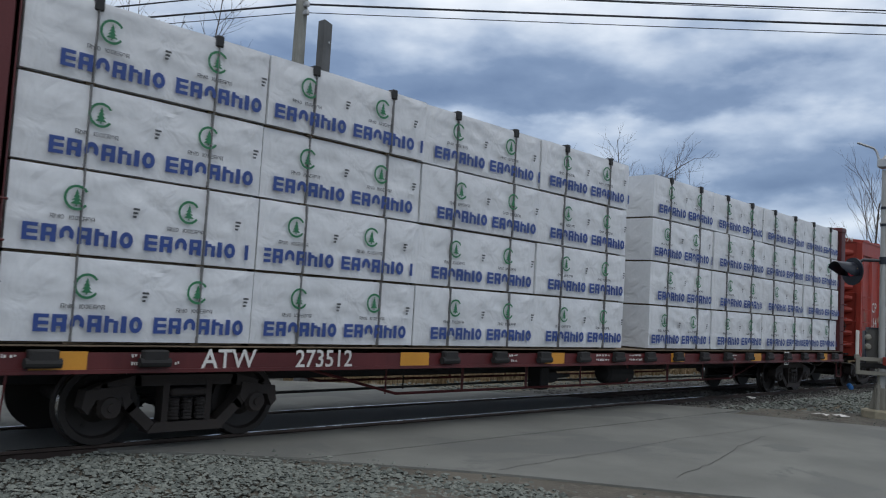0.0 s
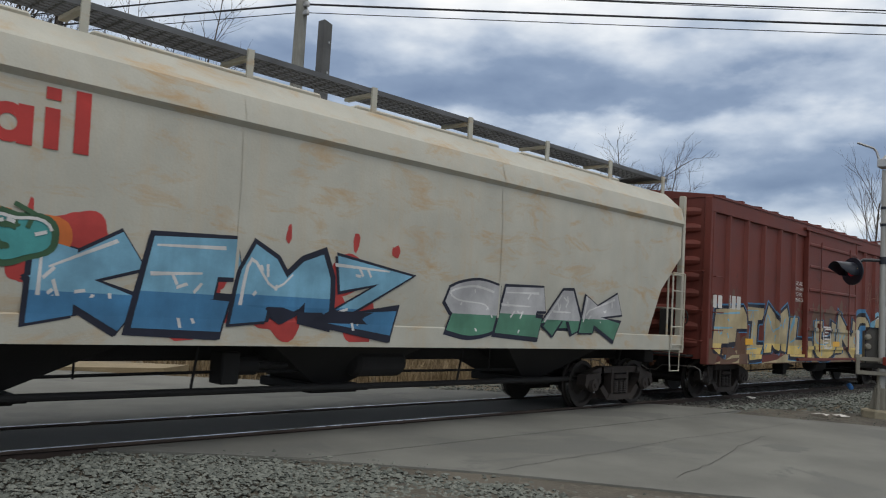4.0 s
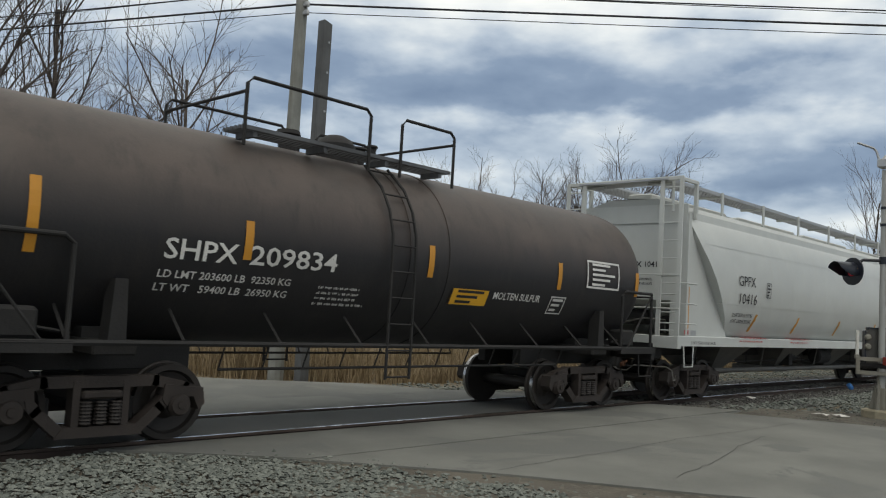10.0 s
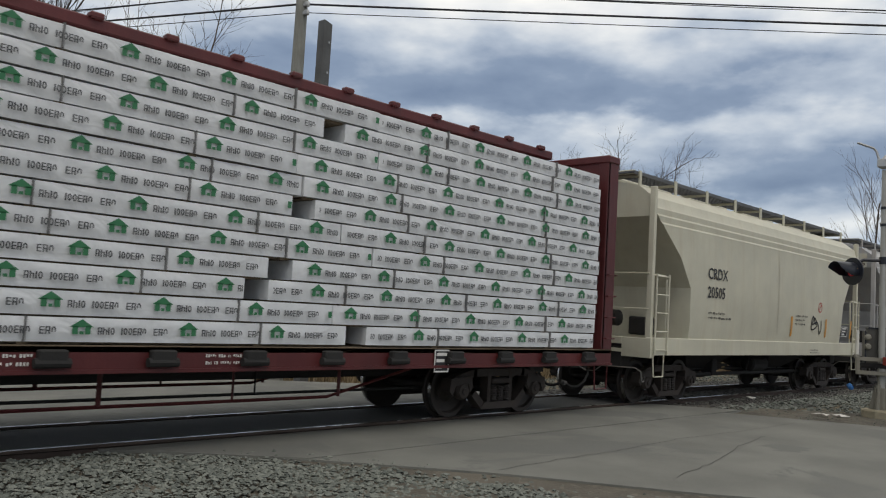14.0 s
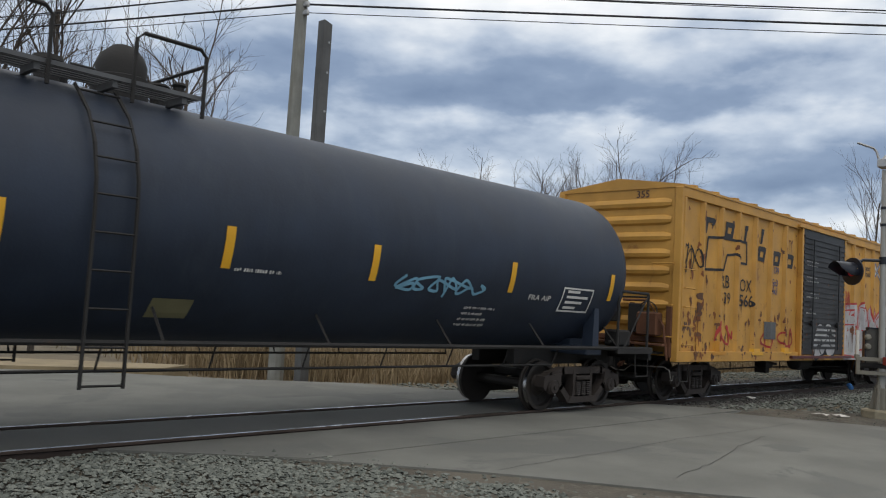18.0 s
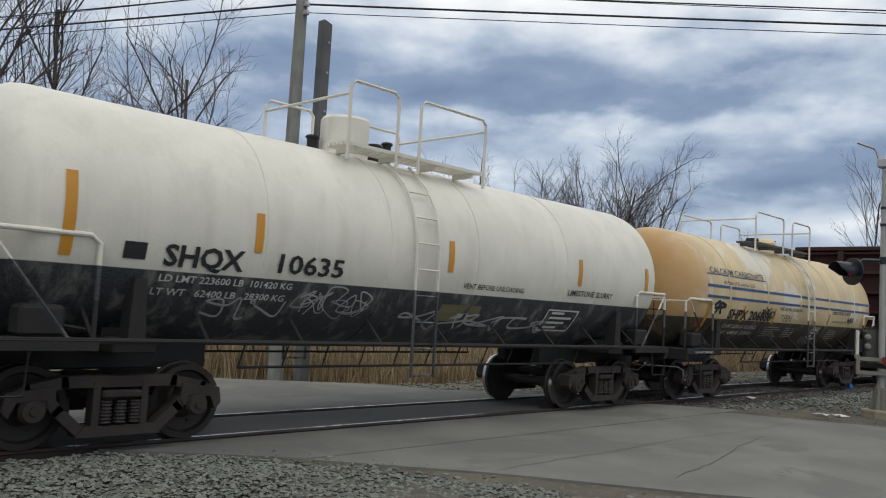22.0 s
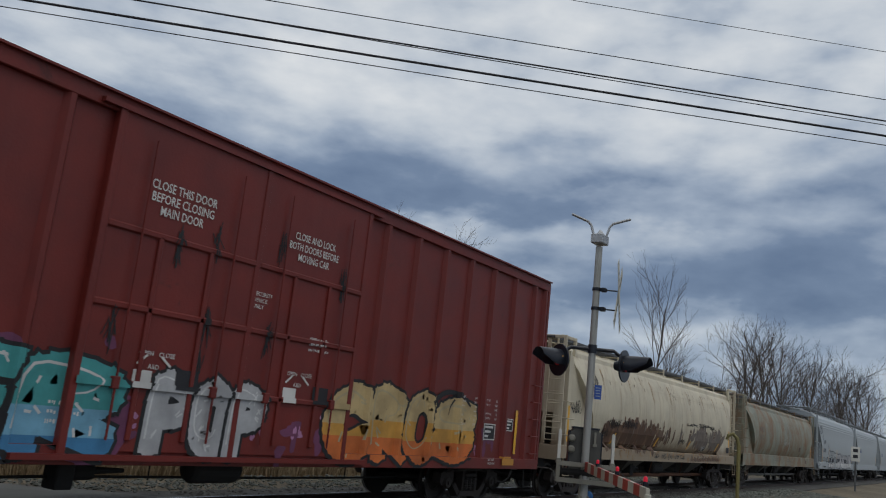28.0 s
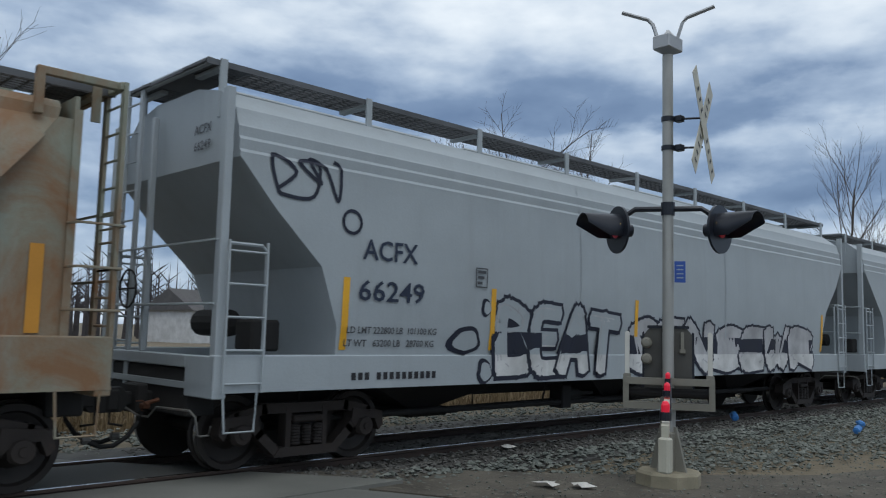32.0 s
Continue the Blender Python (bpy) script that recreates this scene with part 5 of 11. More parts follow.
                poly = [(px_ * (1 if s < 0 else -1), z) for px_, z in poly]
                yb = 1.36
                p.prism(poly, y * yb - 0.02, y * yb + 0.02)
                p.box(min(xe - s * 0.42, xe - s * 0.50), max(xe - s * 0.42, xe - s * 0.50), y * yb - 0.05, y * yb + 0.05, sill[1], near[-5][1] + 0.1)
                part("end_gusset", p, paint, car)
            if not webs:
                r, rungs = Geo(), []
                for dx_ in (0.10, 0.58):
                    r.tube([(xe - s * dx_, y * (SIDE + 0.03), sill[0]), (xe - s * dx_, y * (SIDE + 0.03), sill[1] + 1.25)], 0.018, 5)
                for i in range(5):
                    z = sill[0] + 0.1 + i * 0.36
                    rungs.append([(xe - s * 0.10, y * (SIDE + 0.03), z), (xe - s * 0.58, y * (SIDE + 0.03), z)])
                lad_ = part("ladder", r, paint, car)
                for pts in rungs:
                    part("rung", Geo().tube(pts, 0.014, 5), paint, lad_)
            stirrup(car, xe - s * 0.34, y * (SIDE - 0.02), sill[0], paint)
        if webs:
            # the end wall between the gussets, open at its foot
            e = Geo()
            ea, eb = sorted((xe - s * 0.44, xe - s * 0.48))
            e.box(ea, eb, -1.36, 1.36, 2.14, near[-3][1] + 0.02)
            e.box(ea, eb, -1.36, -1.02, sill[1] - 0.02, 2.14)
            e.box(ea, eb, 0.45, 1.36, sill[1] - 0.02, 2.14)
            e.box(ea - (.03 if s < 0 else -.04), eb + (.03 if s > 0 else -.04), -1.36, 1.36, near[-5][1] - 0.10, near[-5][1] + 0.06)
            part("end_sheet", e, paint, car)
        # ladders up both sides of the end, of flat bar, with rungs to the running board
        for y in (-1, 1) if webs else (1,):
            st = Geo()
            for yy in (y * 1.42, y * 0.98) if webs else (y * 0.70, y * 1.14):
                st.box(xe - s * 0.03 - 0.02, xe - s * 0.03 + 0.02, yy - 0.045, yy + 0.045, sill[0] - 0.02, walk_z + 0.02)
            el = part("end_ladder", st, paint, car)
            y0, y1 = (y * 1.42, y * 0.98) if webs else (y * 0.70, y * 1.14)
            for i in range(9):
                z = sill[1] + 0.1 + (walk_z - sill[1] - 0.3) * i / 8
                part("rung", Geo().tube([(xe - s * 0.03, y0, z), (xe - s * 0.03, y1, z)], 0.014, 5), paint, el)
        if webs:
            for z in (sill[1] + 0.25, sill[1] + 0.66, sill[1] + 1.08):
                part("grab_bar", Geo().tube([(xe - s * 0.03, -1.62, z), (xe - s * 0.46, -1.62, z), (xe - s * 0.50, -1.40, z)], 0.014, 5).tube([(xe - s * 0.03, -1.62, z), (xe - s * 0.03, -0.98, z)], 0.014, 5), paint, car)
        gear = Geo()
        gear.box(xe - s * 1.0 - 0.2, xe - s * 1.0 + 0.2, -0.95, -0.55, sill[1] + 0.02, sill[1] + 0.40, 0.03)
        gear.lathe([(-0.4, 0.05), (-0.36, 0.17), (0.36, 0.17), (0.4, 0.05)], (xe - s * 0.9, 0.1, sill[1] + 0.35), "y", 12)
        part("brake_gear", gear, "under iron", car)
        if s < 0:
            hand_wheel(car, -h - 0.05, 0.62, sill[1] + 0.75, 0.24, "under iron")
    # running boards round the hatches
    for s in (-1, 1):
        f = Geo()
        y0, y1 = sorted((s * walk_y[0], s * walk_y[1]))
        for k in range(7):
            yy = y0 + (y1 - y0) * k / 6
            f.box(-h, h, yy - 0.012, yy + 0.012, walk_z - 0.05, walk_z)
        nb = int(L / 0.16)
        for k in range(nb + 1):
            x = -h + L * k / nb
            f.box(x - 0.014, x + 0.014, y0, y1, walk_z - 0.04, walk_z - 0.008)
        part("running_board", f, "walkway steel" if paint != "hopper pale grey paint" else "galvanised steel", car)
        f = Geo().box(-h, h, min(s * walk_y[1], s * (walk_y[1] + 0.02)), max(s * walk_y[1], s * (walk_y[1] + 0.02)), walk_z - 0.065, walk_z + 0.005)
        part("board_edge", f, "walkway steel" if paint != "hopper pale grey paint" else "galvanised steel", car)
        nbr = 9
        for k in range(nbr):
            x = -h + 0.2 + (L - 0.4) * k / (nbr - 1)
            br = Geo()
            ya, yb2 = sorted((s * (walk_y[1] + 0.05), s * (walk_y[1] + 0.02)))
            br.box(x - 0.045, x + 0.045, ya, yb2, min(near[-4][1] - 0.05, walk_z - 0.3), walk_z + 0.02, 0.0)
            br.box(x - 0.045, x + 0.045, y0, y1, walk_z - 0.10, walk_z - 0.055)
            part("board_bracket", br, paint, car)
    for s in (-1, 1):
        f = Geo().box(min(s * h, s * (h - 0.6)), max(s * h, s * (h - 0.6)), -1.02, 1.02, walk_z - 0.045, walk_z - 0.01)
        # the cage of posts and rails that carries the crossover board
        for y in (-1, 1) if webs else ():
            for dx_ in (0.82,):
                c = Geo().box(s * (h - dx_) - 0.04, s * (h - dx_) + 0.04, y * 1.34 - 0.04, y * 1.34 + 0.04, sill[1] - 0.02 if dx_ < 0.5 else near[-5][1], walk_z + 0.02, 0.008)
                part("cage_post", c, paint, car)
            c = Geo().box(min(s * (h - 0.01), s * (h - 0.86)), max(s * (h - 0.01), s * (h - 0.86)), y * 1.34 - 0.035, y * 1.34 + 0.035, walk_z - 0.05, walk_z + 0.03, 0.008)
            part("cage_rail", c, paint, car)
        c = Geo().box(s * (h - 0.05) - 0.035, s * (h - 0.05) + 0.035, -1.44 if webs else -1.02, 1.44 if webs else 1.02, walk_z - 0.06, walk_z + 0.024, 0.008)
        part("cage_rail", c, paint, car)
        for z in (sill[1] + 0.55, sill[1] + 1.25):
            part("cage_bar", Geo().tube([(s * (h - 0.01), -1.46, z), (s * (h - 0.01), 1.46, z)], 0.016, 5), paint, car)
        part("end_board", f, "walkway steel" if paint != "hopper pale grey paint" else "galvanised steel", car)
    for k in range(4):
        f = Geo()
        x = -L * 0.36 + L * 0.72 * k / 3
        f.box(x - L * 0.10, x + L * 0.10, -0.30, 0.30, near[-1][1] - 0.02, near[-1][1] + 0.16, 0.03)
        part("hatch_cover", f, paint, car)
    brake_rig(car, L, sill[0] - 0.02)
    running_gear(car, L, inset)
    return car, side, mid


# ---- tank cars ----


def tank(name, a, b, label, paint, R, zc, dome_x, dome="drum", inset=1.45, metal="under iron", rail_paint="under iron", ladder_x=0.0, end_rail=True, sill_z=1.12, rings=(), tank_in=0.36, rails=((-1.45, 0.15), (0.65, 1.45)), dome_h=0.37, rail_h=0.80):
    car, L = new_car(name, a, b, label, "tank car")
    h, mid = L / 2, (a + b) / 2
    tl = h - tank_in
    prof = []
    hd = R * 0.46
    for i in range(9):
        u = math.pi / 2 * i / 8
        prof.append((-tl + hd * (1 - math.sin(u)), R * math.cos(u) ** 0.72 if i < 8 else 0.01))
    prof = prof[::-1]
    body_prof = prof + [(-tl + hd + (2 * tl - 2 * hd) * k / 6, R) for k in range(1, 6)] + [(-x, r) for x, r in prof[::-1]]
    body_prof = sorted(set(body_prof))
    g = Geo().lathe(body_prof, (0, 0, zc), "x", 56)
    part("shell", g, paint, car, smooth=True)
    for x in rings:
        r = Geo().lathe([(x - 0.04, R), (x - 0.035, R + 0.012), (x + 0.035, R + 0.012), (x + 0.04, R)], (0, 0, zc), "x", 56)
        part("weld_band", r, paint, car, smooth=True)
    side = Side(lambda x, z: math.sqrt(max(0.01, R * R - (z - zc) ** 2)), (), [zc - R + 0.1 + k * 0.16 for k in range(int((2 * R - 0.2) / 0.16) + 1)])
    # sills, saddles, platforms
    for y in (-1, 1):
        for s in (-1, 1):
            x0, x1 = sorted((s * h, s * (h - inset - 1.3)))
            f = Geo().box(x0, x1, min(y * 0.5, y * 0.32), max(y * 0.5, y * 0.32), sill_z - 0.36, sill_z - 0.02, 0.01)
            part("draft_sill", f, metal, car)
        p = Geo().tube([(-h + 0.3, y * 1.42, sill_z), (h - 0.3, y * 1.42, sill_z)], 0.035, 6)
        for k in range(9):
            x = -h + 1.2 + (L - 2.4) * k / 8
            p.tube([(x, y * 1.42, sill_z), (x, y * (R * 0.72), zc - R * 0.66)], 0.02, 4)
        part("side_rail_pipe", p, metal, car)
        lowp = Geo().tube([(-h + 3.0, y * 1.25, sill_z - 0.30), (h - 3.0, y * 1.25, sill_z - 0.30)], 0.018, 5)
        for k in range(12):
            x = -h + 3.0 + (L - 6.0) * k / 11
            lowp.tube([(x, y * 1.25, sill_z - 0.30), (x, y * 1.38, sill_z)], 0.014, 4)
        part("pipe_guard", lowp, metal, car)
    for s in (-1, 1):
        xs = s * (h - inset)
        f = Geo()
        f.box(xs - 0.24, xs + 0.24, -1.30, 1.30, sill_z - 0.14, sill_z + 0.02, 0.02)
        f.prism([(xs - 0.10, sill_z), (xs + 0.10, sill_z), (xs + 0.07, zc - R * 0.45), (xs - 0.07, zc - R * 0.45)], -1.32, -1.10)
        f.prism([(xs - 0.10, sill_z), (xs + 0.10, sill_z), (xs + 0.07, zc - R * 0.45), (xs - 0.07, zc - R * 0.45)], 1.10, 1.32)
        f.box(xs - 0.2, xs + 0.2, -0.9, 0.9, sill_z, zc - R * 0.84)
        part("saddle", f, metal if ("white" in paint or "cream" in paint or "brown" in paint) else paint, car)
        f = Geo()
        x0, x1 = sorted((s * h, s * (h - 1.25)))
        f.box(x0, x1, -1.40, 1.40, sill_z - 0.06, sill_z, 0.01)
        f.box(x0, x1, -1.45, -1.38, sill_z - 0.10, sill_z + 0.02)
        f.box(min(s * h, s * (h - 0.1)), max(s * h, s * (h - 0.1)), -1.42, 1.42, sill_z - 0.22, sill_z - 0.02)
        part("end_platform", f, metal, car)
        xe = s * (h - 0.05)
        for y in (-1, 1):
            r = Geo()
            r.tube([(xe - s * 1.15, y * 1.40, sill_z + 0.4), (xe - s * 1.15, y * 1.40, sill_z + 0.98), (xe - s * 1.05, y * 1.40, sill_z + 1.06), (xe - s * 0.1, y * 1.40, sill_z + 1.06), (xe, y * 1.35, sill_z + 1.0), (xe, y * 1.35, sill_z + 0.4)], 0.028, 8)
            r.tube([(xe - s * 0.1, y * 1.40, sill_z + 1.02), (xe - s * 0.9, y * 1.40, sill_z + 0.02)], 0.018, 5)
            r.tube([(xe, y * 1.35, sill_z + 1.0), (xe, y * 0.5, sill_z + 1.0)], 0.02, 5)
            hr = part("end_handrail", r, rail_paint, car)
            # the feet are grimy black
            for xf, yf in ((xe - s * 1.15, y * 1.40), (xe, y * 1.35)):
                part("rail_foot", Geo().tube([(xf, yf, sill_z - 0.02), (xf, yf, sill_z + 0.41)], 0.028, 8), metal, hr)
        q = Geo()
        q.box(s * (h - 0.75) - 0.22, s * (h - 0.75) + 0.22, -1.28, -0.95, sill_z + 0.02, sill_z + 0.34, 0.04)
        q2 = Geo().lathe([(-0.3, 0.05), (-0.26, 0.13), (0.26, 0.13), (0.3, 0.05)], (s * (h - 0.7), 0.7, sill_z + 0.2), "x", 12)
        q.tube([(s * (h - 0.55), -1.12, sill_z + 0.2), (s * (h - 1.2), -1.2, sill_z + 0.1)], 0.02, 5)
        part("brake_valve", q, metal, car)
        part("air_reservoir", q2, metal, car, smooth=True)
        for y in (-1, 1):
            stirrup(car, s * (h - 0.35), y * 1.42, sill_z - 0.05, metal, 0.5, 0.48)
        if s < 0:
            hand_wheel(car, -h + 0.05, -0.6, sill_z + 0.8, 0.25, metal)
    # top fittings
    dx_ = dome_x - mid
    zt = zc + R
    f = Geo()
    if dome == "drum":
        f.lathe([(zt - 0.1, 0.37), (zt + dome_h - 0.05, 0.37), (zt + dome_h - 0.01, 0.34), (zt + dome_h, 0.02)], (dx_ - 0.35, 0, 0), "z", 22)
    else:
        kd = dome_h / 0.37
        f.lathe([(zt - 0.1, 0.34), (zt + 0.14 * kd, 0.34), (zt + 0.15 * kd, 0.30), (zt + 0.24 * kd, 0.30), (zt + 0.32 * kd, 0.24), (zt + 0.38 * kd, 0.13), (zt + 0.40 * kd, 0.02)], (dx_ - 0.2, 0, 0), "z", 20)
        f2 = Geo().lathe([(zt - 0.1, 0.14), (zt + 0.22, 0.14), (zt + 0.24, 0.18), (zt + 0.3, 0.16), (zt + 0.3, 0.01)], (dx_ - 1.05, 0, 0), "z", 14)
        part("safety_vent", f2, metal, car, smooth=True)
    part("dome", f, paint if dome == "drum" or "white" in paint or "cream" in paint else metal, car, smooth=True)
    v = Geo()
    for q, r_, hh in ((0.35, 0.10, 0.26), (0.62, 0.07, 0.34), (-0.85, 0.08, 0.18)):
        v.lathe([(zt - 0.05, r_), (zt + hh, r_), (zt + hh + 0.03, r_ * 1.4), (zt + hh + 0.06, r_ * 1.2), (zt + hh + 0.06, 0.01)], (dx_ + q, 0.12, 0), "z", 10)
    part("valve", v, metal, car, smooth=True)
    deck = rail_paint if "white tank" in label else "walkway steel"
    for y in (-1, 1):
        y0, y1 = sorted((y * 0.52, y * 0.98))
        pf = Geo().box(dx_ + rails[0][0], dx_ + rails[-1][1], y0, y0 + 0.03, zt - 0.035, zt + 0.015)
        pf.box(dx_ + rails[0][0], dx_ + rails[-1][1], y1 - 0.03, y1, zt - 0.035, zt + 0.015)
        pl = part("top_platform", pf, deck, car)
        for k in range(1, 5):
            yy = y0 + (y1 - y0) * k / 5
            part("slat", Geo().box(dx_ + rails[0][0], dx_ + rails[-1][1], yy - 0.02, yy + 0.02, zt - 0.03, zt + 0.015), deck, pl)
        for x in np.linspace(rails[0][0] + .2, rails[-1][1] - .2, 4):
            part("bearer", Geo().box(dx_ + x - 0.03, dx_ + x + 0.03, y0 + .03, y1 - .03, zt - 0.11, zt - 0.031), deck, pl)
    r = Geo()
    for y in (-1, 1):
        for x0, x1 in rails:
            r.tube([(dx_ + x0, y * 1.02, zt - 0.25), (dx_ + x0, y * 1.02, zt + rail_h - 0.08), (dx_ + x0 + 0.08, y * 1.02, zt + rail_h), (dx_ + x1 - 0.08, y * 1.02, zt + rail_h), (dx_ + x1, y * 1.02, zt + rail_h - 0.08), (dx_ + x1, y * 1.02, zt - 0.25)], 0.024, 6)
    for x in (rails[0][0], rails[-1][1]):
        r.tube([(dx_ + x, -1.02, zt + rail_h - 0.18), (dx_ + x, 1.02, zt + rail_h - 0.18)], 0.022, 6)
    part("guard_rail", r, rail_paint, car)
    lx = ladder_x - mid
    for y in (-1, 1):
        l, rungs = Geo(), []
        for q in (-0.22, 0.22):
            pts = [(lx + q, y * (math.sqrt(max(0.05, (R + 0.08) ** 2 - (z - zc) ** 2)) if z > zc else R + 0.08), z) for z in np.linspace(sill_z - 0.45, zt - 0.12, 10)]
            l.tube(pts, 0.022, 5)
        for z in np.linspace(sill_z - 0.42, zt - 0.2, 9):
            yy = y * (math.sqrt(max(0.05, (R + 0.08) ** 2 - (z - zc) ** 2)) if z > zc else R + 0.08)
            rungs.append([(lx - 0.22, yy, z), (lx + 0.22, yy, z)])
        lad = part("ladder", l, rail_paint, car)
        for pts in rungs:
            part("rung", Geo().tube(pts, 0.013, 5), rail_paint, lad)
    running_gear(car, L, inset)
    return car, side, mid


# ---- bulkhead flats and their loads ----
LOADS = []          # (thing, place along the train, y, z)


def flatcar(name, a, b, label, paint, ztop=4.53, beam=False, deck=(0.84, 1.12), inset=2.6, clear=(), beam_z=4.82, bulk="grimy maroon paint"):
    """clear: stretches of the near sill that carry writing and no strap winches."""
    car, L = new_car(name, a, b, label, "flatcar")
    h, mid = L / 2, (a + b) / 2
    g = Geo()
    g.box(-h, h, -1.50, 1.50, deck[1] - 0.07, deck[1])
    part("deck", g, "wood dunnage", car)
    for s in (-1, 1):
        f = Geo()
        y0, y1 = sorted((s * 1.50, s * 1.38))
        f.box(-h, h, y0, y1, deck[0], deck[1] - 0.002, 0.01)
        f.box(-h, h, min(s * 1.53, s * 1.38), max(s * 1.53, s * 1.38), deck[0], deck[0] + 0.04)
        part("side_sill", f, paint, car)
        for k in range(20):
            x = -h + 0.8 + (L - 1.6) * k / 19
            if s < 0 and any(u - mid - 0.2 < x < v - mid + 0.2 for u, v in clear):
                continue
            w = Geo()
            y0, y1 = sorted((s * 1.50, s * 1.60))
            w.box(x - 0.14, x + 0.14, y0, y1, deck[0] + 0.08, deck[0] + 0.24, 0.015)
            w.lathe([(-0.17, 0.05), (0.17, 0.05)], (x, s * 1.56, deck[0] + 0.11), "x", 10)
            part("strap_winch", w, "under iron", car)
        xe = s * h
        x0, x1 = sorted((xe, xe - s * 0.34))
        # bulkhead: face plate, posts and cross ribs
        f = Geo()
        fx = xe - s * 0.32
        f.box(min(fx, fx + s * 0.04), max(fx, fx + s * 0.04), -1.50, 1.50, deck[1], ztop)
        part("bulkhead_plate", f, bulk, car)
        for y in (-1.40, 0.0, 1.40):
            f = Geo().box(x0, x1, y - 0.10, y + 0.10, deck[1], ztop, 0.01)
            part("bulkhead_post", f, paint, car)
        for k in range(6):
            z = deck[1] + 0.1 + (ztop - deck[1] - 0.2) * k / 5
            f = Geo().box(min(xe - s * 0.05, xe - s * 0.31), max(xe - s * 0.05, xe - s * 0.31), -1.36, 1.36, z - 0.045, z + 0.045, 0.01)
            part("bulkhead_rib", f, bulk, car)
        f = Geo().box(x0 - 0.02, x1 + 0.02, -1.52, 1.52, ztop - 0.02, ztop + 0.12, 0.02)
        part("bulkhead_cap", f, paint, car)
        for i in range(9):
            z = deck[1] + 0.2 + i * 0.38
            if z < ztop:
                part("rung", Geo().tube([(xe + s * 0.02, 0.95, z), (xe + s * 0.08, 0.95, z), (xe + s * 0.08, 1.38, z), (xe + s * 0.02, 1.38, z)], 0.014, 5), paint, car)
                if i < 4:
                    part("grab_iron", Geo().tube([(xe - s * 0.08, -1.54, z), (xe - s * 0.08, -1.60, z), (xe - s * 0.34, -1.60, z), (xe - s * 0.34, -1.54, z)], 0.012, 5), paint, car)
        for y in (-1, 1):
            stirrup(car, xe - s * 0.3, y * 1.48, deck[0], paint)
    if beam:
        f = Geo()
        f.box(-h + 0.3, h - 0.3, -0.20, 0.20, beam_z - 0.16, beam_z, 0.02)
        f.box(-h + 0.3, h - 0.3, -0.04, 0.04, deck[1], beam_z - 0.1)
        part("centre_beam", f, paint, car)
        for k in range(24):
            x = -h + 0.7 + (L - 1.4) * k / 23
            f = Geo().box(x - 0.09, x + 0.09, -0.26, -0.14, beam_z - 0.03, beam_z + 0.05, 0.02)
            part("beam_bracket", f, paint, car)
    t = Geo()
    for y in (-0.9, 0.9):
        t.tube([(-h + 4.2, y, deck[0]), (-h + 6.0, y, 0.42), (h - 6.0, y, 0.42), (h - 4.2, y, deck[0])], 0.022, 5)
        for k in range(8):
            x = -h + 5.8 + (L - 11.6) * k / 7
            t.tube([(x, y, deck[0]), (x, y, 0.42)], 0.03 if k % 3 else 0.018, 4)
    part("truss_rod", t, paint, car)
    brake_rig(car, L, deck[0] + 0.02)
    running_gear(car, L, inset)
    side = Side(lambda x, z: 1.50, (), ())
    return car, side, mid


def wrapped_box(l, d, hgt, seed, mat):
    """A wrapped bundle: a soft-edged box whose sheet sags and creases."""
    rnd = random.Random(seed)
    nx, nz = max(4, int(l / 0.08)), max(3, int(hgt / 0.045))
    g = Geo()
    pos = Vector((rnd.uniform(0, 99), rnd.uniform(0, 99), 0))

    def crumple(x, z):
        e = min(1, (x + l / 2) / 0.15, (l / 2 - x) / 0.15, z / 0.1 + 0.35, (hgt - z) / 0.1 + 0.35)
        n1 = noise.noise(Vector((x * 1.7, z * 3.0, 0)) + pos)
        n2 = 1 - 2 * abs(noise.noise(Vector((x * 2.6 + z * 3.4, z * 1.6 - x * 0.9, 7)) + pos))
        # folds that hang from the straps at the upper edge, and long flat ones across
        n3 = 1 - 2 * abs(noise.noise(Vector((x * 1.1 - z * 2.2, z * 8.5 + x * 1.4, 3)) + pos))
        n4 = 1 - 2 * abs(noise.noise(Vector((x * 6.0 + z * 5.0, z * 2.0, 11)) + pos))
        up = z / hgt
        return max(0, e) * (0.008 * n1 + 0.016 * n2 + 0.010 * n3 * (0.4 + up) + 0.006 * n4 - 0.016) - 0.012 * (1 - max(0, min(1, e)))
    rows = []
    for j in range(nz + 1):
        z = hgt * j / nz
        rows.append([(-l / 2 + l * i / nx, -d / 2 - crumple(-l / 2 + l * i / nx, z), z) for i in range(nx + 1)])
    vs = [p for r in rows for p in r]
    fs = [(j * (nx + 1) + i, j * (nx + 1) + i + 1, (j + 1) * (nx + 1) + i + 1, (j + 1) * (nx + 1) + i) for j in range(nz) for i in range(nx)]
    n = len(vs)
    vs += [(-l / 2, d / 2, 0), (l / 2, d / 2, 0), (l / 2, d / 2, hgt), (-l / 2, d / 2, hgt)]
    bl, br, tl, tr = 0, nx, nz * (nx + 1), nz * (nx + 1) + nx
    fs += [tuple([n, n + 1] + [br - i for i in range(nx + 1)]), tuple([n + 3, n + 2] + [tr - i for i in range(nx + 1)])[::-1],
           (n, n + 1, n + 2, n + 3), tuple([n, n + 3] + [tl - j * (nx + 1) for j in range(nz + 1)]), tuple([n + 1, n + 2] + [tr - j * (nx + 1) for j in range(nz + 1)])[::-1]]
    g.add(vs, fs)
    return g.mesh("lumber_pack", mat, True)


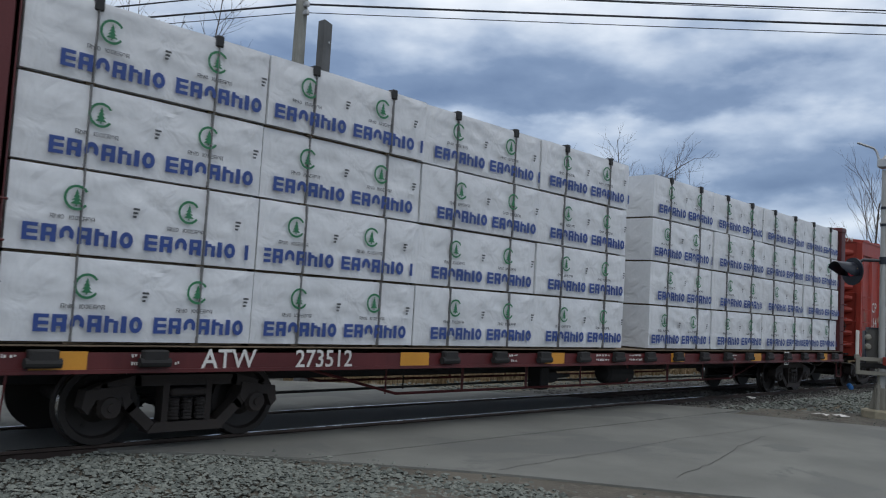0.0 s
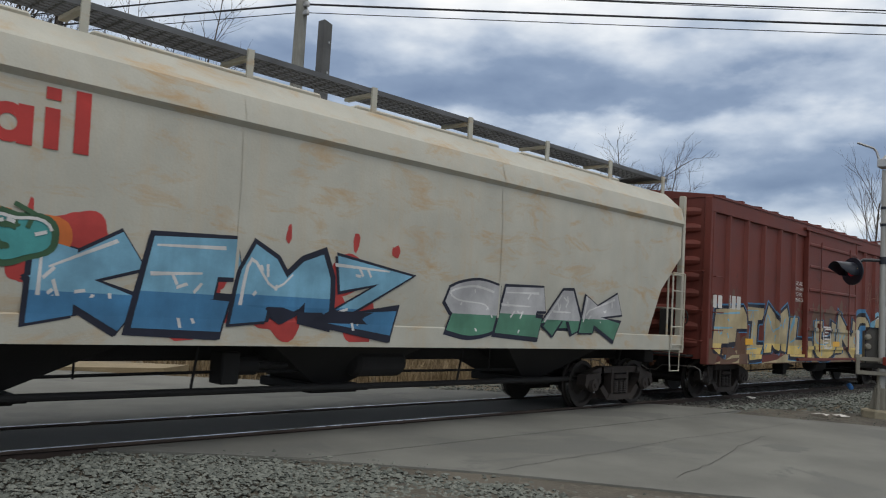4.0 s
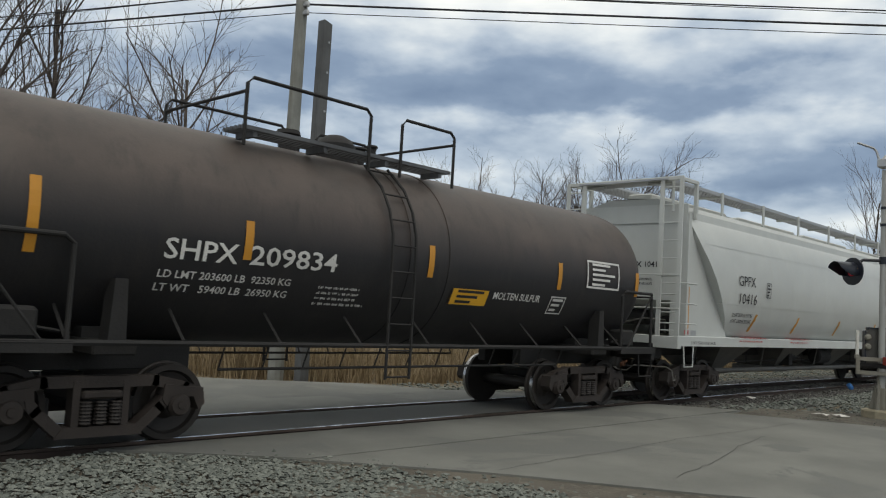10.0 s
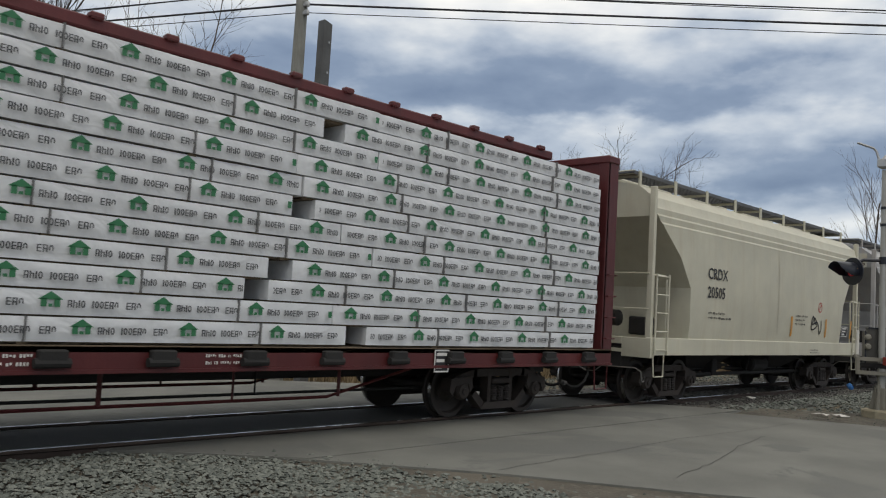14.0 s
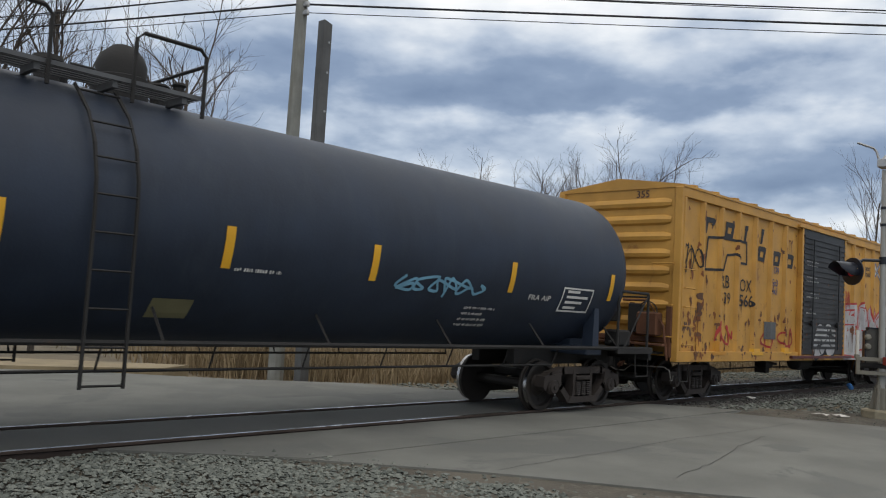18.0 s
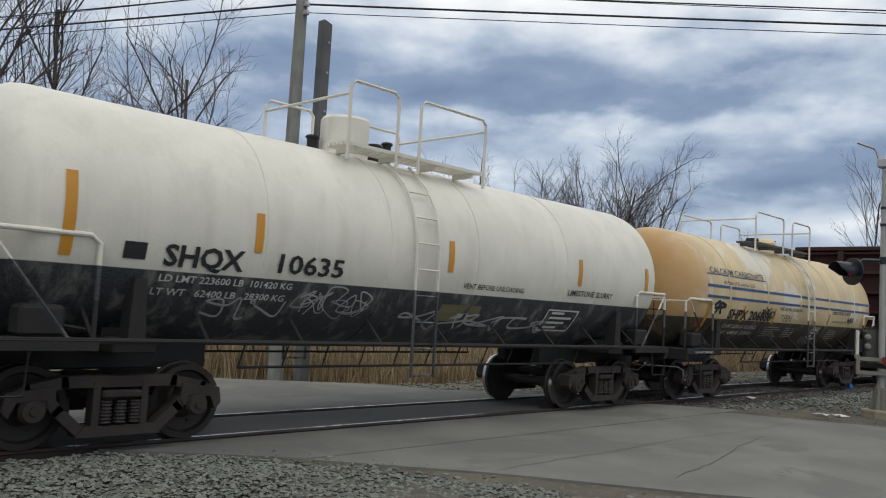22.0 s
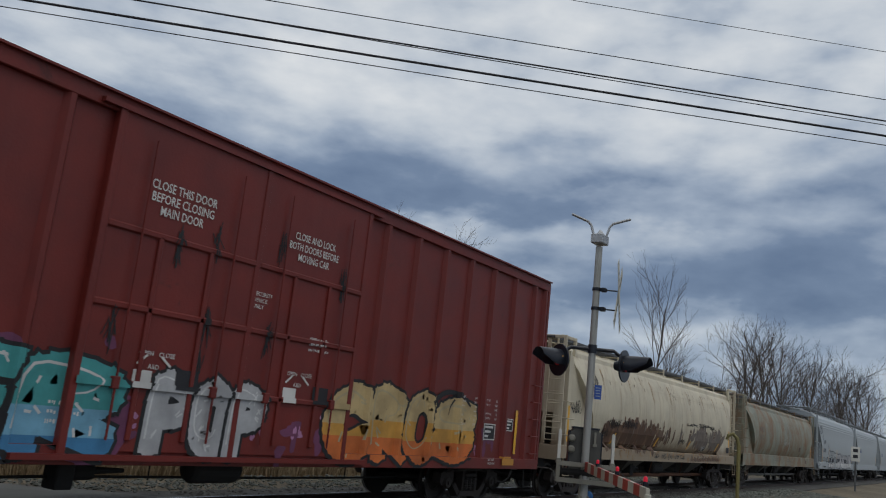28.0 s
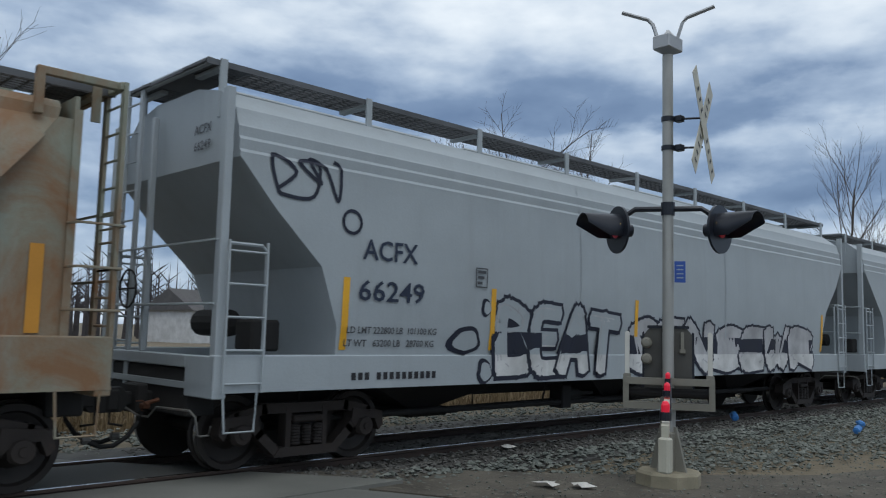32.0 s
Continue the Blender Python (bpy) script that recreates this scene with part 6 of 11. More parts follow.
def flat_mesh(tris, y, mat):
    g = Geo()
    for t in tris:
        g.add([(x, y, z) for x, z in t], [tuple(range(len(t)))])
    me = bpy.data.meshes.new("logo")
    me.from_pydata(g.v, [], g.f)
    me.materials.append(M[mat])
    return me


def disc_ring(cx, cz, r0, r1, a0, a1, n=18):
    pts = [(a0 + (a1 - a0) * i / n) for i in range(n + 1)]
    tris = []
    for u, v in zip(pts, pts[1:]):
        q = [(cx + r0 * math.cos(u), cz + r0 * math.sin(u)), (cx + r1 * math.cos(u), cz + r1 * math.sin(u)), (cx + r1 * math.cos(v), cz + r1 * math.sin(v)), (cx + r0 * math.cos(v), cz + r0 * math.sin(v))]
        tris += [[q[0], q[1], q[2]], [q[0], q[2], q[3]]]
    return tris


def fir(cx, z, h, w):
    tris = []
    for k in range(4):
        u, v = z + h * (0.12 + k * 0.2), z + h * (0.42 + k * 0.2)
        ww = w * (1 - k * 0.22)
        tris.append([(cx - ww / 2, u), (cx + ww / 2, u), (cx, min(v, z + h))])
    return tris + rect_tris(cx - w * 0.06, cx + w * 0.06, z, z + h * 0.15)


def block_word(x, z, n, size, ratio=0.72, seed=0, thin=0.5):
    """A row of plain rings, combs, arches and bars of the size of letters, standing for a printed brand."""
    tris, st, cx = [], size * thin * 0.44, x
    for i in range(n):
        w = size * ratio
        h_ = size * (0.74 if thin < 0.3 and i else 1.0)
        kind = "orcbaohr"[(i * 5 + seed) % 8]
        m, k = (cx + w / 2, z + h_ / 2), 14
        if kind in "oa":
            a0, a1 = (0, 6.2832) if kind == "o" else (-.6, 3.75)
            for j in range(k):
                u, v = a0 + (a1 - a0) * j / k, a0 + (a1 - a0) * (j + 1) / k
                q = [(m[0] + (w / 2 - e) * math.cos(t), m[1] + (h_ / 2 - e) * math.sin(t)) for t in (u, v) for e in (0, st)]
                tris += [[q[0], q[2], q[3]], [q[0], q[3], q[1]]]
        elif kind == "b":
            w = st * 1.25
            tris += rect_tris(cx, cx + w, z, z + h_)
        elif kind == "h":
            tris += rect_tris(cx, cx + st, z, z + h_) + rect_tris(cx + w - st, cx + w, z, z + h_ * .72) + rect_tris(cx + st, cx + w - st, z + h_ * .60, z + h_ * .60 + st * .8)
        else:
            tris += rect_tris(cx, cx + st, z, z + h_)
            for q in (0, .5, 1) if kind == "c" else (.42, 1):
                zz = z + (h_ - st * .8) * q
                tris += rect_tris(cx + st, cx + w, zz, zz + st * .8)
            if kind == "r":
                tris += rect_tris(cx + w - st, cx + w, z + h_ * .5, z + h_ - st * .8) + rect_tris(cx + w - st * 1.2, cx + w, z, z + h_ * .36)
        cx += w + size * ratio * .20
    return tris


def bundle(l, d, hgt, seed, mat, design, label, group, top=False):
    """One wrapped bundle with its printed panels and straps, at the world's origin."""
    ob = tagged(new("lumber_pack", wrapped_box(l, d, hgt, seed, mat)), label, "lumber bundle", group)
    rnd = random.Random(seed + 50)
    y = -d / 2 - 0.032
    pr = {}

    def put(key, tris):
        pr.setdefault(key, []).extend(tris)
    if design == "ring":
        x = -l / 2 + rnd.uniform(0.0, 0.35)
        while x < l / 2:
            def clip(tr):
                return [t for t in tr if all(-l / 2 + 0.03 < p[0] < l / 2 - 0.03 for p in t)]
            put("logo blue", clip(block_word(x, 0.095, 7, 0.170, 0.84, 2, .62)))
            put("logo green", clip(disc_ring(x + 0.48, 0.55, 0.102, 0.128, 0.6, 5.7) + fir(x + 0.48, 0.465, 0.17, 0.12)))
            put("logo grey", clip(block_word(x + .24, .325, 4, .045, .75, 1, .4) + block_word(x + .42, .325, 7, .045, .75, 3, .4)))
            put("logo grey", clip([t for k in range(3) for t in rect_tris(x + 1.06, x + 1.10 + 0.015 * k, 0.42 + 0.04 * k, 0.442 + 0.04 * k)]))
            x += 1.21
    elif design == "house":
        x = -l / 2 + rnd.uniform(-0.6, 0.25)
        while x < l / 2:
            def clip(tr):
                return [t for t in tr if all(-l / 2 + 0.03 < p[0] < l / 2 - 0.03 for p in t)]
            zb_ = hgt * 0.33
            put("logo green", clip(rect_tris(x, x + 0.055, zb_, zb_ + .08) + rect_tris(x + 0.125, x + 0.18, zb_, zb_ + .08) + [[(x - .03, zb_ + .07), (x + .21, zb_ + .07), (x + .09, zb_ + .15)]] + rect_tris(x + .07, x + .11, zb_, zb_ + .03)))
            put("logo grey", clip(block_word(x + 0.25, zb_, 4, 0.072, 0.60, 1, .42) + block_word(x + 0.49, zb_, 6, 0.072, 0.58, 3, .42) + block_word(x + 0.84, zb_, 3, 0.072, 0.64, 2, .42)))
            x += 1.15
    elif design == "bricks":
        x = -l / 2 + rnd.uniform(-0.1, 0.2)
        while x < l / 2:
            def clip(tr):
                return [t for t in tr if all(-l / 2 + 0.03 < p[0] < l / 2 - 0.03 for p in t)]
            put("logo brown", clip([t for i in range(3) for j in range(5) for t in rect_tris(x + i * .12, x + i * .12 + .105, .42 + j * .065, .42 + j * .065 + .052)]))
            put("logo grey", clip(block_word(x + .41, .45, 6, .24, .52, 5, .26)))
            put("logo grey", clip([t for k in range(5) for t in rect_tris(x + .75 + k * .07, x + .795 + k * .07, .40, .425)] + [[(x + .2, .17), (x + .34, .17), (x + .30, .22)]] + rect_tris(x + .2, x + .55, .13, .15)))
            x += 1.30
    elif design == "firs":
        x = -l / 2 + rnd.uniform(-0.1, 0.2)
        while x < l / 2:
            def clip(tr):
                return [t for t in tr if all(-l / 2 + 0.03 < p[0] < l / 2 - 0.03 for p in t)]
            r2 = random.Random(7)
            put("logo dark green", clip([t for i in range(6) for t in fir(x + .06 + i * .15, .37 + r2.uniform(-.02, .02), r2.uniform(.30, .42), .15)]))
            put("logo mid blue", clip(block_word(x + .12, .215, 9, .125, .62, 4, .62) + block_word(x + .26, .09, 10, .075, .66, 1, .62) + rect_tris(x + .1, x + .95, .345, .355) + rect_tris(x + .1, x + .95, .185, .195) + fir(x + .02, .16, .2, .16)))
            x += 1.16
    for k, (mt, tris) in enumerate(pr.items()):
        o = new("printed_panel", flat_mesh(tris, y - 0.002 * k, mt))
        tagged(o, kind="stuff").parent = ob
    n = max(2, int(round(l / (2.7 if design == "house" else 1.3))))
    for k in range(n):
        st = Geo()
        x = -l / 2 + l * (k + 0.5) / n
        st.box(x - 0.006, x + 0.006, -d / 2 - 0.036, -d / 2 + 0.01, 0.0, hgt + 0.012)
        st.box(x - 0.008, x + 0.008, -d / 2 - 0.036, d / 2, hgt + 0.004, hgt + 0.012)
        part("strap", st, "strap grey", ob)
        if top:
            part("corner_protector", Geo().box(x - 0.045, x + 0.045, -d / 2 - 0.045, -d / 2 + 0.10, hgt - 0.10, hgt + 0.03, 0.01), "black strap", ob)
    dn = Geo()
    for k in range(n):
        x = -l / 2 + l * (k + 0.5) / n
        dn.box(x - 0.05, x + 0.05, -d / 2 + 0.03, d / 2 - 0.03, -0.028, 0.004)
    dn.box(-l / 2 + 0.04, l / 2 - 0.04, -d / 2 + 0.10, d / 2 - 0.1, -0.026, 0.002)
    part("dunnage", dn, "wood dunnage", ob)
    return ob

# ---- the train, car by car ----


def spread(a, b, n):
    return [a + (b - a) * (i + 0.5) / n for i in range(n)]


def stack(cols, tiers, z0, hgt, design, mat, label, group, depth=2.9, y=0.0, seed=1, jitter=0.03):
    """Bundles side by side and tier on tier; one is made for every size and print, the rest are copies."""
    rnd, made = random.Random(seed), {}
    for k in range(tiers):
        for i, (a, b) in enumerate(cols):
            l = round(b - a - 0.02, 2)
            key = (l, k % 2, design[k] if isinstance(design, (list, tuple)) else design, k == tiers - 1)
            lab = label[k] if isinstance(label, (list, tuple)) else label
            m = mat[k] if isinstance(mat, (list, tuple)) else mat
            if key not in made:
                ob = made[key] = bundle(l, depth, hgt - 0.032, seed * 31 + len(made), m, key[2], lab, group, key[3])
            else:
                ob = copy_thing(made[key], pose(0, 0, 0))
            LOADS.append((ob, (a + b) / 2, y + rnd.uniform(-jitter, jitter), z0 + k * hgt + 0.028))


def build_flats():
    car, side, mid = flatcar("bulkhead_flatcar", 2.26, 25.22, "dark maroon bulkhead flatcar loaded with white-wrapped lumber", "maroon paint", ztop=4.55, clear=((4.7, 8.3),))
    P = lambda x: x - mid
    words(car, side, "ATW", P(4.75), .97, .30); words(car, side, "273512", P(6.0), .97, .30)
    for x in (2.95, 7.75, 11.0, 15.2, 19.0, 23.4):
        decal(car, side, "reflector", rect_tris(P(x), P(x + .55), .88, 1.06), "orange reflector", .006)
    for i, x in enumerate((1.95, 3.65, 9.4, 12.2, 13.3, 17.4)):
        small_print(car, side, P(x + .3), 1.0, 2, .6, .045, seed=i)
    framed_label(car, side, P(20.9), .78, .3, .32, plate="black lettering")
    rear = [(14.4, 17.0), (17.0, 19.62), (19.62, 22.24), (22.24, 24.84)]
    front = [(2.63, 5.38), (5.38, 8.01), (8.01, 10.73), (10.73, 13.45)]
    stack(front + rear, 4, 1.125, .862, "ring", "white wrap", "white plastic-wrapped lumber bundle printed in blue and green", "lumber on the maroon flatcar", seed=3)

    car, side, mid = flatcar("centre_beam_flatcar", 147.3, 170.4, "maroon centre-beam flatcar loaded with long wrapped beams", "maroon paint", ztop=4.52, beam=True, bulk="maroon paint", clear=((154.8, 157.7),))
    Q = lambda x: x - mid
    end_words(car, "SOO 600461", -11.55, -.7, 4.05, .16, fit=.9)
    words(car, side, "SOO", Q(155.05), .98, .26); words(car, side, "600461", Q(156.2), .98, .26)
    for i, x in enumerate((148.2, 150.6, 152.3, 157.9, 160.0, 162.2)):
        small_print(car, side, Q(x), 1.0, 2, .7, .045, seed=i + 9)
    framed_label(car, side, Q(165.8), .78, .3, .32, plate="black lettering")
    rnd = random.Random(12)
    made = {}
    for k in range(12):
        x = 147.72 + rnd.uniform(0, .12)
        while x < 169.6:
            l = rnd.choice((5.2, 5.5, 5.5, 5.0)) if x > 156 else rnd.choice((9.9, 10.6, 11.2))
            if 169.86 - x - l < 1.6:
                l = round(169.86 - x, 1)
            if l > 1.2:
                key = (l, rnd.randrange(2))
                if key not in made:
                    ob = made[key] = bundle(l, 1.28, .238, 400 + len(made), "white wrap", "house", "long white-wrapped beam bundle printed in green", "beams on the centre-beam flatcar")
                else:
                    ob = copy_thing(made[key], pose(0, 0, 0))
                LOADS.append((ob, x + l / 2, -.85 + rnd.uniform(-.02, .02), 1.15 + k * .2585))
            gap = rnd.choice((.015, .015, .02, .35)) if x > 157 else .012
            x += l + gap

    car, side, mid = flatcar("bulkhead_flatcar", 279.38, 303.0, "grimy dark red bulkhead flatcar loaded with printed wrapped lumber", "grimy maroon paint", ztop=4.44, inset=2.7, deck=(.68, .97), clear=((281.6, 285.4),))
    Q = lambda x: x - mid
    words(car, side, "CNIS", Q(281.9), .80, .26, "spray silver"); words(car, side, "623 114", Q(283.55), .80, .26, "spray silver")
    for x in (285.5, 289.4, 293.2, 297.6):
        decal(car, side, "reflector", rect_tris(Q(x), Q(x + .5), .74, .90), "amber reflector", .006)
    for i, x in enumerate((287.3, 290.6, 294.6)):
        small_print(car, side, Q(x), .86, 2, .7, .05, seed=i + 29)
    cols = [(279.76, 282.2), (282.22, 284.62), (284.62, 287.12), (287.12, 289.7), (290.4, 292.9), (292.9, 295.35), (295.35, 297.8), (297.8, 300.2), (300.2, 302.5)]
    stack(cols, 4, .975, .868, ["bricks", "bricks", "firs", "firs"], ["grey wrap", "grey wrap", "white wrap", "white wrap"],
          ["grey-white wrapped lumber bundle printed with small brown squares", "grey-white wrapped lumber bundle printed with small brown squares",
           "white wrapped lumber bundle printed with dark green firs", "white wrapped lumber bundle printed with dark green firs"], "lumber on the dark red flatcar", seed=8)


def build_boxcars():
    # bright red
    car, side, mid = boxcar("boxcar", 26.62, 42.35, "bright red boxcar with graffiti along its lower side", .87, 4.42, "bright red paint",
                            [27.55, 28.41, 29.33, 30.19, 31.14, 31.98, 37.3, 38.2, 39.1, 40.0, 40.9], [(33.0, 36.3)], inset=1.75, peak="gable", roof_rise=.27, chord=.40, door_bars=(.87, .77, .635, .52, .43, .30, .17))
    P = lambda x: x - mid
    words(car, side, "CP", P(27.72), 2.47, .42, fit=.48); words(car, side, "214", P(27.63), 2.01, .42, fit=.60); words(car, side, "674", P(28.47), 2.02, .42, fit=.58, off=.026)
    words(car, side, "CLOSE AND LOCK DOOR", P(34.6), 3.42, .15, align="CENTER"); words(car, side, "BEFORE MOVING CAR", P(34.6), 3.24, .15, align="CENTER")
    words(car, side, "LD LMT   203100 LB    92100 KG", P(27.8), 1.65, .16); words(car, side, "LT WT     64900 LB    29400 KG", P(27.8), 1.45, .16)
    framed_label(car, side, P(29.42), 2.38, .26, .34)
    small_print(car, side, P(41.0), 1.7, 5, .7, .05, seed=3); small_print(car, side, P(31.9), 3.1, 2, .5, .04, seed=4); small_print(car, side, P(38.7), 1.6, 3, .9, .05, seed=5)
    framed_label(car, side, P(40.0), 1.25, .26, .3, plate="black lettering")
    jagged(car, side, P(28.3), P(36.05), .86, 1.42, "spray blue", 22, .0035)
    piece(car, side, "CRAHNOR", [P(x) for x in (28.45, 29.85, 30.75, 31.9, 33.1, 34.1, 35.0, 35.98)], .9, 2.14, "spray green", "spray tan", "spray black", "oxide chalk", seed=21, split=.56, thick=.36, edge=.05, rim="spray sea", base="spray blue", base_at=.30)
    for i in range(7):
        tag(car, side, P(29.85 + i * .82), .90, .55, .2, "spray white", 70 + i, .026, 11, .027)
    tag(car, side, P(36.42), 1.2, .68, .55, "spray white", 5, .03, 22); tag(car, side, P(36.55), 1.55, .45, .5, "spray white", 8, .03, 9); tag(car, side, P(26.85), 1.75, .42, .75, "oxide chalk", 6, .016, 22); tag(car, side, P(27.5), 1.1, .6, .7, "oxide chalk", 9, .012, 20); tag(car, side, P(37.0), .90, 1.5, .16, "spray brown", 7, .03, 22)
    decal(car, side, "reflector", rect_tris(P(26.85), P(27.33), 1.12, 1.40), "orange reflector", .02)
    for x in (30.1, 32.0):
        decal(car, side, "reflector", rect_tris(P(x), P(x + .55), 1.30, 1.42), "amber reflector", .024)

    end_words(car, "CP214674", -7.90, -.85, 4.50, .17, fit=.85)

    # oxide red, big cream graffiti
    car, side, mid = boxcar("boxcar", 61.1, 76.64, "oxide red boxcar with large cream and blue graffiti", .82, 4.44, "oxide red paint",
                            [62.0, 62.95, 63.9, 64.85, 65.8, 71.3, 72.25, 73.15, 74.05, 74.95, 75.8], [(66.55, 70.3)], inset=1.85, peak="gable", roof_rise=.24, chord=.32, door_bars=(.86, .70, .53, .385, .245, .11))
    P = lambda x: x - mid
    bars(car, side, P(61.35), 2.2, [.2, .2, -.1, .2, .2, .2], .3, .06); small_print(car, side, P(68.8), 1.75, 3, .8, .05, seed=13)
    framed_label(car, side, P(67.7), 1.2, .55, .6)
    jagged(car, side, P(61.3), P(70.4), .84, 1.12, "spray cream", 30, .0035, .9, .3)
    piece(car, side, "FIMLUN", [P(x) for x in (61.4, 63.0, 64.0, 65.6, 67.05, 68.7, 70.4)], .84, 2.22, "spray cream", "spray pale yellow", "spray navy", "spray brown", shine="spray sky", seed=31, thick=.33, edge=.06, rim="spray blue", split=.3)
    ro = random.Random(34)
    for k, (w_, h_, m_) in enumerate(((2.0, 1.66, "spray blue"), (1.78, 1.46, "spray black"), (1.66, 1.36, "spray cream"), (.86, 1.0, "spray black"), (.74, .90, "spray blue"))):
        ring = [(px, max(.84, pz)) for px, pz in blob(ro, P(71.22), 1.55 - .02 * k, w_, h_, .025, 2.3)]
        decal(car, side, "graffiti_letter", poly_tris(ring), m_, .006 + .0018 * k)
    tag(car, side, P(71.0), 1.3, .4, .5, "spray silver", 35, .04, 7)
    words(car, side, "SECURE", P(66.18), 2.86, .13, align="CENTER"); words(car, side, "BOTH HASP", P(66.18), 2.72, .13, align="CENTER"); words(car, side, "BEFORE", P(66.18), 2.58, .13, align="CENTER"); words(car, side, "MOVING CAR", P(66.18), 2.44, .13, align="CENTER")
    mural(car, side, P(72.3), P(73.35), .92, 2.2, 1, "spray cream", "spray brown", "spray black", "spray sky", seed=33, rough=.06, split=.3)
    jagged(car, side, P(73.3), P(75.8), .86, 1.85, "spray blue", 37, .0035, .6, .3)
    piece(car, side, "UNHI", [P(x) for x in (73.3, 74.0, 74.7, 75.3, 75.85)], .9, 1.8, "spray teal", "spray brown", "spray blue", None, shine="spray sky", seed=32, thick=.32, edge=.04)
    tag(car, side, P(71.55), 2.3, 1.0, .95, "oxide chalk", 17, .014, 14); tag(car, side, P(72.5), 2.3, 1.0, .95, "oxide chalk", 27, .014, 22); tag(car, side, P(73.6), 2.2, 1.2, .7, "oxide chalk", 18, .014, 14); tag(car, side, P(75.6), 1.65, .7, .4, "spray white", 19, .03)
    for x in (62.9, 68.4, 71.5, 74.2):
        decal(car, side, "reflector", rect_tris(P(x), P(x + .55), 1.26, 1.40), "amber reflector", .024)
    decal(car, side, "reflector", rect_tris(P(75.95), P(76.4), 1.14, 1.40), "orange reflector", .024)

    # tall brown red with rails
    car, side, mid = boxcar("boxcar", 78.32, 94.2, "tall brown-red boxcar with navy and white graffiti", .80, 5.13, "brown red paint",
                            [79.2, 80.0, 80.81, 81.75, 82.7, 83.5, 88.94, 89.82, 90.68, 91.67, 92.75], [(84.13, 86.6), (86.7, 88.02)], rails=(1.95, 3.2, 4.25), inset=1.8, peak="flat", roof_rise=.08, end_ribs=8, end_band="white wrap", rod_spray="spray plum")
    P = lambda x: x - mid
    words(car, side, "UC", P(79.28), 2.68, .40); words(car, side, "RY", P(80.2), 2.68, .40)
    words(car, side, "30", P(79.25), 2.22, .40); words(car, side, "01", P(80.2), 2.22, .40); words(car, side, "13", P(81.15), 2.22, .40, off=.026)
    for i, s in enumerate(("CLOSE AND LOCK", "DOOR BEFORE", "MOVING CAR")):
        words(car, side, s, P(87.2), 4.24 - i * .15, .16, align="CENTER", fit=(.92, .82, .72)[i])
    words(car, side, "EMPTY LOAD", P(81.55), 1.28, .13, off=.026); words(car, side, "213300", P(80.9), 1.80, .16, off=.026); words(car, side, "72700", P(80.95), 1.62, .16, off=.026)
    words(car, side, "RELEASE ROD", P(83.0), .92, .11, off=.026)
    framed_label(car, side, P(82.0), 2.05, .3, .32)
    dimension_table(car, side, P(91.78), P(92.34), 2.38, (("EXH", "17-0"), ("EXW", "10-8"), ("EW", "9-7"), ("IL", "50-6"), ("IW", "9-6"), ("IH", "13-1"), ("CU FT", "6276")), .085, off=.024)
    dimension_table(car, side, P(92.68), P(93.24), 2.38, (("EXH W", "8-2"), ("EXW H", "6-0"), ("EW H", "16-9"), ("EMPTY CG", "5-0"), ("FLOOR H", "3-8")), .085, off=.024)
    words(car, side, "LIFT AND", P(92.9), .98, .085, off=.026); words(car, side, "JACK HERE", P(92.9), .87, .085, off=.026)
    small_print(car, side, P(84.4), 3.4, 3, .4, .05, seed=9)
    jagged(car, side, P(78.5), P(84.55), .80, 2.4, "spray navy", 40, .0045, .9, .5)
    piece(car, side, "PATIO", [P(x) for x in (78.5, 79.75, 80.9, 82.3, 83.1, 84.55)], .80, 2.52, "spray navy", "spray navy", "spray grey", None, shine="spray grey", seed=41, thick=.40, edge=.055, rim="spray navy", off=.0055)
    # black and plum letters, edged in white, on a flaming blue ground
    jagged(car, side, P(86.5), P(94.15), .80, 1.95, "spray royal", 43, .0035, .5, .3)
    for x, top in ((87.0, 2.2), (87.7, 2.3), (88.38, 2.26), (89.04, 2.38), (89.54, 2.42), (90.23, 2.35), (90.87, 2.46), (91.9, 2.26), (92.66, 2.2)):
        decal(car, side, "spray_ground", [[(P(x) - .2, 1.7), (P(x) + .22, 1.7), (P(x) + .10, top - .22)], [(P(x) - .2, 1.7), (P(x) + .10, top - .22), (P(x) - .08, top - .26)], [(P(x) - .08, top - .26), (P(x) + .10, top - .22), (P(x), top)]], "spray royal", .0042)
    blocks = (((86.6, .82), (88.2, .82), (88.28, 1.66), (88.05, 2.16), (86.75, 2.12)), ((88.45, .82), (89.78, .82), (89.72, 2.15), (88.57, 2.12), (88.4, 1.8)),
              ((89.72, .82), (90.95, .82), (90.93, 1.83), (90.84, 2.08), (90.5, 2.15), (90.17, 2.03), (90.03, 2.22), (89.84, 1.9)), ((90.86, .82), (92.2, .82), (92.0, 1.78), (91.78, 1.87), (91.61, 2.15), (91.04, 2.1), (90.93, 1.8)),
              ((92.1, .82), (93.3, .82), (93.5, 1.3), (93.48, 1.92), (93.37, 2.23), (92.63, 2.09), (92.0, 1.9)), ((93.3, 1.0), (93.9, 1.12), (94.02, 1.53), (93.86, 1.86), (93.5, 1.84)))
    for i, ring in enumerate(blocks):
        ring = [(P(x), z) for x, z in ring]
        o = decal(car, side, "graffiti_letter", poly_tris(ring), "spray navy", .0056 + .0006 * i)
        upper = _cut(ring, 1, 1.72 + .04 * (i % 2), False)
        if len(upper) > 2:
            decal(car, side, "letter_shade", poly_tris(upper), "spray plum", .0062 + .0006 * i).parent = o
    L_ = lambda *q: [(P(x), z) for x, z in q]
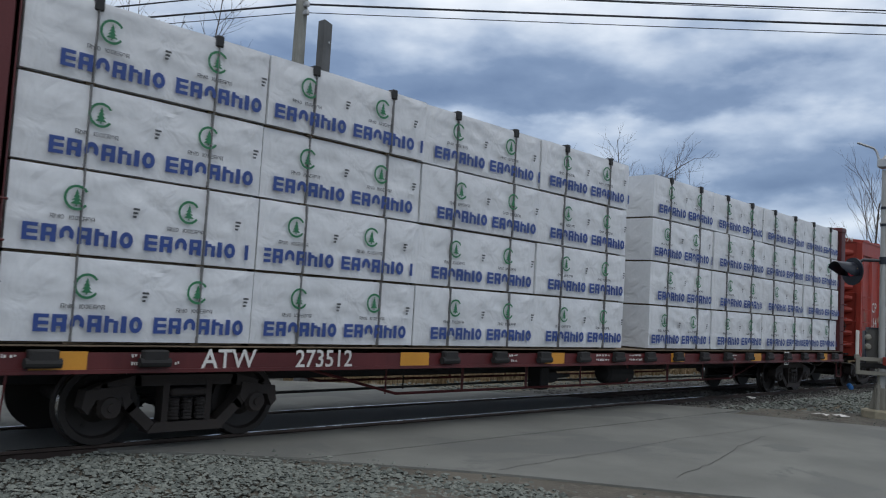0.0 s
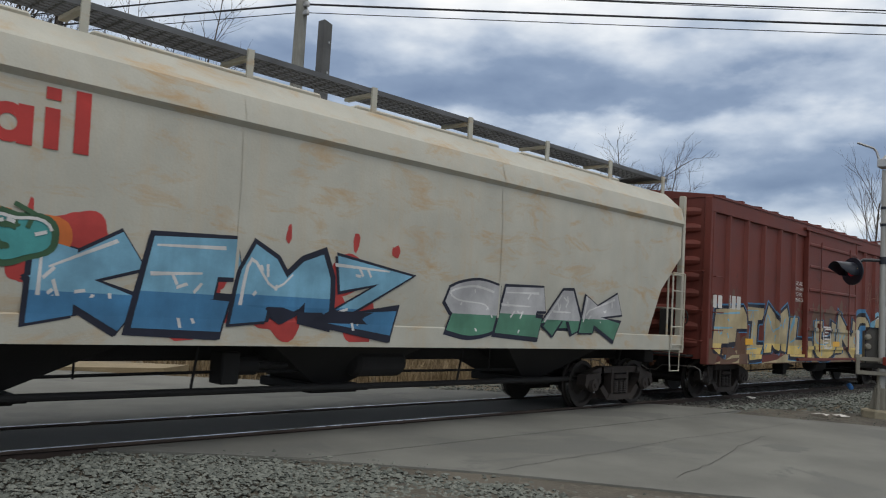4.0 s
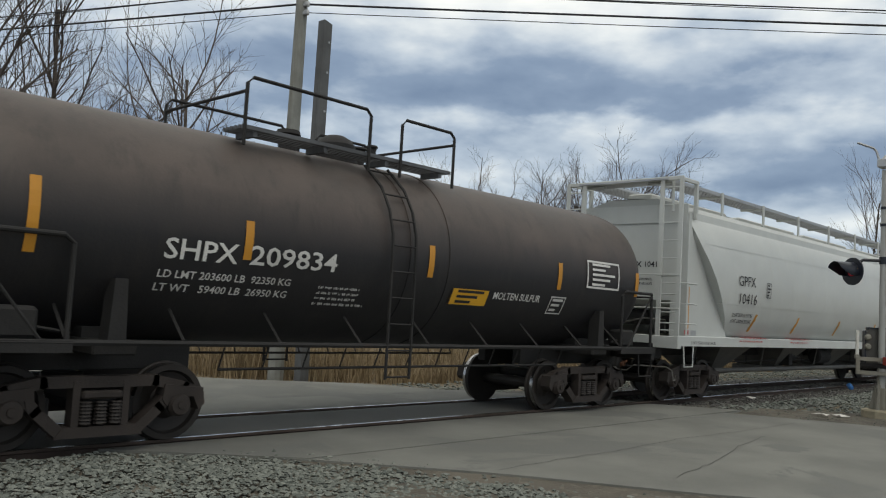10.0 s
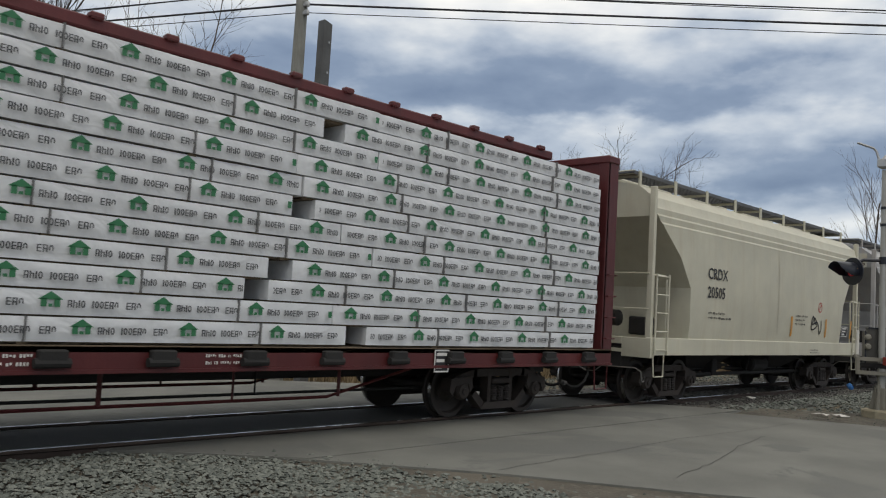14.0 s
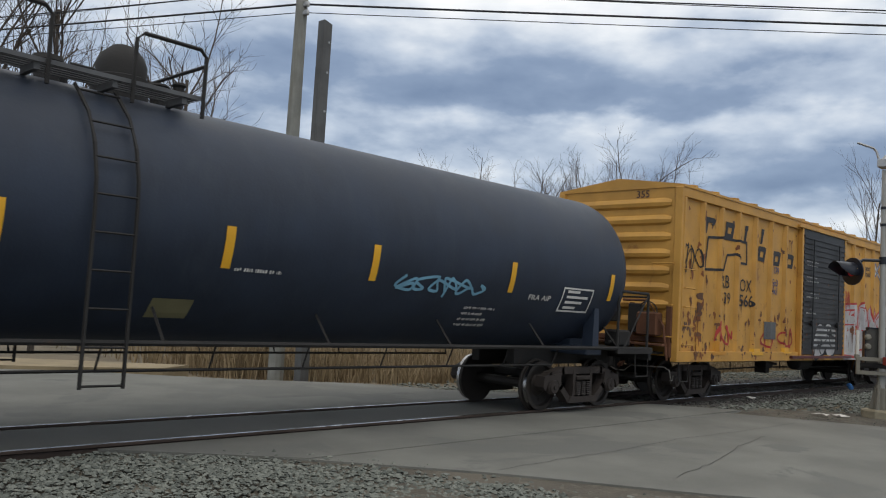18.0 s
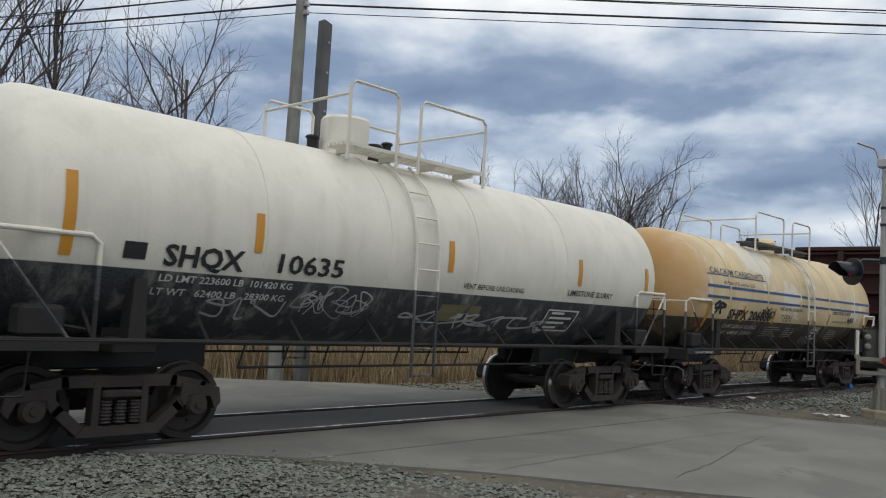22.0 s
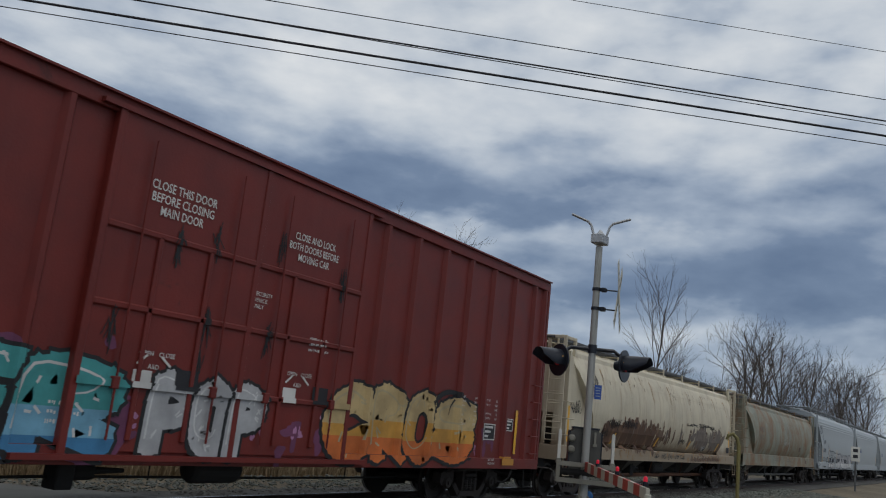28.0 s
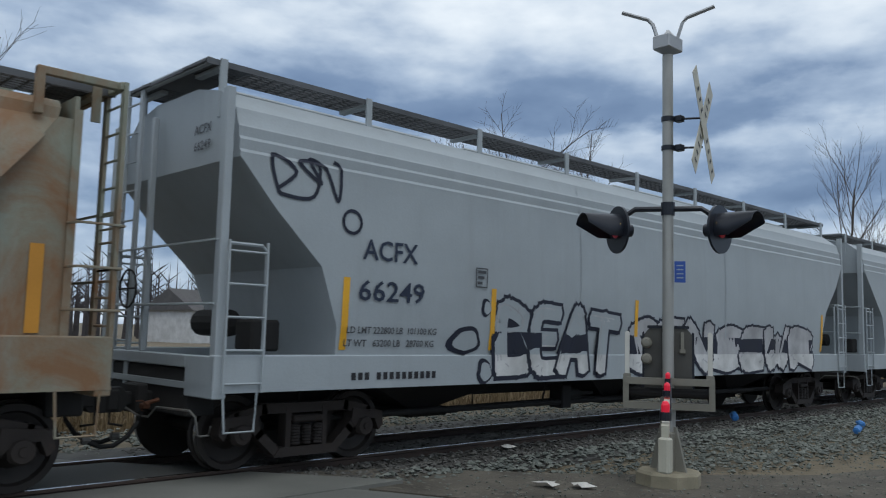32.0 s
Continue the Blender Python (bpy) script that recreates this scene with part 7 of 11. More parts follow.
    freehand(car, side, [(L_((88.37, 1.81), (88.57, 2.13), (89.1, 2.16), (89.7, 2.16), (89.71, 1.90)), .035, .03), (L_((88.42, 2.0), (88.53, 1.7), (88.63, 1.46), (88.58, 1.14)), .17, .03), (L_((89.27, 1.65), (89.69, 1.65), (89.68, 1.50)), .02, .04), (L_((89.25, 1.25), (89.7, 1.23)), .03, .05),
                         (L_((88.05, 1.64), (88.29, 1.71), (88.5, 1.54)), .03, .05), (L_((89.81, 1.9), (90.03, 2.24), (90.17, 2.04), (90.5, 2.16), (90.84, 2.09), (90.93, 1.83)), .03, .05), (L_((89.72, 1.86), (90.0, 1.62), (89.86, 1.2)), .10, .02), (L_((90.02, 1.62), (89.97, 1.32)), .14, .05),
                         (L_((90.45, 1.64), (90.46, 1.43)), .10, .09), (L_((90.42, 1.15), (90.48, .92)), .10, .08), (L_((90.93, 1.83), (91.03, 2.12), (91.61, 2.17), (91.78, 1.87), (92.0, 1.78)), .04, .035), (L_((90.93, 1.83), (90.92, 1.16)), .045, .03), (L_((90.89, 1.06), (91.04, 1.18), (91.45, 1.11)), .03, .03),
                         (L_((91.38, 1.62), (91.36, 1.34)), .02, .10), (L_((92.02, 1.84), (92.02, 1.55), (92.13, 1.20)), .18, .04), (L_((91.43, 1.33), (91.71, 1.44), (92.1, 1.24)), .025, .03), (L_((91.99, 1.91), (92.63, 2.11), (93.38, 2.26), (93.45, 2.1)), .035, .03),
                         (L_((92.64, 2.02), (92.7, 1.72), (92.84, 1.6), (92.72, 1.46)), .07, .05), (L_((92.12, 1.4), (92.47, 1.28), (92.75, 1.17), (93.0, 1.22)), .03, .07), (L_((93.45, 2.1), (93.38, 1.7), (93.5, 1.29)), .03, .035), (L_((93.5, 1.85), (93.86, 1.87), (94.02, 1.53), (93.92, 1.12)), .03, .035),
                         (L_((86.78, 2.16), (87.0, 1.8), (87.08, 1.2)), .26, .10), (L_((86.8, 2.18), (87.36, 1.9), (87.47, 2.2), (88.04, 2.24), (88.13, 1.2)), .03, .035), (L_((86.35, 1.22), (86.62, 1.1), (86.5, .85)), .10, .05), (L_((88.2, .9), (89.9, .885), (91.6, .9)), .03, .025), (L_((93.3, .9), (93.25, 1.12)), .1, .04)], "spray white", .0135)
    freehand(car, side, [(L_((90.05, 1.37), (90.14, 1.35)), .09, .08), (L_((90.02, 1.27), (90.18, 1.25)), .12, .10), (L_((93.55, 1.95), (93.63, 2.0)), .11, .1), (L_((93.7, 1.98), (93.76, 1.98)), .1, .09)], "spray teal", .0145)
    A = []
    rnd = random.Random(5)
    for x, z, r in ((80.3, 2.25, .3), (80.55, 2.1, .25), (83.1, 2.2, .28), (82.6, 2.1, .2), (84.4, 1.4, .4), (84.6, 1.0, .5), (85.4, 1.0, .5), (78.55, 1.1, .35)):
        for k in range(4):
            A += poly_tris(blob(rnd, P(x) + rnd.uniform(-.5, .5) * r, z + rnd.uniform(-.5, .7) * r, r * rnd.uniform(.4, 1.1), r * rnd.uniform(.4, 1.2), .2, 2))
    decal(car, side, "spray_cloud", A, "spray orange", .003)
    end_words(car, "UCRY 300113", -7.94 - .09, -.72, 4.95, .20, "black lettering", fit=1.15)
    framed_label(car, side, P(93.35), 1.0, .5, .22, mat="amber reflector", plate="orange reflector")

    # yellow with black louvred door
    car, side, mid = boxcar("boxcar", 218.87, 234.73, "rust-stained yellow boxcar with a black louvred door", .88, 4.47, "yellow paint",
                            [219.84, 220.7, 221.58, 222.49, 223.4, 224.28, 229.38, 230.3, 231.21, 232.08, 232.98, 233.87], [(225.2, 228.4)], door_paint="black door paint", louvre=True, inset=1.7, peak="gable", roof_rise=.26)
    P = lambda x: x - mid
    for k, (ch_w, x, z) in enumerate(((.46, 219.92, 3.80), (.42, 220.88, 3.80), (.22, 221.88, 3.82), (.2, 222.79, 3.84), (.42, 222.64, 3.42), (.42, 223.53, 3.38), (.46, 224.33, 3.38))):
        z0 = z - .17
        lean = .10
        tr = rect_tris(P(x), P(x) + .12, z0, z0 + .34, lean) + rect_tris(P(x) + .05, P(x) + ch_w, z0 + .24, z0 + .36, .03)
        if ch_w > .3:
            tr += rect_tris(P(x) + ch_w - .12, P(x) + ch_w, z0 + (.0 if k else .2), z0 + .34, lean) + (rect_tris(P(x) + .05, P(x) + ch_w - .05, z0, z0 + .1) if k else [])
        decal(car, side, "logo_shape", tr, "black lettering", .012)
    path = [(220.0, 2.85), (220.12, 3.55), (220.7, 3.60), (222.05, 3.62), (222.08, 3.12), (221.75, 3.12), (221.5, 3.30), (221.05, 3.24), (220.9, 2.90), (220.0, 2.85)]
    decal(car, side, "logo_shape", stroke([(P(x), z) for x, z in path], .055), "black lettering", .012)
    words(car, side, "RB", P(220.72), 2.63, .42, "black lettering", fat=.0); words(car, side, "OX", P(221.72), 2.60, .42, "black lettering", fat=.0)
    words(car, side, "39", P(220.92), 2.27, .36, "black lettering", fat=.0); words(car, side, "566", P(221.70), 2.25, .38, "black lettering", fit=.74)
    words(car, side, "179", P(223.6), 3.08, .24, "navy lettering"); words(car, side, "45x3", P(223.42), 2.78, .24, "navy lettering"); words(car, side, "44x1", P(223.42), 2.58, .24, "navy lettering")
    words(car, side, "next", P(230.5), 3.67, .24, "black lettering", fit=.48); words(car, side, "load", P(230.51), 3.49, .24, "black lettering", fit=.46)
    words(car, side, "any", P(232.35), 3.63, .24, "black lettering", fit=.40); words(car, side, "road", P(232.28), 3.47, .24, "black lettering", fit=.52)
    # crossed rails in blue and white
    decal(car, side, "logo_shape", stroke([(P(231.40), 3.46), (P(231.62), 3.62)], .09) + stroke([(P(231.66), 3.68), (P(231.90), 3.86)], .09), "white lettering", .012)
    decal(car, side, "logo_shape", stroke([(P(231.40), 3.80), (P(231.62), 3.66)], .09) + stroke([(P(231.68), 3.60), (P(231.90), 3.46)], .09), "white lettering", .0125)
    for q in ([(231.36, 3.44), (231.54, 3.50), (231.70, 3.70), (231.92, 3.90)], [(231.40, 3.90), (231.58, 3.80), (231.66, 3.62), (231.92, 3.40)]):
        decal(car, side, "logo_shape", stroke([(P(x), z) for x, z in q], .05), "logo mid blue", .015)
    rs = random.Random(78)
    for mt, n_, off_ in (("spray rust", 150, .0045), ("spray brown", 110, .0055)):
        A = []
        for _ in range(n_):
            # most of it low down, beside the posts and at the leading end
            x = rs.choice((rs.choice((219.84, 220.7, 221.58, 222.49, 223.4, 224.28, 230.3, 231.21, 232.08, 232.98)) + rs.gauss(0, .09), rs.gauss(219.6, .4), rs.uniform(229.6, 234.5), rs.uniform(219.0, 225.0)))
            x, z = min(234.6, max(219.0, x)), rs.choice((rs.uniform(.95, 1.5), rs.uniform(1.1, 2.3), rs.uniform(1.1, 2.3), rs.uniform(1.2, 4.2)))
            k = rs.random() ** 2
            A += poly_tris(blob(rs, P(x), z, .02 + .11 * k, .025 + .17 * k, .28, 2.0, 12))
        decal(car, side, "rust_patch", A, mt, off_)
    framed_label(car, side, P(232.22), 1.71, .48, .28, plate="black lettering"); framed_label(car, side, P(232.34), 1.36, .17, .19, plate="black lettering"); decal(car, side, "notice_plate", rect_tris(P(232.31), P(232.55), 2.02, 2.15), "logo green", .016)
    small_print(car, side, P(233.05), 1.82, 4, .5, .05, "brown lettering", 44); decal(car, side, "placard", rect_tris(P(233.9), P(234.38), 1.12, 1.43), "amber reflector", .016); words(car, side, "XCF 20A", P(233.95), 1.24, .12, "black lettering", fit=.38, off=.02)
    freehand(car, side, [([(P(233.06), 3.1), (P(233.1), 2.75)], .022, .02), ([(P(233.06), 2.92), (P(233.22), 2.98), (P(233.2), 3.06)], .02, .02), ([(P(233.2), 3.04), (P(233.2), 2.78)], .022, .02), ([(P(233.3), 2.98), (P(233.26), 2.82), (P(233.4), 2.8), (P(233.38), 2.98), (P(233.3), 2.98)], .02, .02), ([(P(233.56), 2.96), (P(233.44), 2.92), (P(233.54), 2.82), (P(233.44), 2.74)], .02, .02), ([(P(233.52), 3.0), (P(233.74), 2.9), (P(233.62), 2.9), (P(233.62), 2.66)], .02, .02), ([(P(233.1), 2.7), (P(233.1), 2.42), (P(233.26), 2.56), (P(233.06), 2.7)], .022, .022), ([(P(233.28), 2.66), (P(233.3), 2.46), (P(233.42), 2.5), (P(233.42), 2.7)], .02, .02), ([(P(233.5), 2.7), (P(233.48), 2.42), (P(233.66), 2.64), (P(233.5), 2.54), (P(233.7), 2.4)], .02, .02), ([(P(233.06), 2.36), (P(233.3), 2.28), (P(233.5), 2.3), (P(233.75), 2.5)], .02, .025), ([(P(233.2), 2.3), (P(233.36), 2.16), (P(233.46), 2.28)], .02, .02)], "spray black", .014)
    for i in range(4):
        small_print(car, side, P(225.5), 3.45 - i * .42, 2, 1.0, .05, seed=i + 40)
    decal(car, side, "patch", rect_tris(P(223.15), P(223.85), 1.4, 1.82), "faded patch", .014)
    for x, w, z0, z1, m_ in ((220.35, .62, 1.02, 1.32, "orange reflector"), (222.35, .62, 1.02, 1.17, "amber reflector"), (224.2, .5, 1.06, 1.2, "amber reflector"), (226.9, .5, .9, 1.02, "amber reflector"), (230.98, .48, .90, 1.0, "amber reflector"), (233.02, .48, .90, 1.08, "amber reflector")):
        decal(car, side, "reflector", rect_tris(P(x), P(x + w), z0, z1), m_, .014)
    jagged(car, side, P(228.55), P(233.0), .89, 1.2, "spray silver", 50, .0045, .5, .1)
    piece(car, side, "EPYS", [P(x) for x in (228.5, 229.98, 230.8, 231.5, 232.75)], .92, 2.56, "spray silver", "spray silver", "spray red", None, shine="spray red", seed=51, thick=.44, edge=.06, lean=.05, off=.006)
    tag(car, side, P(228.75), 2.2, .45, .75, "spray red", 55, .02, 24)
    # rusty gear on the leading end
    part("end_platform", Geo().box(-8.26, -7.96, -1.35, 1.2, 1.18, 1.23, .01), "rusty iron", car)
    part("end_rack", Geo().box(-8.06, -7.95, -1.42, .3, 1.25, 1.36, .01).box(-8.06, -7.95, -1.42, -1.30, .95, 2.0, .01).box(-8.06, -7.95, -.55, -.45, .95, 2.05, .01), "rusty iron", car)
    part("valve_box", Geo().box(-8.24, -7.98, -1.2, -.72, 1.38, 1.86, .03), "rusty iron", car)
    part("air_pipe", Geo().tube([(-8.1, -1.38, .9), (-8.15, -1.30, 1.6), (-8.1, -.9, 2.1), (-8.05, -.3, 2.1)], .028, 7), "rusty iron", car)
    mural(car, side, P(226.1), P(227.7), .98, 1.85, 2, "spray white", "spray silver", "spray black", None, seed=52)
    tag(car, side, P(219.05), 2.75, .75, .65, "spray black", 53, .03);
    for i, x in enumerate((220.5, 222.9, 224.0)):
        tag(car, side, P(x), 1.15, .9, .6, "spray red", 60 + i, .05, 9)
    rs = random.Random(77)
    A = []
    for _ in range(120):
        x, z = rs.uniform(219.2, 234.3), rs.choice((rs.uniform(1.0, 1.9), rs.uniform(1.1, 2.4), rs.uniform(1.2, 4.1)))
        A += poly_tris(blob(rs, P(x), z, rs.uniform(.02, .13), rs.uniform(.03, .22), .3, 2, 14))
        d_ = rs.uniform(.1, .5)
        A.append([(P(x) - .01, z), (P(x) + .01, z), (P(x), z - d_)])
    decal(car, side, "rust_patch", A[::2], "spray brown", .008); decal(car, side, "rust_patch", A[1::2], "spray rust", .009)
    end_words(car, "355", -7.93, -.6, 4.35, .22, "brown lettering")

    # gold with black plug doors
    car, side, mid = boxcar("boxcar", 304.2, 323.41, "tall golden-yellow boxcar with two black doors and graffiti", .78, 5.1, "gold paint",
                            spread(304.4, 311.1, 7) + spread(316.7, 323.2, 7), [(311.26, 313.9), (313.9, 316.46)], door_paint="black door paint", inset=2.2, peak="flat", roof_rise=.06)
    P = lambda x: x - mid
    for i, s in enumerate(("-IMPORTANT-", "CLOSE THIS DOOR", "BEFORE CLOSING", "MAIN DOOR")):
        words(car, side, s, P(312.57), 4.66 - i * .175, .18, align="CENTER", fit=(.7, 1.08, 1.02, .7)[i])
    for i, s in enumerate(("CLOSE AND LOCK", "BOTH DOORS", "BEFORE", "MOVING CAR")):
        words(car, side, s, P(315.05), 4.66 - i * .175, .18, align="CENTER", fit=(1.08, .8, .5, .8)[i])
    tr = rect_tris(P(318.7), P(319.38), 3.84, 3.97) + rect_tris(P(318.96), P(319.12), 3.46, 3.86) + rect_tris(P(319.42), P(320.1), 3.84, 3.97) + rect_tris(P(319.68), P(319.84), 3.46, 3.86)
    decal(car, side, "logo_shape", tr + stroke([(P(320.2), 3.48), (P(320.8), 3.95)], .14) + stroke([(P(320.2), 3.95), (P(320.8), 3.48)], .14), "maroon lettering", .012)
    words(car, side, "RAILCAR POOLING EXPERTS", P(317.55), 3.08, .36, "black lettering", fit=4.5)
    rnd = random.Random(9)
    for i in range(10):
        small_print(car, side, P(311.5 + rnd.uniform(0, 4.2)), rnd.uniform(1.2, 3.2), 2, .5, .045, seed=80 + i)
    for x in (312.95, 315.3):
        decal(car, side, "marking", disc_ring(P(x), 2.15, .06, .10, 0, 6.2832), "white lettering", .012)
        decal(car, side, "marking", rect_tris(P(x) - .05, P(x) + .06, 1.75, 1.95), "white lettering", .012)
    framed_label(car, side, P(313.2), 1.25, .5, .16); framed_label(car, side, P(314.3), 3.0, .35, .32); framed_label(car, side, P(315.6), 1.5, .35, .15)
    tag(car, side, P(312.1), 1.4, .45, .5, "spray lime", 91, .03, 16); tag(car, side, P(313.0), 2.75, .5, .4, "spray silver", 92, .02, 12); tag(car, side, P(314.7), 1.25, .6, .8, "spray teal", 93, .03, 16); tag(car, side, P(322.6), 2.6, .6, .9, "spray green", 94, .035, 14)
    mural(car, side, P(306.0), P(310.6), .84, 2.6, 4, "spray violet grey", "spray grey", "spray black", "spray lime", seed=95, rough=.1)
    # black ground, pale aqua edges, dark fills with dots and rings
    jagged(car, side, P(316.0), P(320.75), .80, 2.1, "spray black", 97, .0035, .6, .2)
    piece(car, side, "HUMTR", [P(x) for x in (316.1, 317.15, 318.2, 319.3, 319.95, 320.7)], .80, 2.16, "spray plum", "spray violet grey", "spray aqua", None, shine="spray aqua", seed=96, thick=.44, split=.42, edge=.05, rim="spray black", off=.005)
    rd = random.Random(98)
    for m_, n_ in (("spray aqua", 40), ("spray mauve", 24), ("spray black", 36)):
        A = []
        for _ in range(n_):
            cx, cz = P(rd.uniform(316.3, 320.6)), rd.choice((rd.uniform(.9, 1.4), rd.uniform(1.2, 1.95)))
            A += [t for k in range(rd.choice((2, 3, 4))) for t in poly_tris(blob(rd, cx + rd.uniform(-.1, .1), cz + rd.uniform(-.1, .1), .05, .055, .1, 2, 9))]
        decal(car, side, "spray_spot", A, m_, .0215, fine=.4)
    for cx, cz in ((317.0, 1.05), (318.75, 1.6), (319.75, 1.2), (320.35, 1.75)):
        for r_ in (.08, .14, .20, .26):
            decal(car, side, "graffiti_stroke", disc_ring(P(cx), cz, r_, r_ + .026, .4, 3.2), "spray aqua" if r_ != .14 else "spray pink", .0222, fine=.4)
    freehand(car, side, [([(P(318.3), 1.6), (P(318.5), 1.95), (P(318.78), 2.38)], .2, .02)], "spray black", .0195)
    freehand(car, side, [([(P(318.36), 1.75), (P(318.66), 2.16)], .03, .02)], "spray aqua", .0228)
    framed_label(car, side, P(320.55), 1.15, .42, .3, plate="black lettering"); tag(car, side, P(320.5), 1.5, .6, .5, "spray black", 98, .03, 12); small_print(car, side, P(321.7), 1.9, 10, .5, .05, "brown lettering", 99)
    for x in (311.9, 313.1, 314.75, 315.85):
        part("lock_rod", Geo().tube([(P(x), -1.555, .95), (P(x), -1.605, 1.05), (P(x), -1.605, 4.8), (P(x), -1.555, 4.9)], .02, 6), "walkway steel", car)
    for x in (310.9, 313.75, 316.35, 319.9):
        decal(car, side, "reflector", rect_tris(P(x), P(x) + .11, 1.2, 1.85), "amber reflector", .03)

    # tall dark red
    car, side, mid = boxcar("boxcar", 324.44, 343.96, "tall dark red boxcar with turquoise and orange graffiti", .76, 5.17, "dark red paint",
                            spread(324.6, 331.6, 7) + spread(336.9, 343.8, 7), [(331.75, 334.3), (334.3, 336.75)], inset=2.2, peak="flat", roof_rise=.06, end_ribs=8, end_band="white wrap")
    P = lambda x: x - mid
    end_words(car, "GACX 14360", -9.76 - .09, -.72, 4.99, .20, "black lettering", fit=1.1)
    words(car, side, "GA", P(325.36), 2.74, .42, fit=.52); words(car, side, "CX", P(326.28), 2.74, .42, fit=.52); words(car, side, "143", P(325.34), 2.27, .42, fit=.60); words(car, side, "60", P(326.25), 2.27, .42, fit=.42)
    words(car, side, "LD LMT", P(325.2), 1.72, .14); words(car, side, "LT WT", P(325.2), 1.55, .14)
    for i, s in enumerate(("CLOSE THIS DOOR", "BEFORE CLOSING", "MAIN DOOR")):
        words(car, side, s, P(332.85), 4.24 - i * .16, .17, align="CENTER", fit=(1.08, 1.02, .7)[i])
    for i, s in enumerate(("CLOSE AND LOCK", "BOTH DOORS BEFORE", "MOVING CAR")):
        words(car, side, s, P(335.45), 4.2 - i * .16, .16, align="CENTER", fit=(.95, 1.15, .72)[i])
    decal(car, side, "marking", disc_ring(P(327.4), 2.55, .15, .17, 0, 6.2832), "white lettering", .012)
    dimension_table(car, side, P(340.47), P(341.06), 2.18, (("EXH", "13-0"), ("EXW", "10-8"), ("EW", "9-7"), ("L", "60-9"), ("W", "9-6"), ("H", "13-1"), ("CU FT", "7577")), .064, off=.026)
    dimension_table(car, side, P(341.4), P(341.95), 2.17, (("EXH W", "8-2"), ("EXW H", "14-2"), ("H", "14-10"), ("EMPTY CG", "5-2"), ("FLOOR H", "3-8")), .066, off=.026)
    for i, t in enumerate(("SECURITY", "DEVICE", "ONLY")):
        words(car, side, t, P(334.3), 3.19 - i * .09, .085, fat=.004)
    small_print(car, side, P(335.6), 2.69, 3, .5, .05, seed=64); small_print(car, side, P(331.55), 1.42, 3, .4, .06, seed=63)
    words(car, side, "2878", P(326.33), 1.55, .12, off=.026); words(car, side, "782", P(326.38), 1.40, .12, off=.026)
    for x in (332.55, 335.2):
        words(car, side, "OPEN", P(x), 2.13, .085, fat=.004); words(car, side, "CLOSE", P(x + .3), 2.13, .085, fat=.004); words(car, side, "A&D", P(x + .16), 1.97, .085, fat=.004)
        decal(car, side, "notice_plate", rect_tris(P(x - .04), P(x + .24), 1.70, 1.92), "white lettering", .0165)
        decal(car, side, "marking", stroke([(P(x), 2.0), (P(x + .12), 2.1)], .03) + stroke([(P(x + .36), 2.1), (P(x + .5), 2.0)], .03), "white lettering", .0165)
        decal(car, side, "patch", rect_tris(P(x + .62), P(x + .98), 1.72, 1.98), "black lettering", .0165)
    words(car, side, "LIFT AND", P(341.6), .95, .06, off=.026); words(car, side, "JACK HERE", P(341.6), .87, .06, off=.026)
    framed_label(car, side, P(341.32), 1.35, .62, .34, plate="black lettering"); framed_label(car, side, P(342.38), 1.57, .36, .27, plate="black lettering")
    # soot rubbed off along the door bars, pale overspray
    rk = random.Random(71)
    for mat_, spots, wide in (("spray black", ((333.5, 3.7), (333.54, 2.54), (333.5, 2.0), (334.75, 3.88), (334.7, 2.5), (332.9, 3.5), (336.2, 3.6), (332.1, 2.3)), .16), ("spray pink", ((331.2, 1.4), (331.35, 1.55), (332.2, 1.4), (332.6, 1.27), (334.75, 1.27), (335.6, 1.25), (336.2, 1.5), (326.9, 1.2), (341.15, 1.15)), .12), ("spray mauve", ((331.3, 1.2), (332.3, 1.1), (335.3, 1.1), (336.0, 1.3), (341.5, 1.2), (326.6, 1.3)), .4)):
        for x, z in spots:
            decal(car, side, "spray_spot", [t for _ in range(5 if wide != .16 else 12) for t in (poly_tris(blob(rk, P(x) + rk.uniform(-1, 1) * wide, z + rk.uniform(-1, 1) * wide * .8, wide * rk.uniform(.25, .8), wide * rk.uniform(.3, 1.1), .2, 2, 14)) if wide != .16 else stroke([(P(x) + rk.gauss(0, .05), z + rk.uniform(-.25, .1)), (P(x) + rk.gauss(0, .03), z + rk.uniform(.1, .35))], .014))], mat_, .0032 if mat_ != "spray black" else .012, fine=.3)
    piece(car, side, "OFBER", [P(x) for x in (327.2, 328.25, 329.15, 330.25, 331.15, 332.4)], .78, 2.08, "spray teal", "spray sky", "spray black", "spray mauve", seed=65, thick=.36, split=.45, edge=.05, fat=True, base="spray blue", base_at=.2)
    L_ = lambda *q: [(P(x), z) for x, z in q]
    piece(car, side, "POP", [P(x) for x in (332.85, 333.55, 334.2, 334.8)], .80, 1.95, "spray silver", "spray silver", "spray black", None, seed=66, thick=.48, edge=.045, fat=True)
    piece(car, side, "CROS", [P(x) for x in (336.25, 337.55, 338.6, 339.55, 341.0)], .78, 2.22, "spray sand", "spray amber", "spray black", None, shine="spray cream", seed=67, thick=.41, split=.52, edge=.05, fat=True, base="spray orange", base_at=.33)
    freehand(car, side, [(L_((339.38, 1.96), (339.84, 2.21), (340.45, 2.19), (340.82, 2.0)), .13, .05), (L_((340.19, 2.09), (340.05, 1.95), (340.0, 1.78)), .05, .02)], "spray black", .0215)
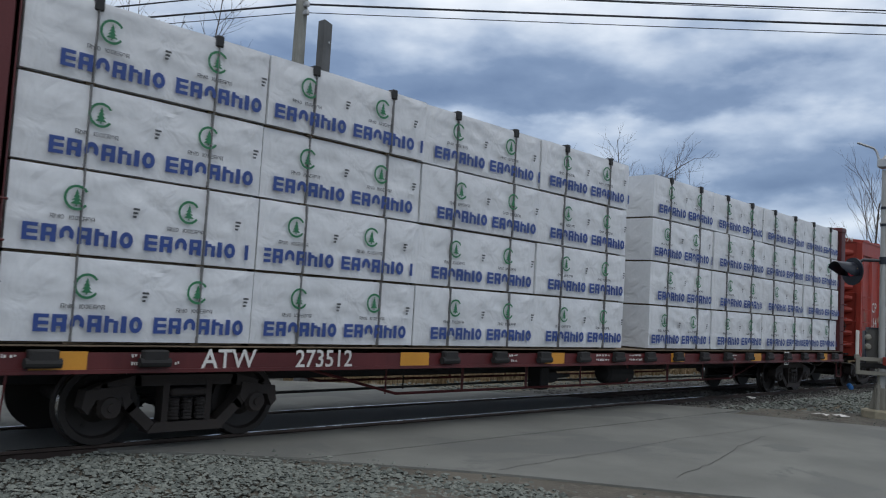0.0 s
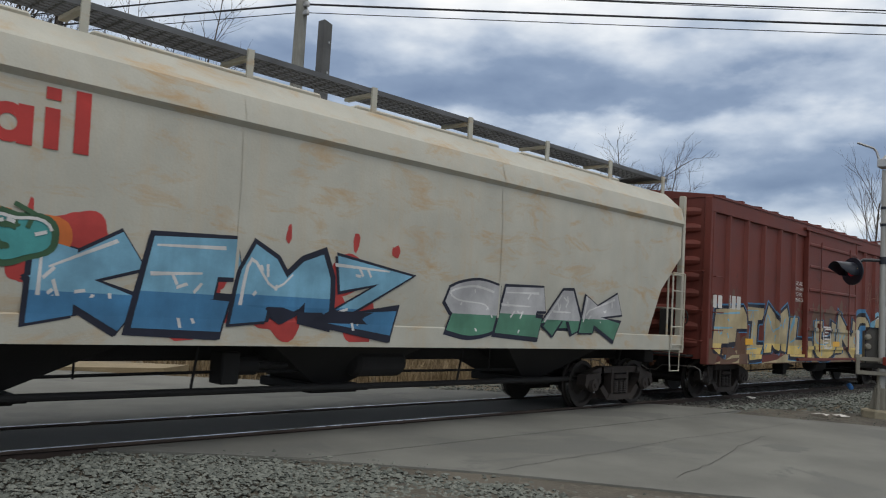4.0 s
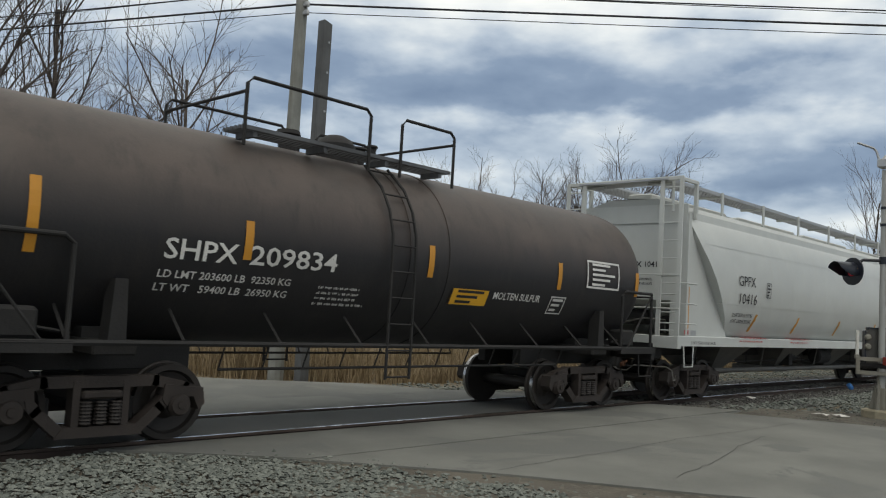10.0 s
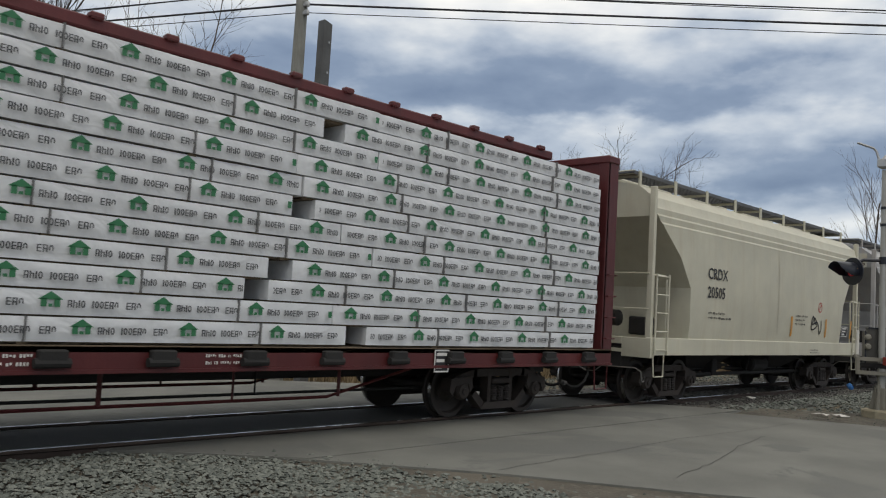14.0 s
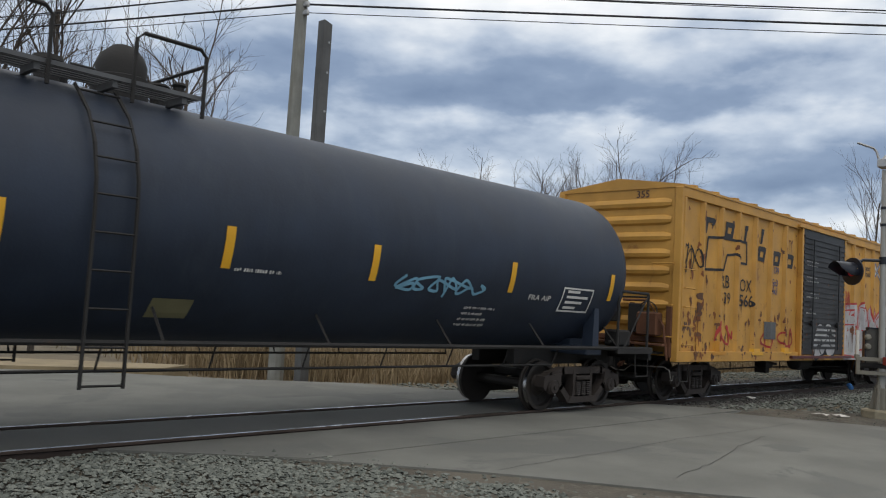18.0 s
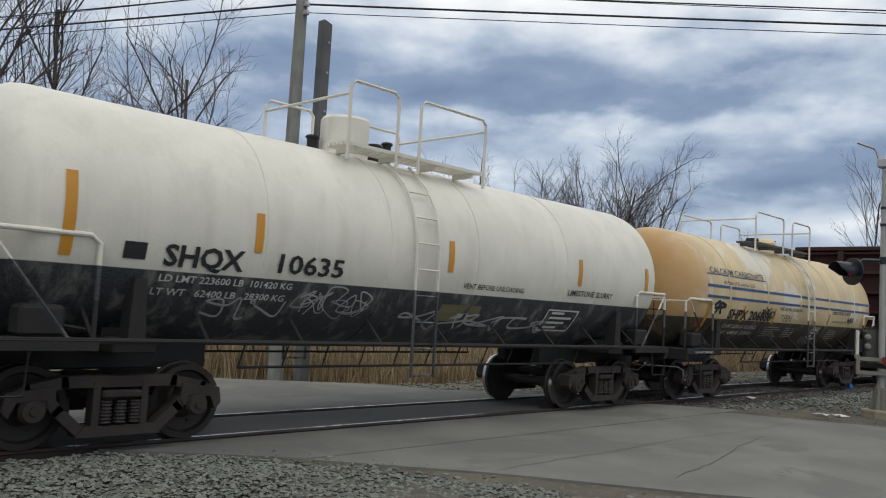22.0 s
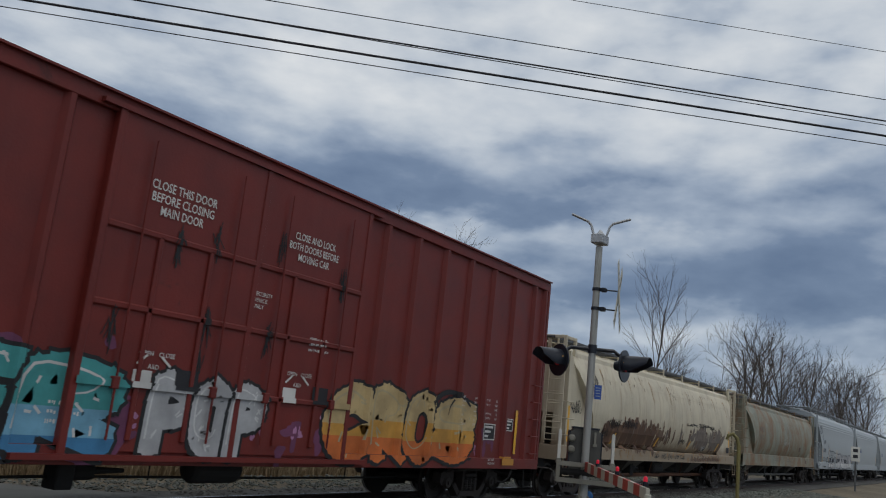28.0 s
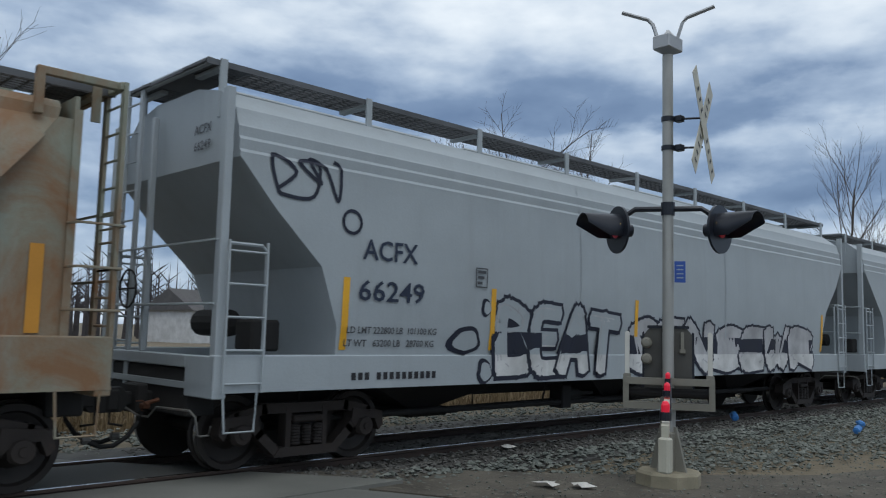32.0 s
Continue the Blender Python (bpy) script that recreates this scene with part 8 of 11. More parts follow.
    for x, w_ in ((325.22, .17), (342.83, .11)):
        decal(car, side, "reflector", rect_tris(P(x), P(x) + w_, 1.08, 2.04), "amber reflector", .026)
        decal(car, side, "reflector", rect_tris(P(x) - .05 - (x > 340) * .55, P(x) + .48 - (x > 340) * .55, .84, 1.02), "orange reflector", .026)


def build_hoppers():
    ACF = [(1.2, 1.56), (2.0, 1.52), (2.55, 1.45), (2.75, 1.32), (3.63, .26), (3.75, .14), (4.4, .10)]
    NEW = [(1.2, 1.62), (2.05, 1.57), (2.3, 1.42), (2.57, 1.15), (2.66, .86), (2.9, .80), (3.3, .30), (3.4, .20), (4.4, .16)]
    OLD = [(1.2, 1.42), (1.95, 1.33), (2.12, 1.25), (2.72, .60), (2.95, .30), (3.77, .22), (4.4, .14)]
    PEL = [(1.2, 2.45), (1.55, 2.30), (3.6, .62), (4.3, .45)]
    car, side, mid = hopper("covered_hopper", 43.5, 59.98, "rust-stained white covered hopper with blue graffiti", "hopper white paint", SMOOTH_PROFILE, OLD, bays=3, sill=(1.13, 1.42), walk_z=4.68, inset=1.6)
    P = lambda x: x - mid
    tr = disc_ring(P(45.12), 3.29, .17, .34, .8, 5.5) + rect_tris(P(45.52), P(45.69), 3.0, 3.62) + disc_ring(P(45.72), 3.44, .07, .21, -1.6, 1.6)
    tr += rect_tris(P(46.15), P(46.32), 2.98, 3.60) + disc_ring(P(46.36), 3.42, .07, .2, -1.6, 1.6) + stroke([(P(46.38), 3.28), (P(46.62), 3.02)], .15)
    tr += disc_ring(P(46.92), 3.17, .08, .19, 0, 6.2832) + rect_tris(P(47.0), P(47.14), 2.98, 3.36) + rect_tris(P(47.24), P(47.38), 2.98, 3.38) + rect_tris(P(47.24), P(47.38), 3.46, 3.58) + rect_tris(P(47.52), P(47.67), 2.98, 3.60)
    decal(car, side, "logo_shape", tr, "red lettering", .008)
    words(car, side, "SOO", P(45.12), 2.48, .34, "black lettering", fit=.74); words(car, side, "117478", P(45.0), 2.02, .38, "black lettering", fit=1.1)
    small_print(car, side, P(45.0), 1.7, 2, .6, .05, "black lettering", 3)
    piece(car, side, "KEMZ", [P(x) for x in (47.25, 48.35, 49.45, 50.75, 52.0)], 1.2, 2.36, "spray sky", "spray blue", "spray navy", "spray red", seed=101, split=.40, thick=.38, edge=.04)
    piece(car, side, "SEAK", [P(x) for x in (52.9, 54.1, 55.2, 56.3, 57.5)], 1.24, 2.16, "spray silver", "spray sea", "spray navy", None, seed=102, thick=.40, edge=.035)
    mural(car, side, P(46.7), P(47.3), 1.9, 2.35, 1, "spray teal", "spray teal", "spray green", "spray orange", seed=103)
    reflectors(car, side, [P(44.85)], 1.5, 2.3, .12)
    tag(car, side, P(45.75), 1.48, .9, .3, "spray black", 104, .05)
    end_words(car, "SOO", -8.06, -.75, 3.72, .2, "black lettering"); end_words(car, "117478", -8.03, -.75, 3.46, .2, "black lettering")

    car, side, mid = hopper("pellet_hopper", 127.35, 146.1, "clean pale grey pressure hopper with rounded sides", "hopper pale grey paint", ROUND_PROFILE, PEL, bays=4, sill=(1.20, 1.41), walk_z=4.70, inset=1.5, webs=True, walk_y=(.55, 1.10), hang=.62)
    P = lambda x: x - mid
    end_words(car, "GPFX 10416", -8.935, -.34, 2.90, .17, "black lettering", fit=.92)
    for i, t in enumerate(("SILICON MATL", "COMP BRAKES")):
        end_words(car, t, -8.935, -.34, 2.58 - i * .10, .075, "logo grey")
    sill_words(car, "2 INCH TREAD COND. SHOES", P(127.9), -1.47, 1.27, .085)
    # pipe work and the foot of the slope sheet behind the open end
    part("slope_foot", Geo().prism([(-8.70, 2.16), (-8.05, 2.16), (-7.5, 1.44), (-7.75, 1.44)], -.95, .40), "hopper pale grey paint", car)
    part("brake_pipe", Geo().tube([(-8.8, -.85, 1.45), (-8.8, -.85, 1.72), (-8.75, -.3, 1.74), (-8.75, .3, 1.6), (-8.75, .3, 1.44)], .02, 6), "pipe grey", car)
    decal(car, side, "placard", rect_tris(P(127.74), P(127.93), 1.44, 1.53), "spray red", .012); decal(car, side, "notice_plate", rect_tris(P(128.02), P(128.26), 1.42, 1.53), "galvanised steel", .012)
    words(car, side, "GPFX", P(129.82), 2.69, .34, "black lettering", fit=.90, fat=-.002); words(car, side, "10416", P(129.86), 2.29, .34, "black lettering", fit=.92, fat=-.002)
    words(car, side, "LD LMT 201000 LB  91170 KG", P(129.7), 1.92, .12, "black lettering", fit=1.05); words(car, side, "LT WT   62000 LB  28120 KG", P(129.7), 1.78, .12, "black lettering", fit=1.05); framed_label(car, side, P(131.37), 2.38, .26, .36, "black lettering")
    small_print(car, side, P(130.2), 1.40, 2, 1.9, .05, "red lettering", 5); small_print(car, side, P(133.2), 1.40, 2, 1.6, .05, "red lettering", 6)
    tr = disc_ring(P(143.6), 3.50, .13, .26, .7, 5.9) + rect_tris(P(143.66), P(143.86), 3.32, 3.46) + stroke([(P(143.98), 3.24), (P(144.2), 3.74), (P(144.42), 3.24)], .12) + rect_tris(P(144.42), P(144.86), 3.62, 3.75) + rect_tris(P(144.58), P(144.70), 3.24, 3.66) + stroke([(P(144.92), 3.24), (P(145.3), 3.74)], .12) + stroke([(P(144.92), 3.74), (P(145.3), 3.24)], .12)
    decal(car, side, "logo_shape", tr, "black lettering", .012)
    reflectors(car, side, [P(130.8), P(133.4), P(136.45), P(139.65), P(142.4)], 1.56, 1.97, .12, "orange reflector", .22)
    reflectors(car, side, [P(127.86), P(145.2)], 1.56, 2.44, .12, "orange reflector")
    tag(car, side, P(141.1), 1.2, 1.45, .30, "spray black", 105, .03, 36)

    car, side, mid = hopper("covered_hopper", 171.7, 183.75, "beige covered hopper with ribbed eaves", "hopper beige paint", FLAT_PROFILE, ACF, bays=2, sill=(1.02, 1.36), walk_z=4.66, inset=1.6)
    P = lambda x: x - mid
    words(car, side, "CRDX", P(173.9), 2.75, .34, "black lettering"); words(car, side, "20505", P(173.9), 2.35, .34, "black lettering")
    small_print(car, side, P(174.0), 1.9, 2, 1.2, .06, "black lettering", 14); small_print(car, side, P(178.8), 2.0, 3, .8, .06, "black lettering", 15)
    decal(car, side, "marking", disc_ring(P(180.5), 2.3, .11, .14, 0, 6.2832) + stroke([(P(180.42), 2.22), (P(180.58), 2.38)], .025), "red lettering", .008)
    framed_label(car, side, P(182.2), 1.55, .5, .28, plate="black lettering"); tag(car, side, P(179.9), 1.5, .8, .6, "spray black", 106, .04, 10)
    reflectors(car, side, [P(178.6), P(181.0), P(183.0)], 1.5, 2.0, .12, "orange reflector"); small_print(car, side, P(179.9), 1.14, 2, .7, .04, "black lettering", 16)

    car, side, mid = hopper("covered_hopper", 185.3, 196.35, "weathered grey covered hopper with a repainted blue-grey lower side", "hopper worn grey paint", FLAT_PROFILE, ACF, bays=2, sill=(1.02, 1.36), walk_z=4.66, inset=1.45)
    P = lambda x: x - mid
    decal(car, side, "logo_shape", stroke([(P(187.0), 2.62), (P(187.0), 3.62), (P(187.62), 2.66), (P(187.62), 3.62)], .17)
          + stroke([(P(187.72), 3.62), (P(187.98), 2.68), (P(188.25), 3.5), (P(188.5), 2.68), (P(188.76), 3.62)], .16), "brown lettering", .008)
    words(car, side, "180 566", P(186.98), 2.23, .40, "brown lettering", fit=1.55)
    for x, z, n_, sd in ((191.1, 2.50, 7, 1), (191.2, 2.16, 3, 4), (191.45, 1.84, 7, 2)):
        decal(car, side, "logo_shape", block_word(P(x), z, n_, .22, .62, sd, .42), "logo grey", .0085)
    rs = random.Random(79)
    A = []
    for k in range(70):
        x = rs.uniform(188.8, 195.9)
        A += poly_tris(blob(rs, P(x), rs.uniform(1.5, 2.0 + .3 * math.sin(x * 1.3)), rs.uniform(.5, 1.3), rs.uniform(.25, .5), .12, 2.2, 18))
    decal(car, side, "repaint", A, "patch blue grey", .004, fine=.1)
    A = []
    for k in range(60):
        x, z = rs.uniform(187.2, 194.5), rs.uniform(2.4, 3.3)
        A += poly_tris(blob(rs, P(x), z, rs.uniform(.05, .3), rs.uniform(.2, .8), .2, 2.0, 14))
    decal(car, side, "stain", A, "patch warm grey", .0035, fine=.1)
    small_print(car, side, P(187.2), 2.05, 2, 1.3, .06, "logo grey", 24); framed_label(car, side, P(194.2), 1.62, .4, .22, plate="black lettering"); tag(car, side, P(195.0), 1.5, .7, .5, "spray black", 107, .03, 9)
    for x in (187.0, 193.6, 194.8):
        decal(car, side, "reflector", rect_tris(P(x), P(x + .55), 1.1, 1.30), "amber reflector", .008)
    rs = random.Random(77)
    for mt, n_, off_ in (("old rust", 50, .006), ("spray rust", 22, .0075)):
        A = []
        for _ in range(n_):
            x = rs.choice((rs.uniform(185.4, 187.4), rs.uniform(194.0, 196.2), rs.uniform(185.5, 196.2)))
            A += poly_tris(blob(rs, P(x), rs.uniform(1.06, 1.33), rs.uniform(.04, .20), rs.uniform(.03, .10), .26, 2.2, 14))
        decal(car, side, "rust_patch", A, mt, off_)
    end_words(car, "180566", -5.432, -.75, 3.88, .22, "brown lettering", fit=.85)
    end_plate = Geo().box(-5.440, -5.425, -1.25, 1.05, 3.76, 4.20)
    part("end_panel", end_plate, "hopper white paint", car, "faded cream panel")
    decal(car, side, "rust_patch", rect_tris(P(191.2), P(191.27), 2.6, 3.5) + rect_tris(P(187.0), P(187.1), 2.2, 3.4), "spray brown", .009)

    car, side, mid = hopper("pellet_hopper", 345.35, 363.0, "stained off-white rounded hopper with black drips", "hopper stained white paint", LOW_PROFILE, PEL, bays=4, sill=(1.03, 1.35), walk_z=4.08, inset=1.6, webs=True, walk_y=(.55, 1.10))
    P = lambda x: x - mid
    for i, (x, z, w, h_) in enumerate(((346.9, 2.6, .6, .75), (346.0, 2.15, .75, .35), (348.5, 1.85, .7, .3), (349.6, 1.92, .7, .28), (355.6, 2.28, 1.4, .14), (357.15, 2.30, 1.35, .16), (358.6, 2.26, .7, .16), (355.2, 1.62, .6, .22), (348.0, 1.6, .5, .3))):
        tag(car, side, P(x), z, w, h_, "spray black", 110 + i, .018, 22)
    rs = random.Random(44)
    # rounded runs of brown dirt, side by side, and broad patches where they flow together
    runs = {"stain brown": [], "old rust": [], "stain grey": [], "spray brown": []}
    for _ in range(150):
        x = min(361.0, rs.choice((rs.gauss(357.7, .6), rs.gauss(359.9, .5), rs.gauss(351.5, 1.2), rs.uniform(348.0, 361.0))))
        top = rs.gauss(2.08, .13) if abs(x - 357.7) > .5 and abs(x - 359.9) > .4 else rs.gauss(2.26, .10)
        low, w = rs.uniform(1.5, 1.9), rs.uniform(.07, .2)
        m_ = rs.choice(("stain brown", "stain brown", "stain grey", "spray brown")) if x < 355 else rs.choice(("stain brown", "stain grey", "stain grey"))
        runs[m_] += poly_tris([(P(x) + px - pz * .12, (low + top) / 2 + pz) for px, pz in blob(rs, 0, 0, w, max(.2, top - low), .10, 3.2, 16)])
    for _ in range(26):
        x = rs.choice((rs.gauss(357.7, .5), rs.gauss(359.8, .4), rs.gauss(351.8, .9)))
        runs[rs.choice(("stain brown", "stain grey"))] += poly_tris(blob(rs, P(x), rs.gauss(1.72, .12), rs.uniform(.3, .7), rs.uniform(.3, .6), .22, 2.4, 20))
    for _ in range(90):
        # a dense rusty belt towards the leading end
        x, low = rs.gauss(350.6, 1.4), rs.uniform(1.42, 1.75)
        if 347.8 < x < 355:
            runs[rs.choice(("spray brown", "stain brown", "old rust"))] += poly_tris([(P(x) + px - pz * .12, low + .2 + pz) for px, pz in blob(rs, 0, 0, rs.uniform(.12, .34), rs.uniform(.3, .75), .16, 2.8, 16)])
    for i, (m_, A) in enumerate(runs.items()):
        decal(car, side, "stain", A, m_, .005 + .0008 * i, fine=.4)
    words(car, side, "NAHX", P(348.37), 2.06, .30, "black lettering", fit=.9, fat=.0); words(car, side, "390440", P(349.45), 2.06, .30, "black lettering", fit=1.15, fat=.0)
    # thin rust runs below the board brackets, small drips along the shoulder
    A = []
    for x in (347.9, 350.0, 352.0, 353.9, 356.1, 357.85, 359.5, 361.15):
        for _ in range(3):
            xx, dz = P(x) + rs.uniform(-.07, .07), rs.uniform(.35, 1.1)
            A += ribbon([(xx, 3.48), (xx + .03, 3.48 - dz * .5), (xx + .05 + dz * .05, 3.48 - dz)], rs.uniform(.018, .035), .006)
    decal(car, side, "rust_patch", A, "rust run", .0045, fine=.4)
    A = []
    for _ in range(40):
        A += poly_tris(blob(rs, P(rs.uniform(347.0, 361.0)), rs.uniform(3.15, 3.5), rs.uniform(.02, .05), rs.uniform(.06, .2), .22, 1.8, 10))
    decal(car, side, "stain", A, "spray brown", .0065, fine=.4)
    # worn rust and blunt black marks along the sill
    A = []
    for _ in range(60):
        A += poly_tris(blob(rs, P(rs.uniform(348.0, 361.8)), rs.uniform(1.1, 1.36), rs.uniform(.04, .14), rs.uniform(.06, .22), .22, 3.0, 12))
    decal(car, side, "rust_patch", A, "rust run", .007, fine=.4)
    A = []
    for i in range(34):
        x, z = P(356.6 + i * .118), 1.06 + .0012 * i + rs.uniform(0, .03)
        A += rect_tris(x, x + .07, z, z + rs.uniform(.10, .22), .02) if i % 3 else stroke([(x, z), (x + .06, z + .12), (x + .1, z + .04)], .03)
    decal(car, side, "spray_tag", A, "spray brown", .0085, fine=.4)
    reflectors(car, side, [P(345.95), P(362.3)], 1.44, 2.35, .12); reflectors(car, side, [P(349.0), P(352.8), P(356.4), P(360.22)], 1.47, 1.78, .12, lean=.12)
    framed_label(car, side, P(358.13), 1.44, .5, .19, plate="black lettering"); decal(car, side, "patch", rect_tris(P(361.94), P(362.36), 1.46, 1.68), "black lettering", .01)
    for i in range(5):
        tag(car, side, P(352.6 + i * .7), 1.10, .5, .2, "spray black", 120 + i, .02, 8)

    car, side, mid = hopper("pellet_hopper", 364.6, 383.2, "rusty grey-green rounded hopper with pale runs", "hopper rusty grey paint", LOW_PROFILE, PEL, bays=4, sill=(1.02, 1.54), walk_z=4.08, inset=1.55, webs=True, walk_y=(.55, 1.10))
    P = lambda x: x - mid
    words(car, side, "CMHX", P(367.3), 2.68, .32, "faded print", fat=.0); words(car, side, "39150", P(367.3), 2.32, .32, "faded print", fat=.0)
    rs = random.Random(45)
    A = []
    for _ in range(30):
        x = rs.gauss(374.3, .5)
        z = rs.uniform(1.6, 3.0)
        A += stroke([(P(x), 3.5), (P(x - rs.uniform(0, .15)), 2.8), (P(x - rs.uniform(.1, .3)), 2.3), (P(x - rs.uniform(.2, .9)), min(z, 2.1))], rs.uniform(.004, .013))
    decal(car, side, "stain", A, "pale run", .006)
    reflectors(car, side, [P(382.45)], 1.56, 2.4, .13, "orange reflector"); decal(car, side, "notice_plate", rect_tris(P(377.6), P(378.05), 1.85, 2.09), "spray brown", .008); decal(car, side, "notice_plate", rect_tris(P(380.0), P(380.4), 1.2, 1.4), "spray brown", .008)
    small_print(car, side, P(371.5), 1.35, 2, 1.4, .05, "logo grey", 46); small_print(car, side, P(374.5), 1.35, 2, 1.3, .05, "logo grey", 47)

    car, side, mid = hopper("covered_hopper", 384.25, 402.0, "pale blue-grey covered hopper with navy and white graffiti", "hopper light blue paint", FLAT_PROFILE, NEW, bays=3, sill=(.95, 1.36), walk_z=4.74, inset=1.55)
    P = lambda x: x - mid
    words(car, side, "ACFX", P(386.18), 2.65, .36, "slate lettering", fit=.92); words(car, side, "66249", P(386.12), 2.14, .36, "slate lettering", fit=1.1)
    words(car, side, "LD LMT 222800 LB  101100 KG", P(385.98), 1.66, .12, "logo grey", fit=1.5); words(car, side, "LT WT   63200 LB   28700 KG", P(385.95), 1.5, .12, "logo grey", fit=1.5)
    bars(car, side, P(386.09), 1.10, [.07] * 3 + [-.05] + [.07] * 10, .09, .035, "black lettering"); framed_label(car, side, P(388.2), 2.30, .24, .28, "logo grey")
    reflectors(car, side, [P(385.95), P(388.6), P(392.3), P(400.4)], 1.42, 2.3, .10)
    for i, s_ in enumerate(("ACFX", "66249")):
        end_words(car, s_, -8.70, -.7, 3.98 - i * .2, .16, "logo grey")
    tag(car, side, P(384.75), 3.1, 1.2, .75, "spray navy", 130, .045, 12); decal(car, side, "spray_tag", disc_ring(P(386.0), 2.98, .12, .16, 0, 6.2832), "spray navy", .012)
    for cx, cz, w_, h_ in ((388.05, 1.55, .62, .42), (388.45, 2.02, .22, .24), (388.45, 1.12, .34, .34)):
        ring = blob(random.Random(int(cx * 10)), P(cx), cz, w_, h_, .10, 2.0, 22)
        decal(car, side, "graffiti_letter", poly_tris(ring), "spray navy", .006)
        decal(car, side, "letter_fill", poly_tris([(P(cx) + (x - P(cx)) * .72 + .03, cz + (z - cz) * .7) for x, z in ring]), "hopper light blue paint", .009)
    piece(car, side, "BEAT", [P(x) for x in (388.7, 389.5, 390.15, 390.9, 391.7)], .98, 2.14, "hopper light blue paint", "spray white", "spray navy", None, shine="spray silver", seed=131, split=.42, thick=.34, edge=.055, fat=True)
    piece(car, side, "SEN", [P(x) for x in (392.1, 393.0, 393.9, 394.95)], .98, 2.08, "spray silver", "spray white", "spray navy", None, shine="spray silver", seed=132, split=.42, thick=.36, edge=.05, fat=True)
    piece(car, side, "SEWR", [P(x) for x in (395.1, 396.3, 397.3, 398.6, 399.8)], .98, 2.0, "spray silver", "spray white", "spray navy", None, shine="spray silver", seed=133, split=.42, thick=.36, edge=.05, fat=True)

    for a, b in ((403.3, 420.2), (421.5, 438.5), (439.8, 456.8)):
        car, side, mid = hopper("covered_hopper", a, b, "pale grey covered hopper at the rear of the train", "hopper light blue paint", FLAT_PROFILE, NEW, bays=3, sill=(.95, 1.36), walk_z=4.62, inset=1.55)
        reflectors(car, side, [a + 2 - mid, b - 2 - mid], 1.42, 2.2, .1)
        bars(car, side, a + 2.4 - mid, 2.5, [.2] * 4, .3, .08, "navy lettering")


def build_tanks():
    # long black
    car, side, mid = tank("tank_car", 95.2, 113.1, "long black tank car with orange reflector stripes", "tank black paint", 1.50, 2.58, 104.75, "drum", 2.0, rails=((-2.35, -.98), (-.90, .0)), dome_h=.45, rail_h=.7, ladder_x=103.6, sill_z=1.16)
    P = lambda x: x - mid
    words(car, side, "TEIX", P(97.62), 2.12, .34, "gold lettering", fit=.68); words(car, side, "25026", P(98.55), 2.12, .34, "gold lettering", fit=.86)
    words(car, side, "LD LMT 188700 LBS   85600 KG", P(97.6), 1.83, .14, "gold lettering", fit=2.15); words(car, side, "LT WT   74300 LBS   33700 KG", P(97.6), 1.67, .14, "gold lettering", fit=2.15)
    framed_label(car, side, P(99.55), 2.04, .22, .30, "gold lettering")
    reflectors(car, side, [P(96.58)], 2.1, 3.02, .12, "orange reflector")
    reflectors(car, side, [P(99.4), P(102.05), P(105.25), P(107.3), P(109.65), P(112.1)], 2.30, 2.80, .11, "orange reflector")
    reflectors(car, side, [P(99.16), P(101.1), P(103.0), P(104.75), P(107.0)], 2.30, 2.80, .15, "faded patch")
    decal(car, side, "notice_plate", rect_tris(P(104.85), P(105.75), 1.93, 2.22), "yellow sign", .008); bars(car, side, P(104.92), 2.04, [.085] * 6, .12, .04, "black lettering")
    small_print(car, side, P(103.75), 2.02, 3, .75, .032, "faded gold lettering", 5); small_print(car, side, P(103.6), 1.80, 4, .75, .03, "faded gold lettering", 6); small_print(car, side, P(104.35), 1.80, 4, .7, .03, "faded gold lettering", 4); small_print(car, side, P(109.0), 1.82, 2, .6, .03, "gold lettering", 8); small_print(car, side, P(101.9), 1.75, 2, .9, .03, "faded gold lettering", 6)
    framed_label(car, side, P(110.1), 1.80, .42, .32); framed_label(car, side, P(111.1), 1.98, .7, .5)
    for i, (x, w) in enumerate(((105.9, .75), (106.9, .85), (107.95, .6))):
        tag(car, side, P(x), 1.88, w, .22, "spray white", 140 + i, .022, 22)
    rq = random.Random(6)
    decal(car, side, "spray_smear", [t for _ in range(60) for x, z in [(rq.gauss(101.45, .13), rq.uniform(1.6, 2.05))] for t in stroke([(P(x), z), (P(x) + rq.uniform(.01, .07), z + rq.uniform(.06, .24))], .012)], "spray grey", .0125, fine=.3)
    tag(car, side, P(101.95), 1.5, .42, .26, "spray grey", 145, .018, 12); small_print(car, side, P(95.75), 1.95, 5, .6, .045, "faded gold lettering", 7); words(car, side, "C", P(99.66), 2.09, .12, "gold lettering", "CENTER")
    rs = random.Random(3)
    decal(car, side, "spray_drip", [t for _ in range(90) for x in [rs.choice((rs.uniform(105.9, 106.7), rs.uniform(107.0, 107.9)))] for t in rect_tris(P(x), P(x) + .008, 1.68 - rs.uniform(0, .22), 1.90 + rs.uniform(0, .1))], "faded patch", .009)

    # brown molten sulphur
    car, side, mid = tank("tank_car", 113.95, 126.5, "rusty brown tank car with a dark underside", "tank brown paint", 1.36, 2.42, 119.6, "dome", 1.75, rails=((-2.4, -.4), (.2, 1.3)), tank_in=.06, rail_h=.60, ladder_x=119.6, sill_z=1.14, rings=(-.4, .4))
    P = lambda x: x - mid
    words(car, side, "SHPX", P(116.12), 2.16, .32, fit=.92); words(car, side, "209834", P(117.2), 2.17, .32, fit=1.3)
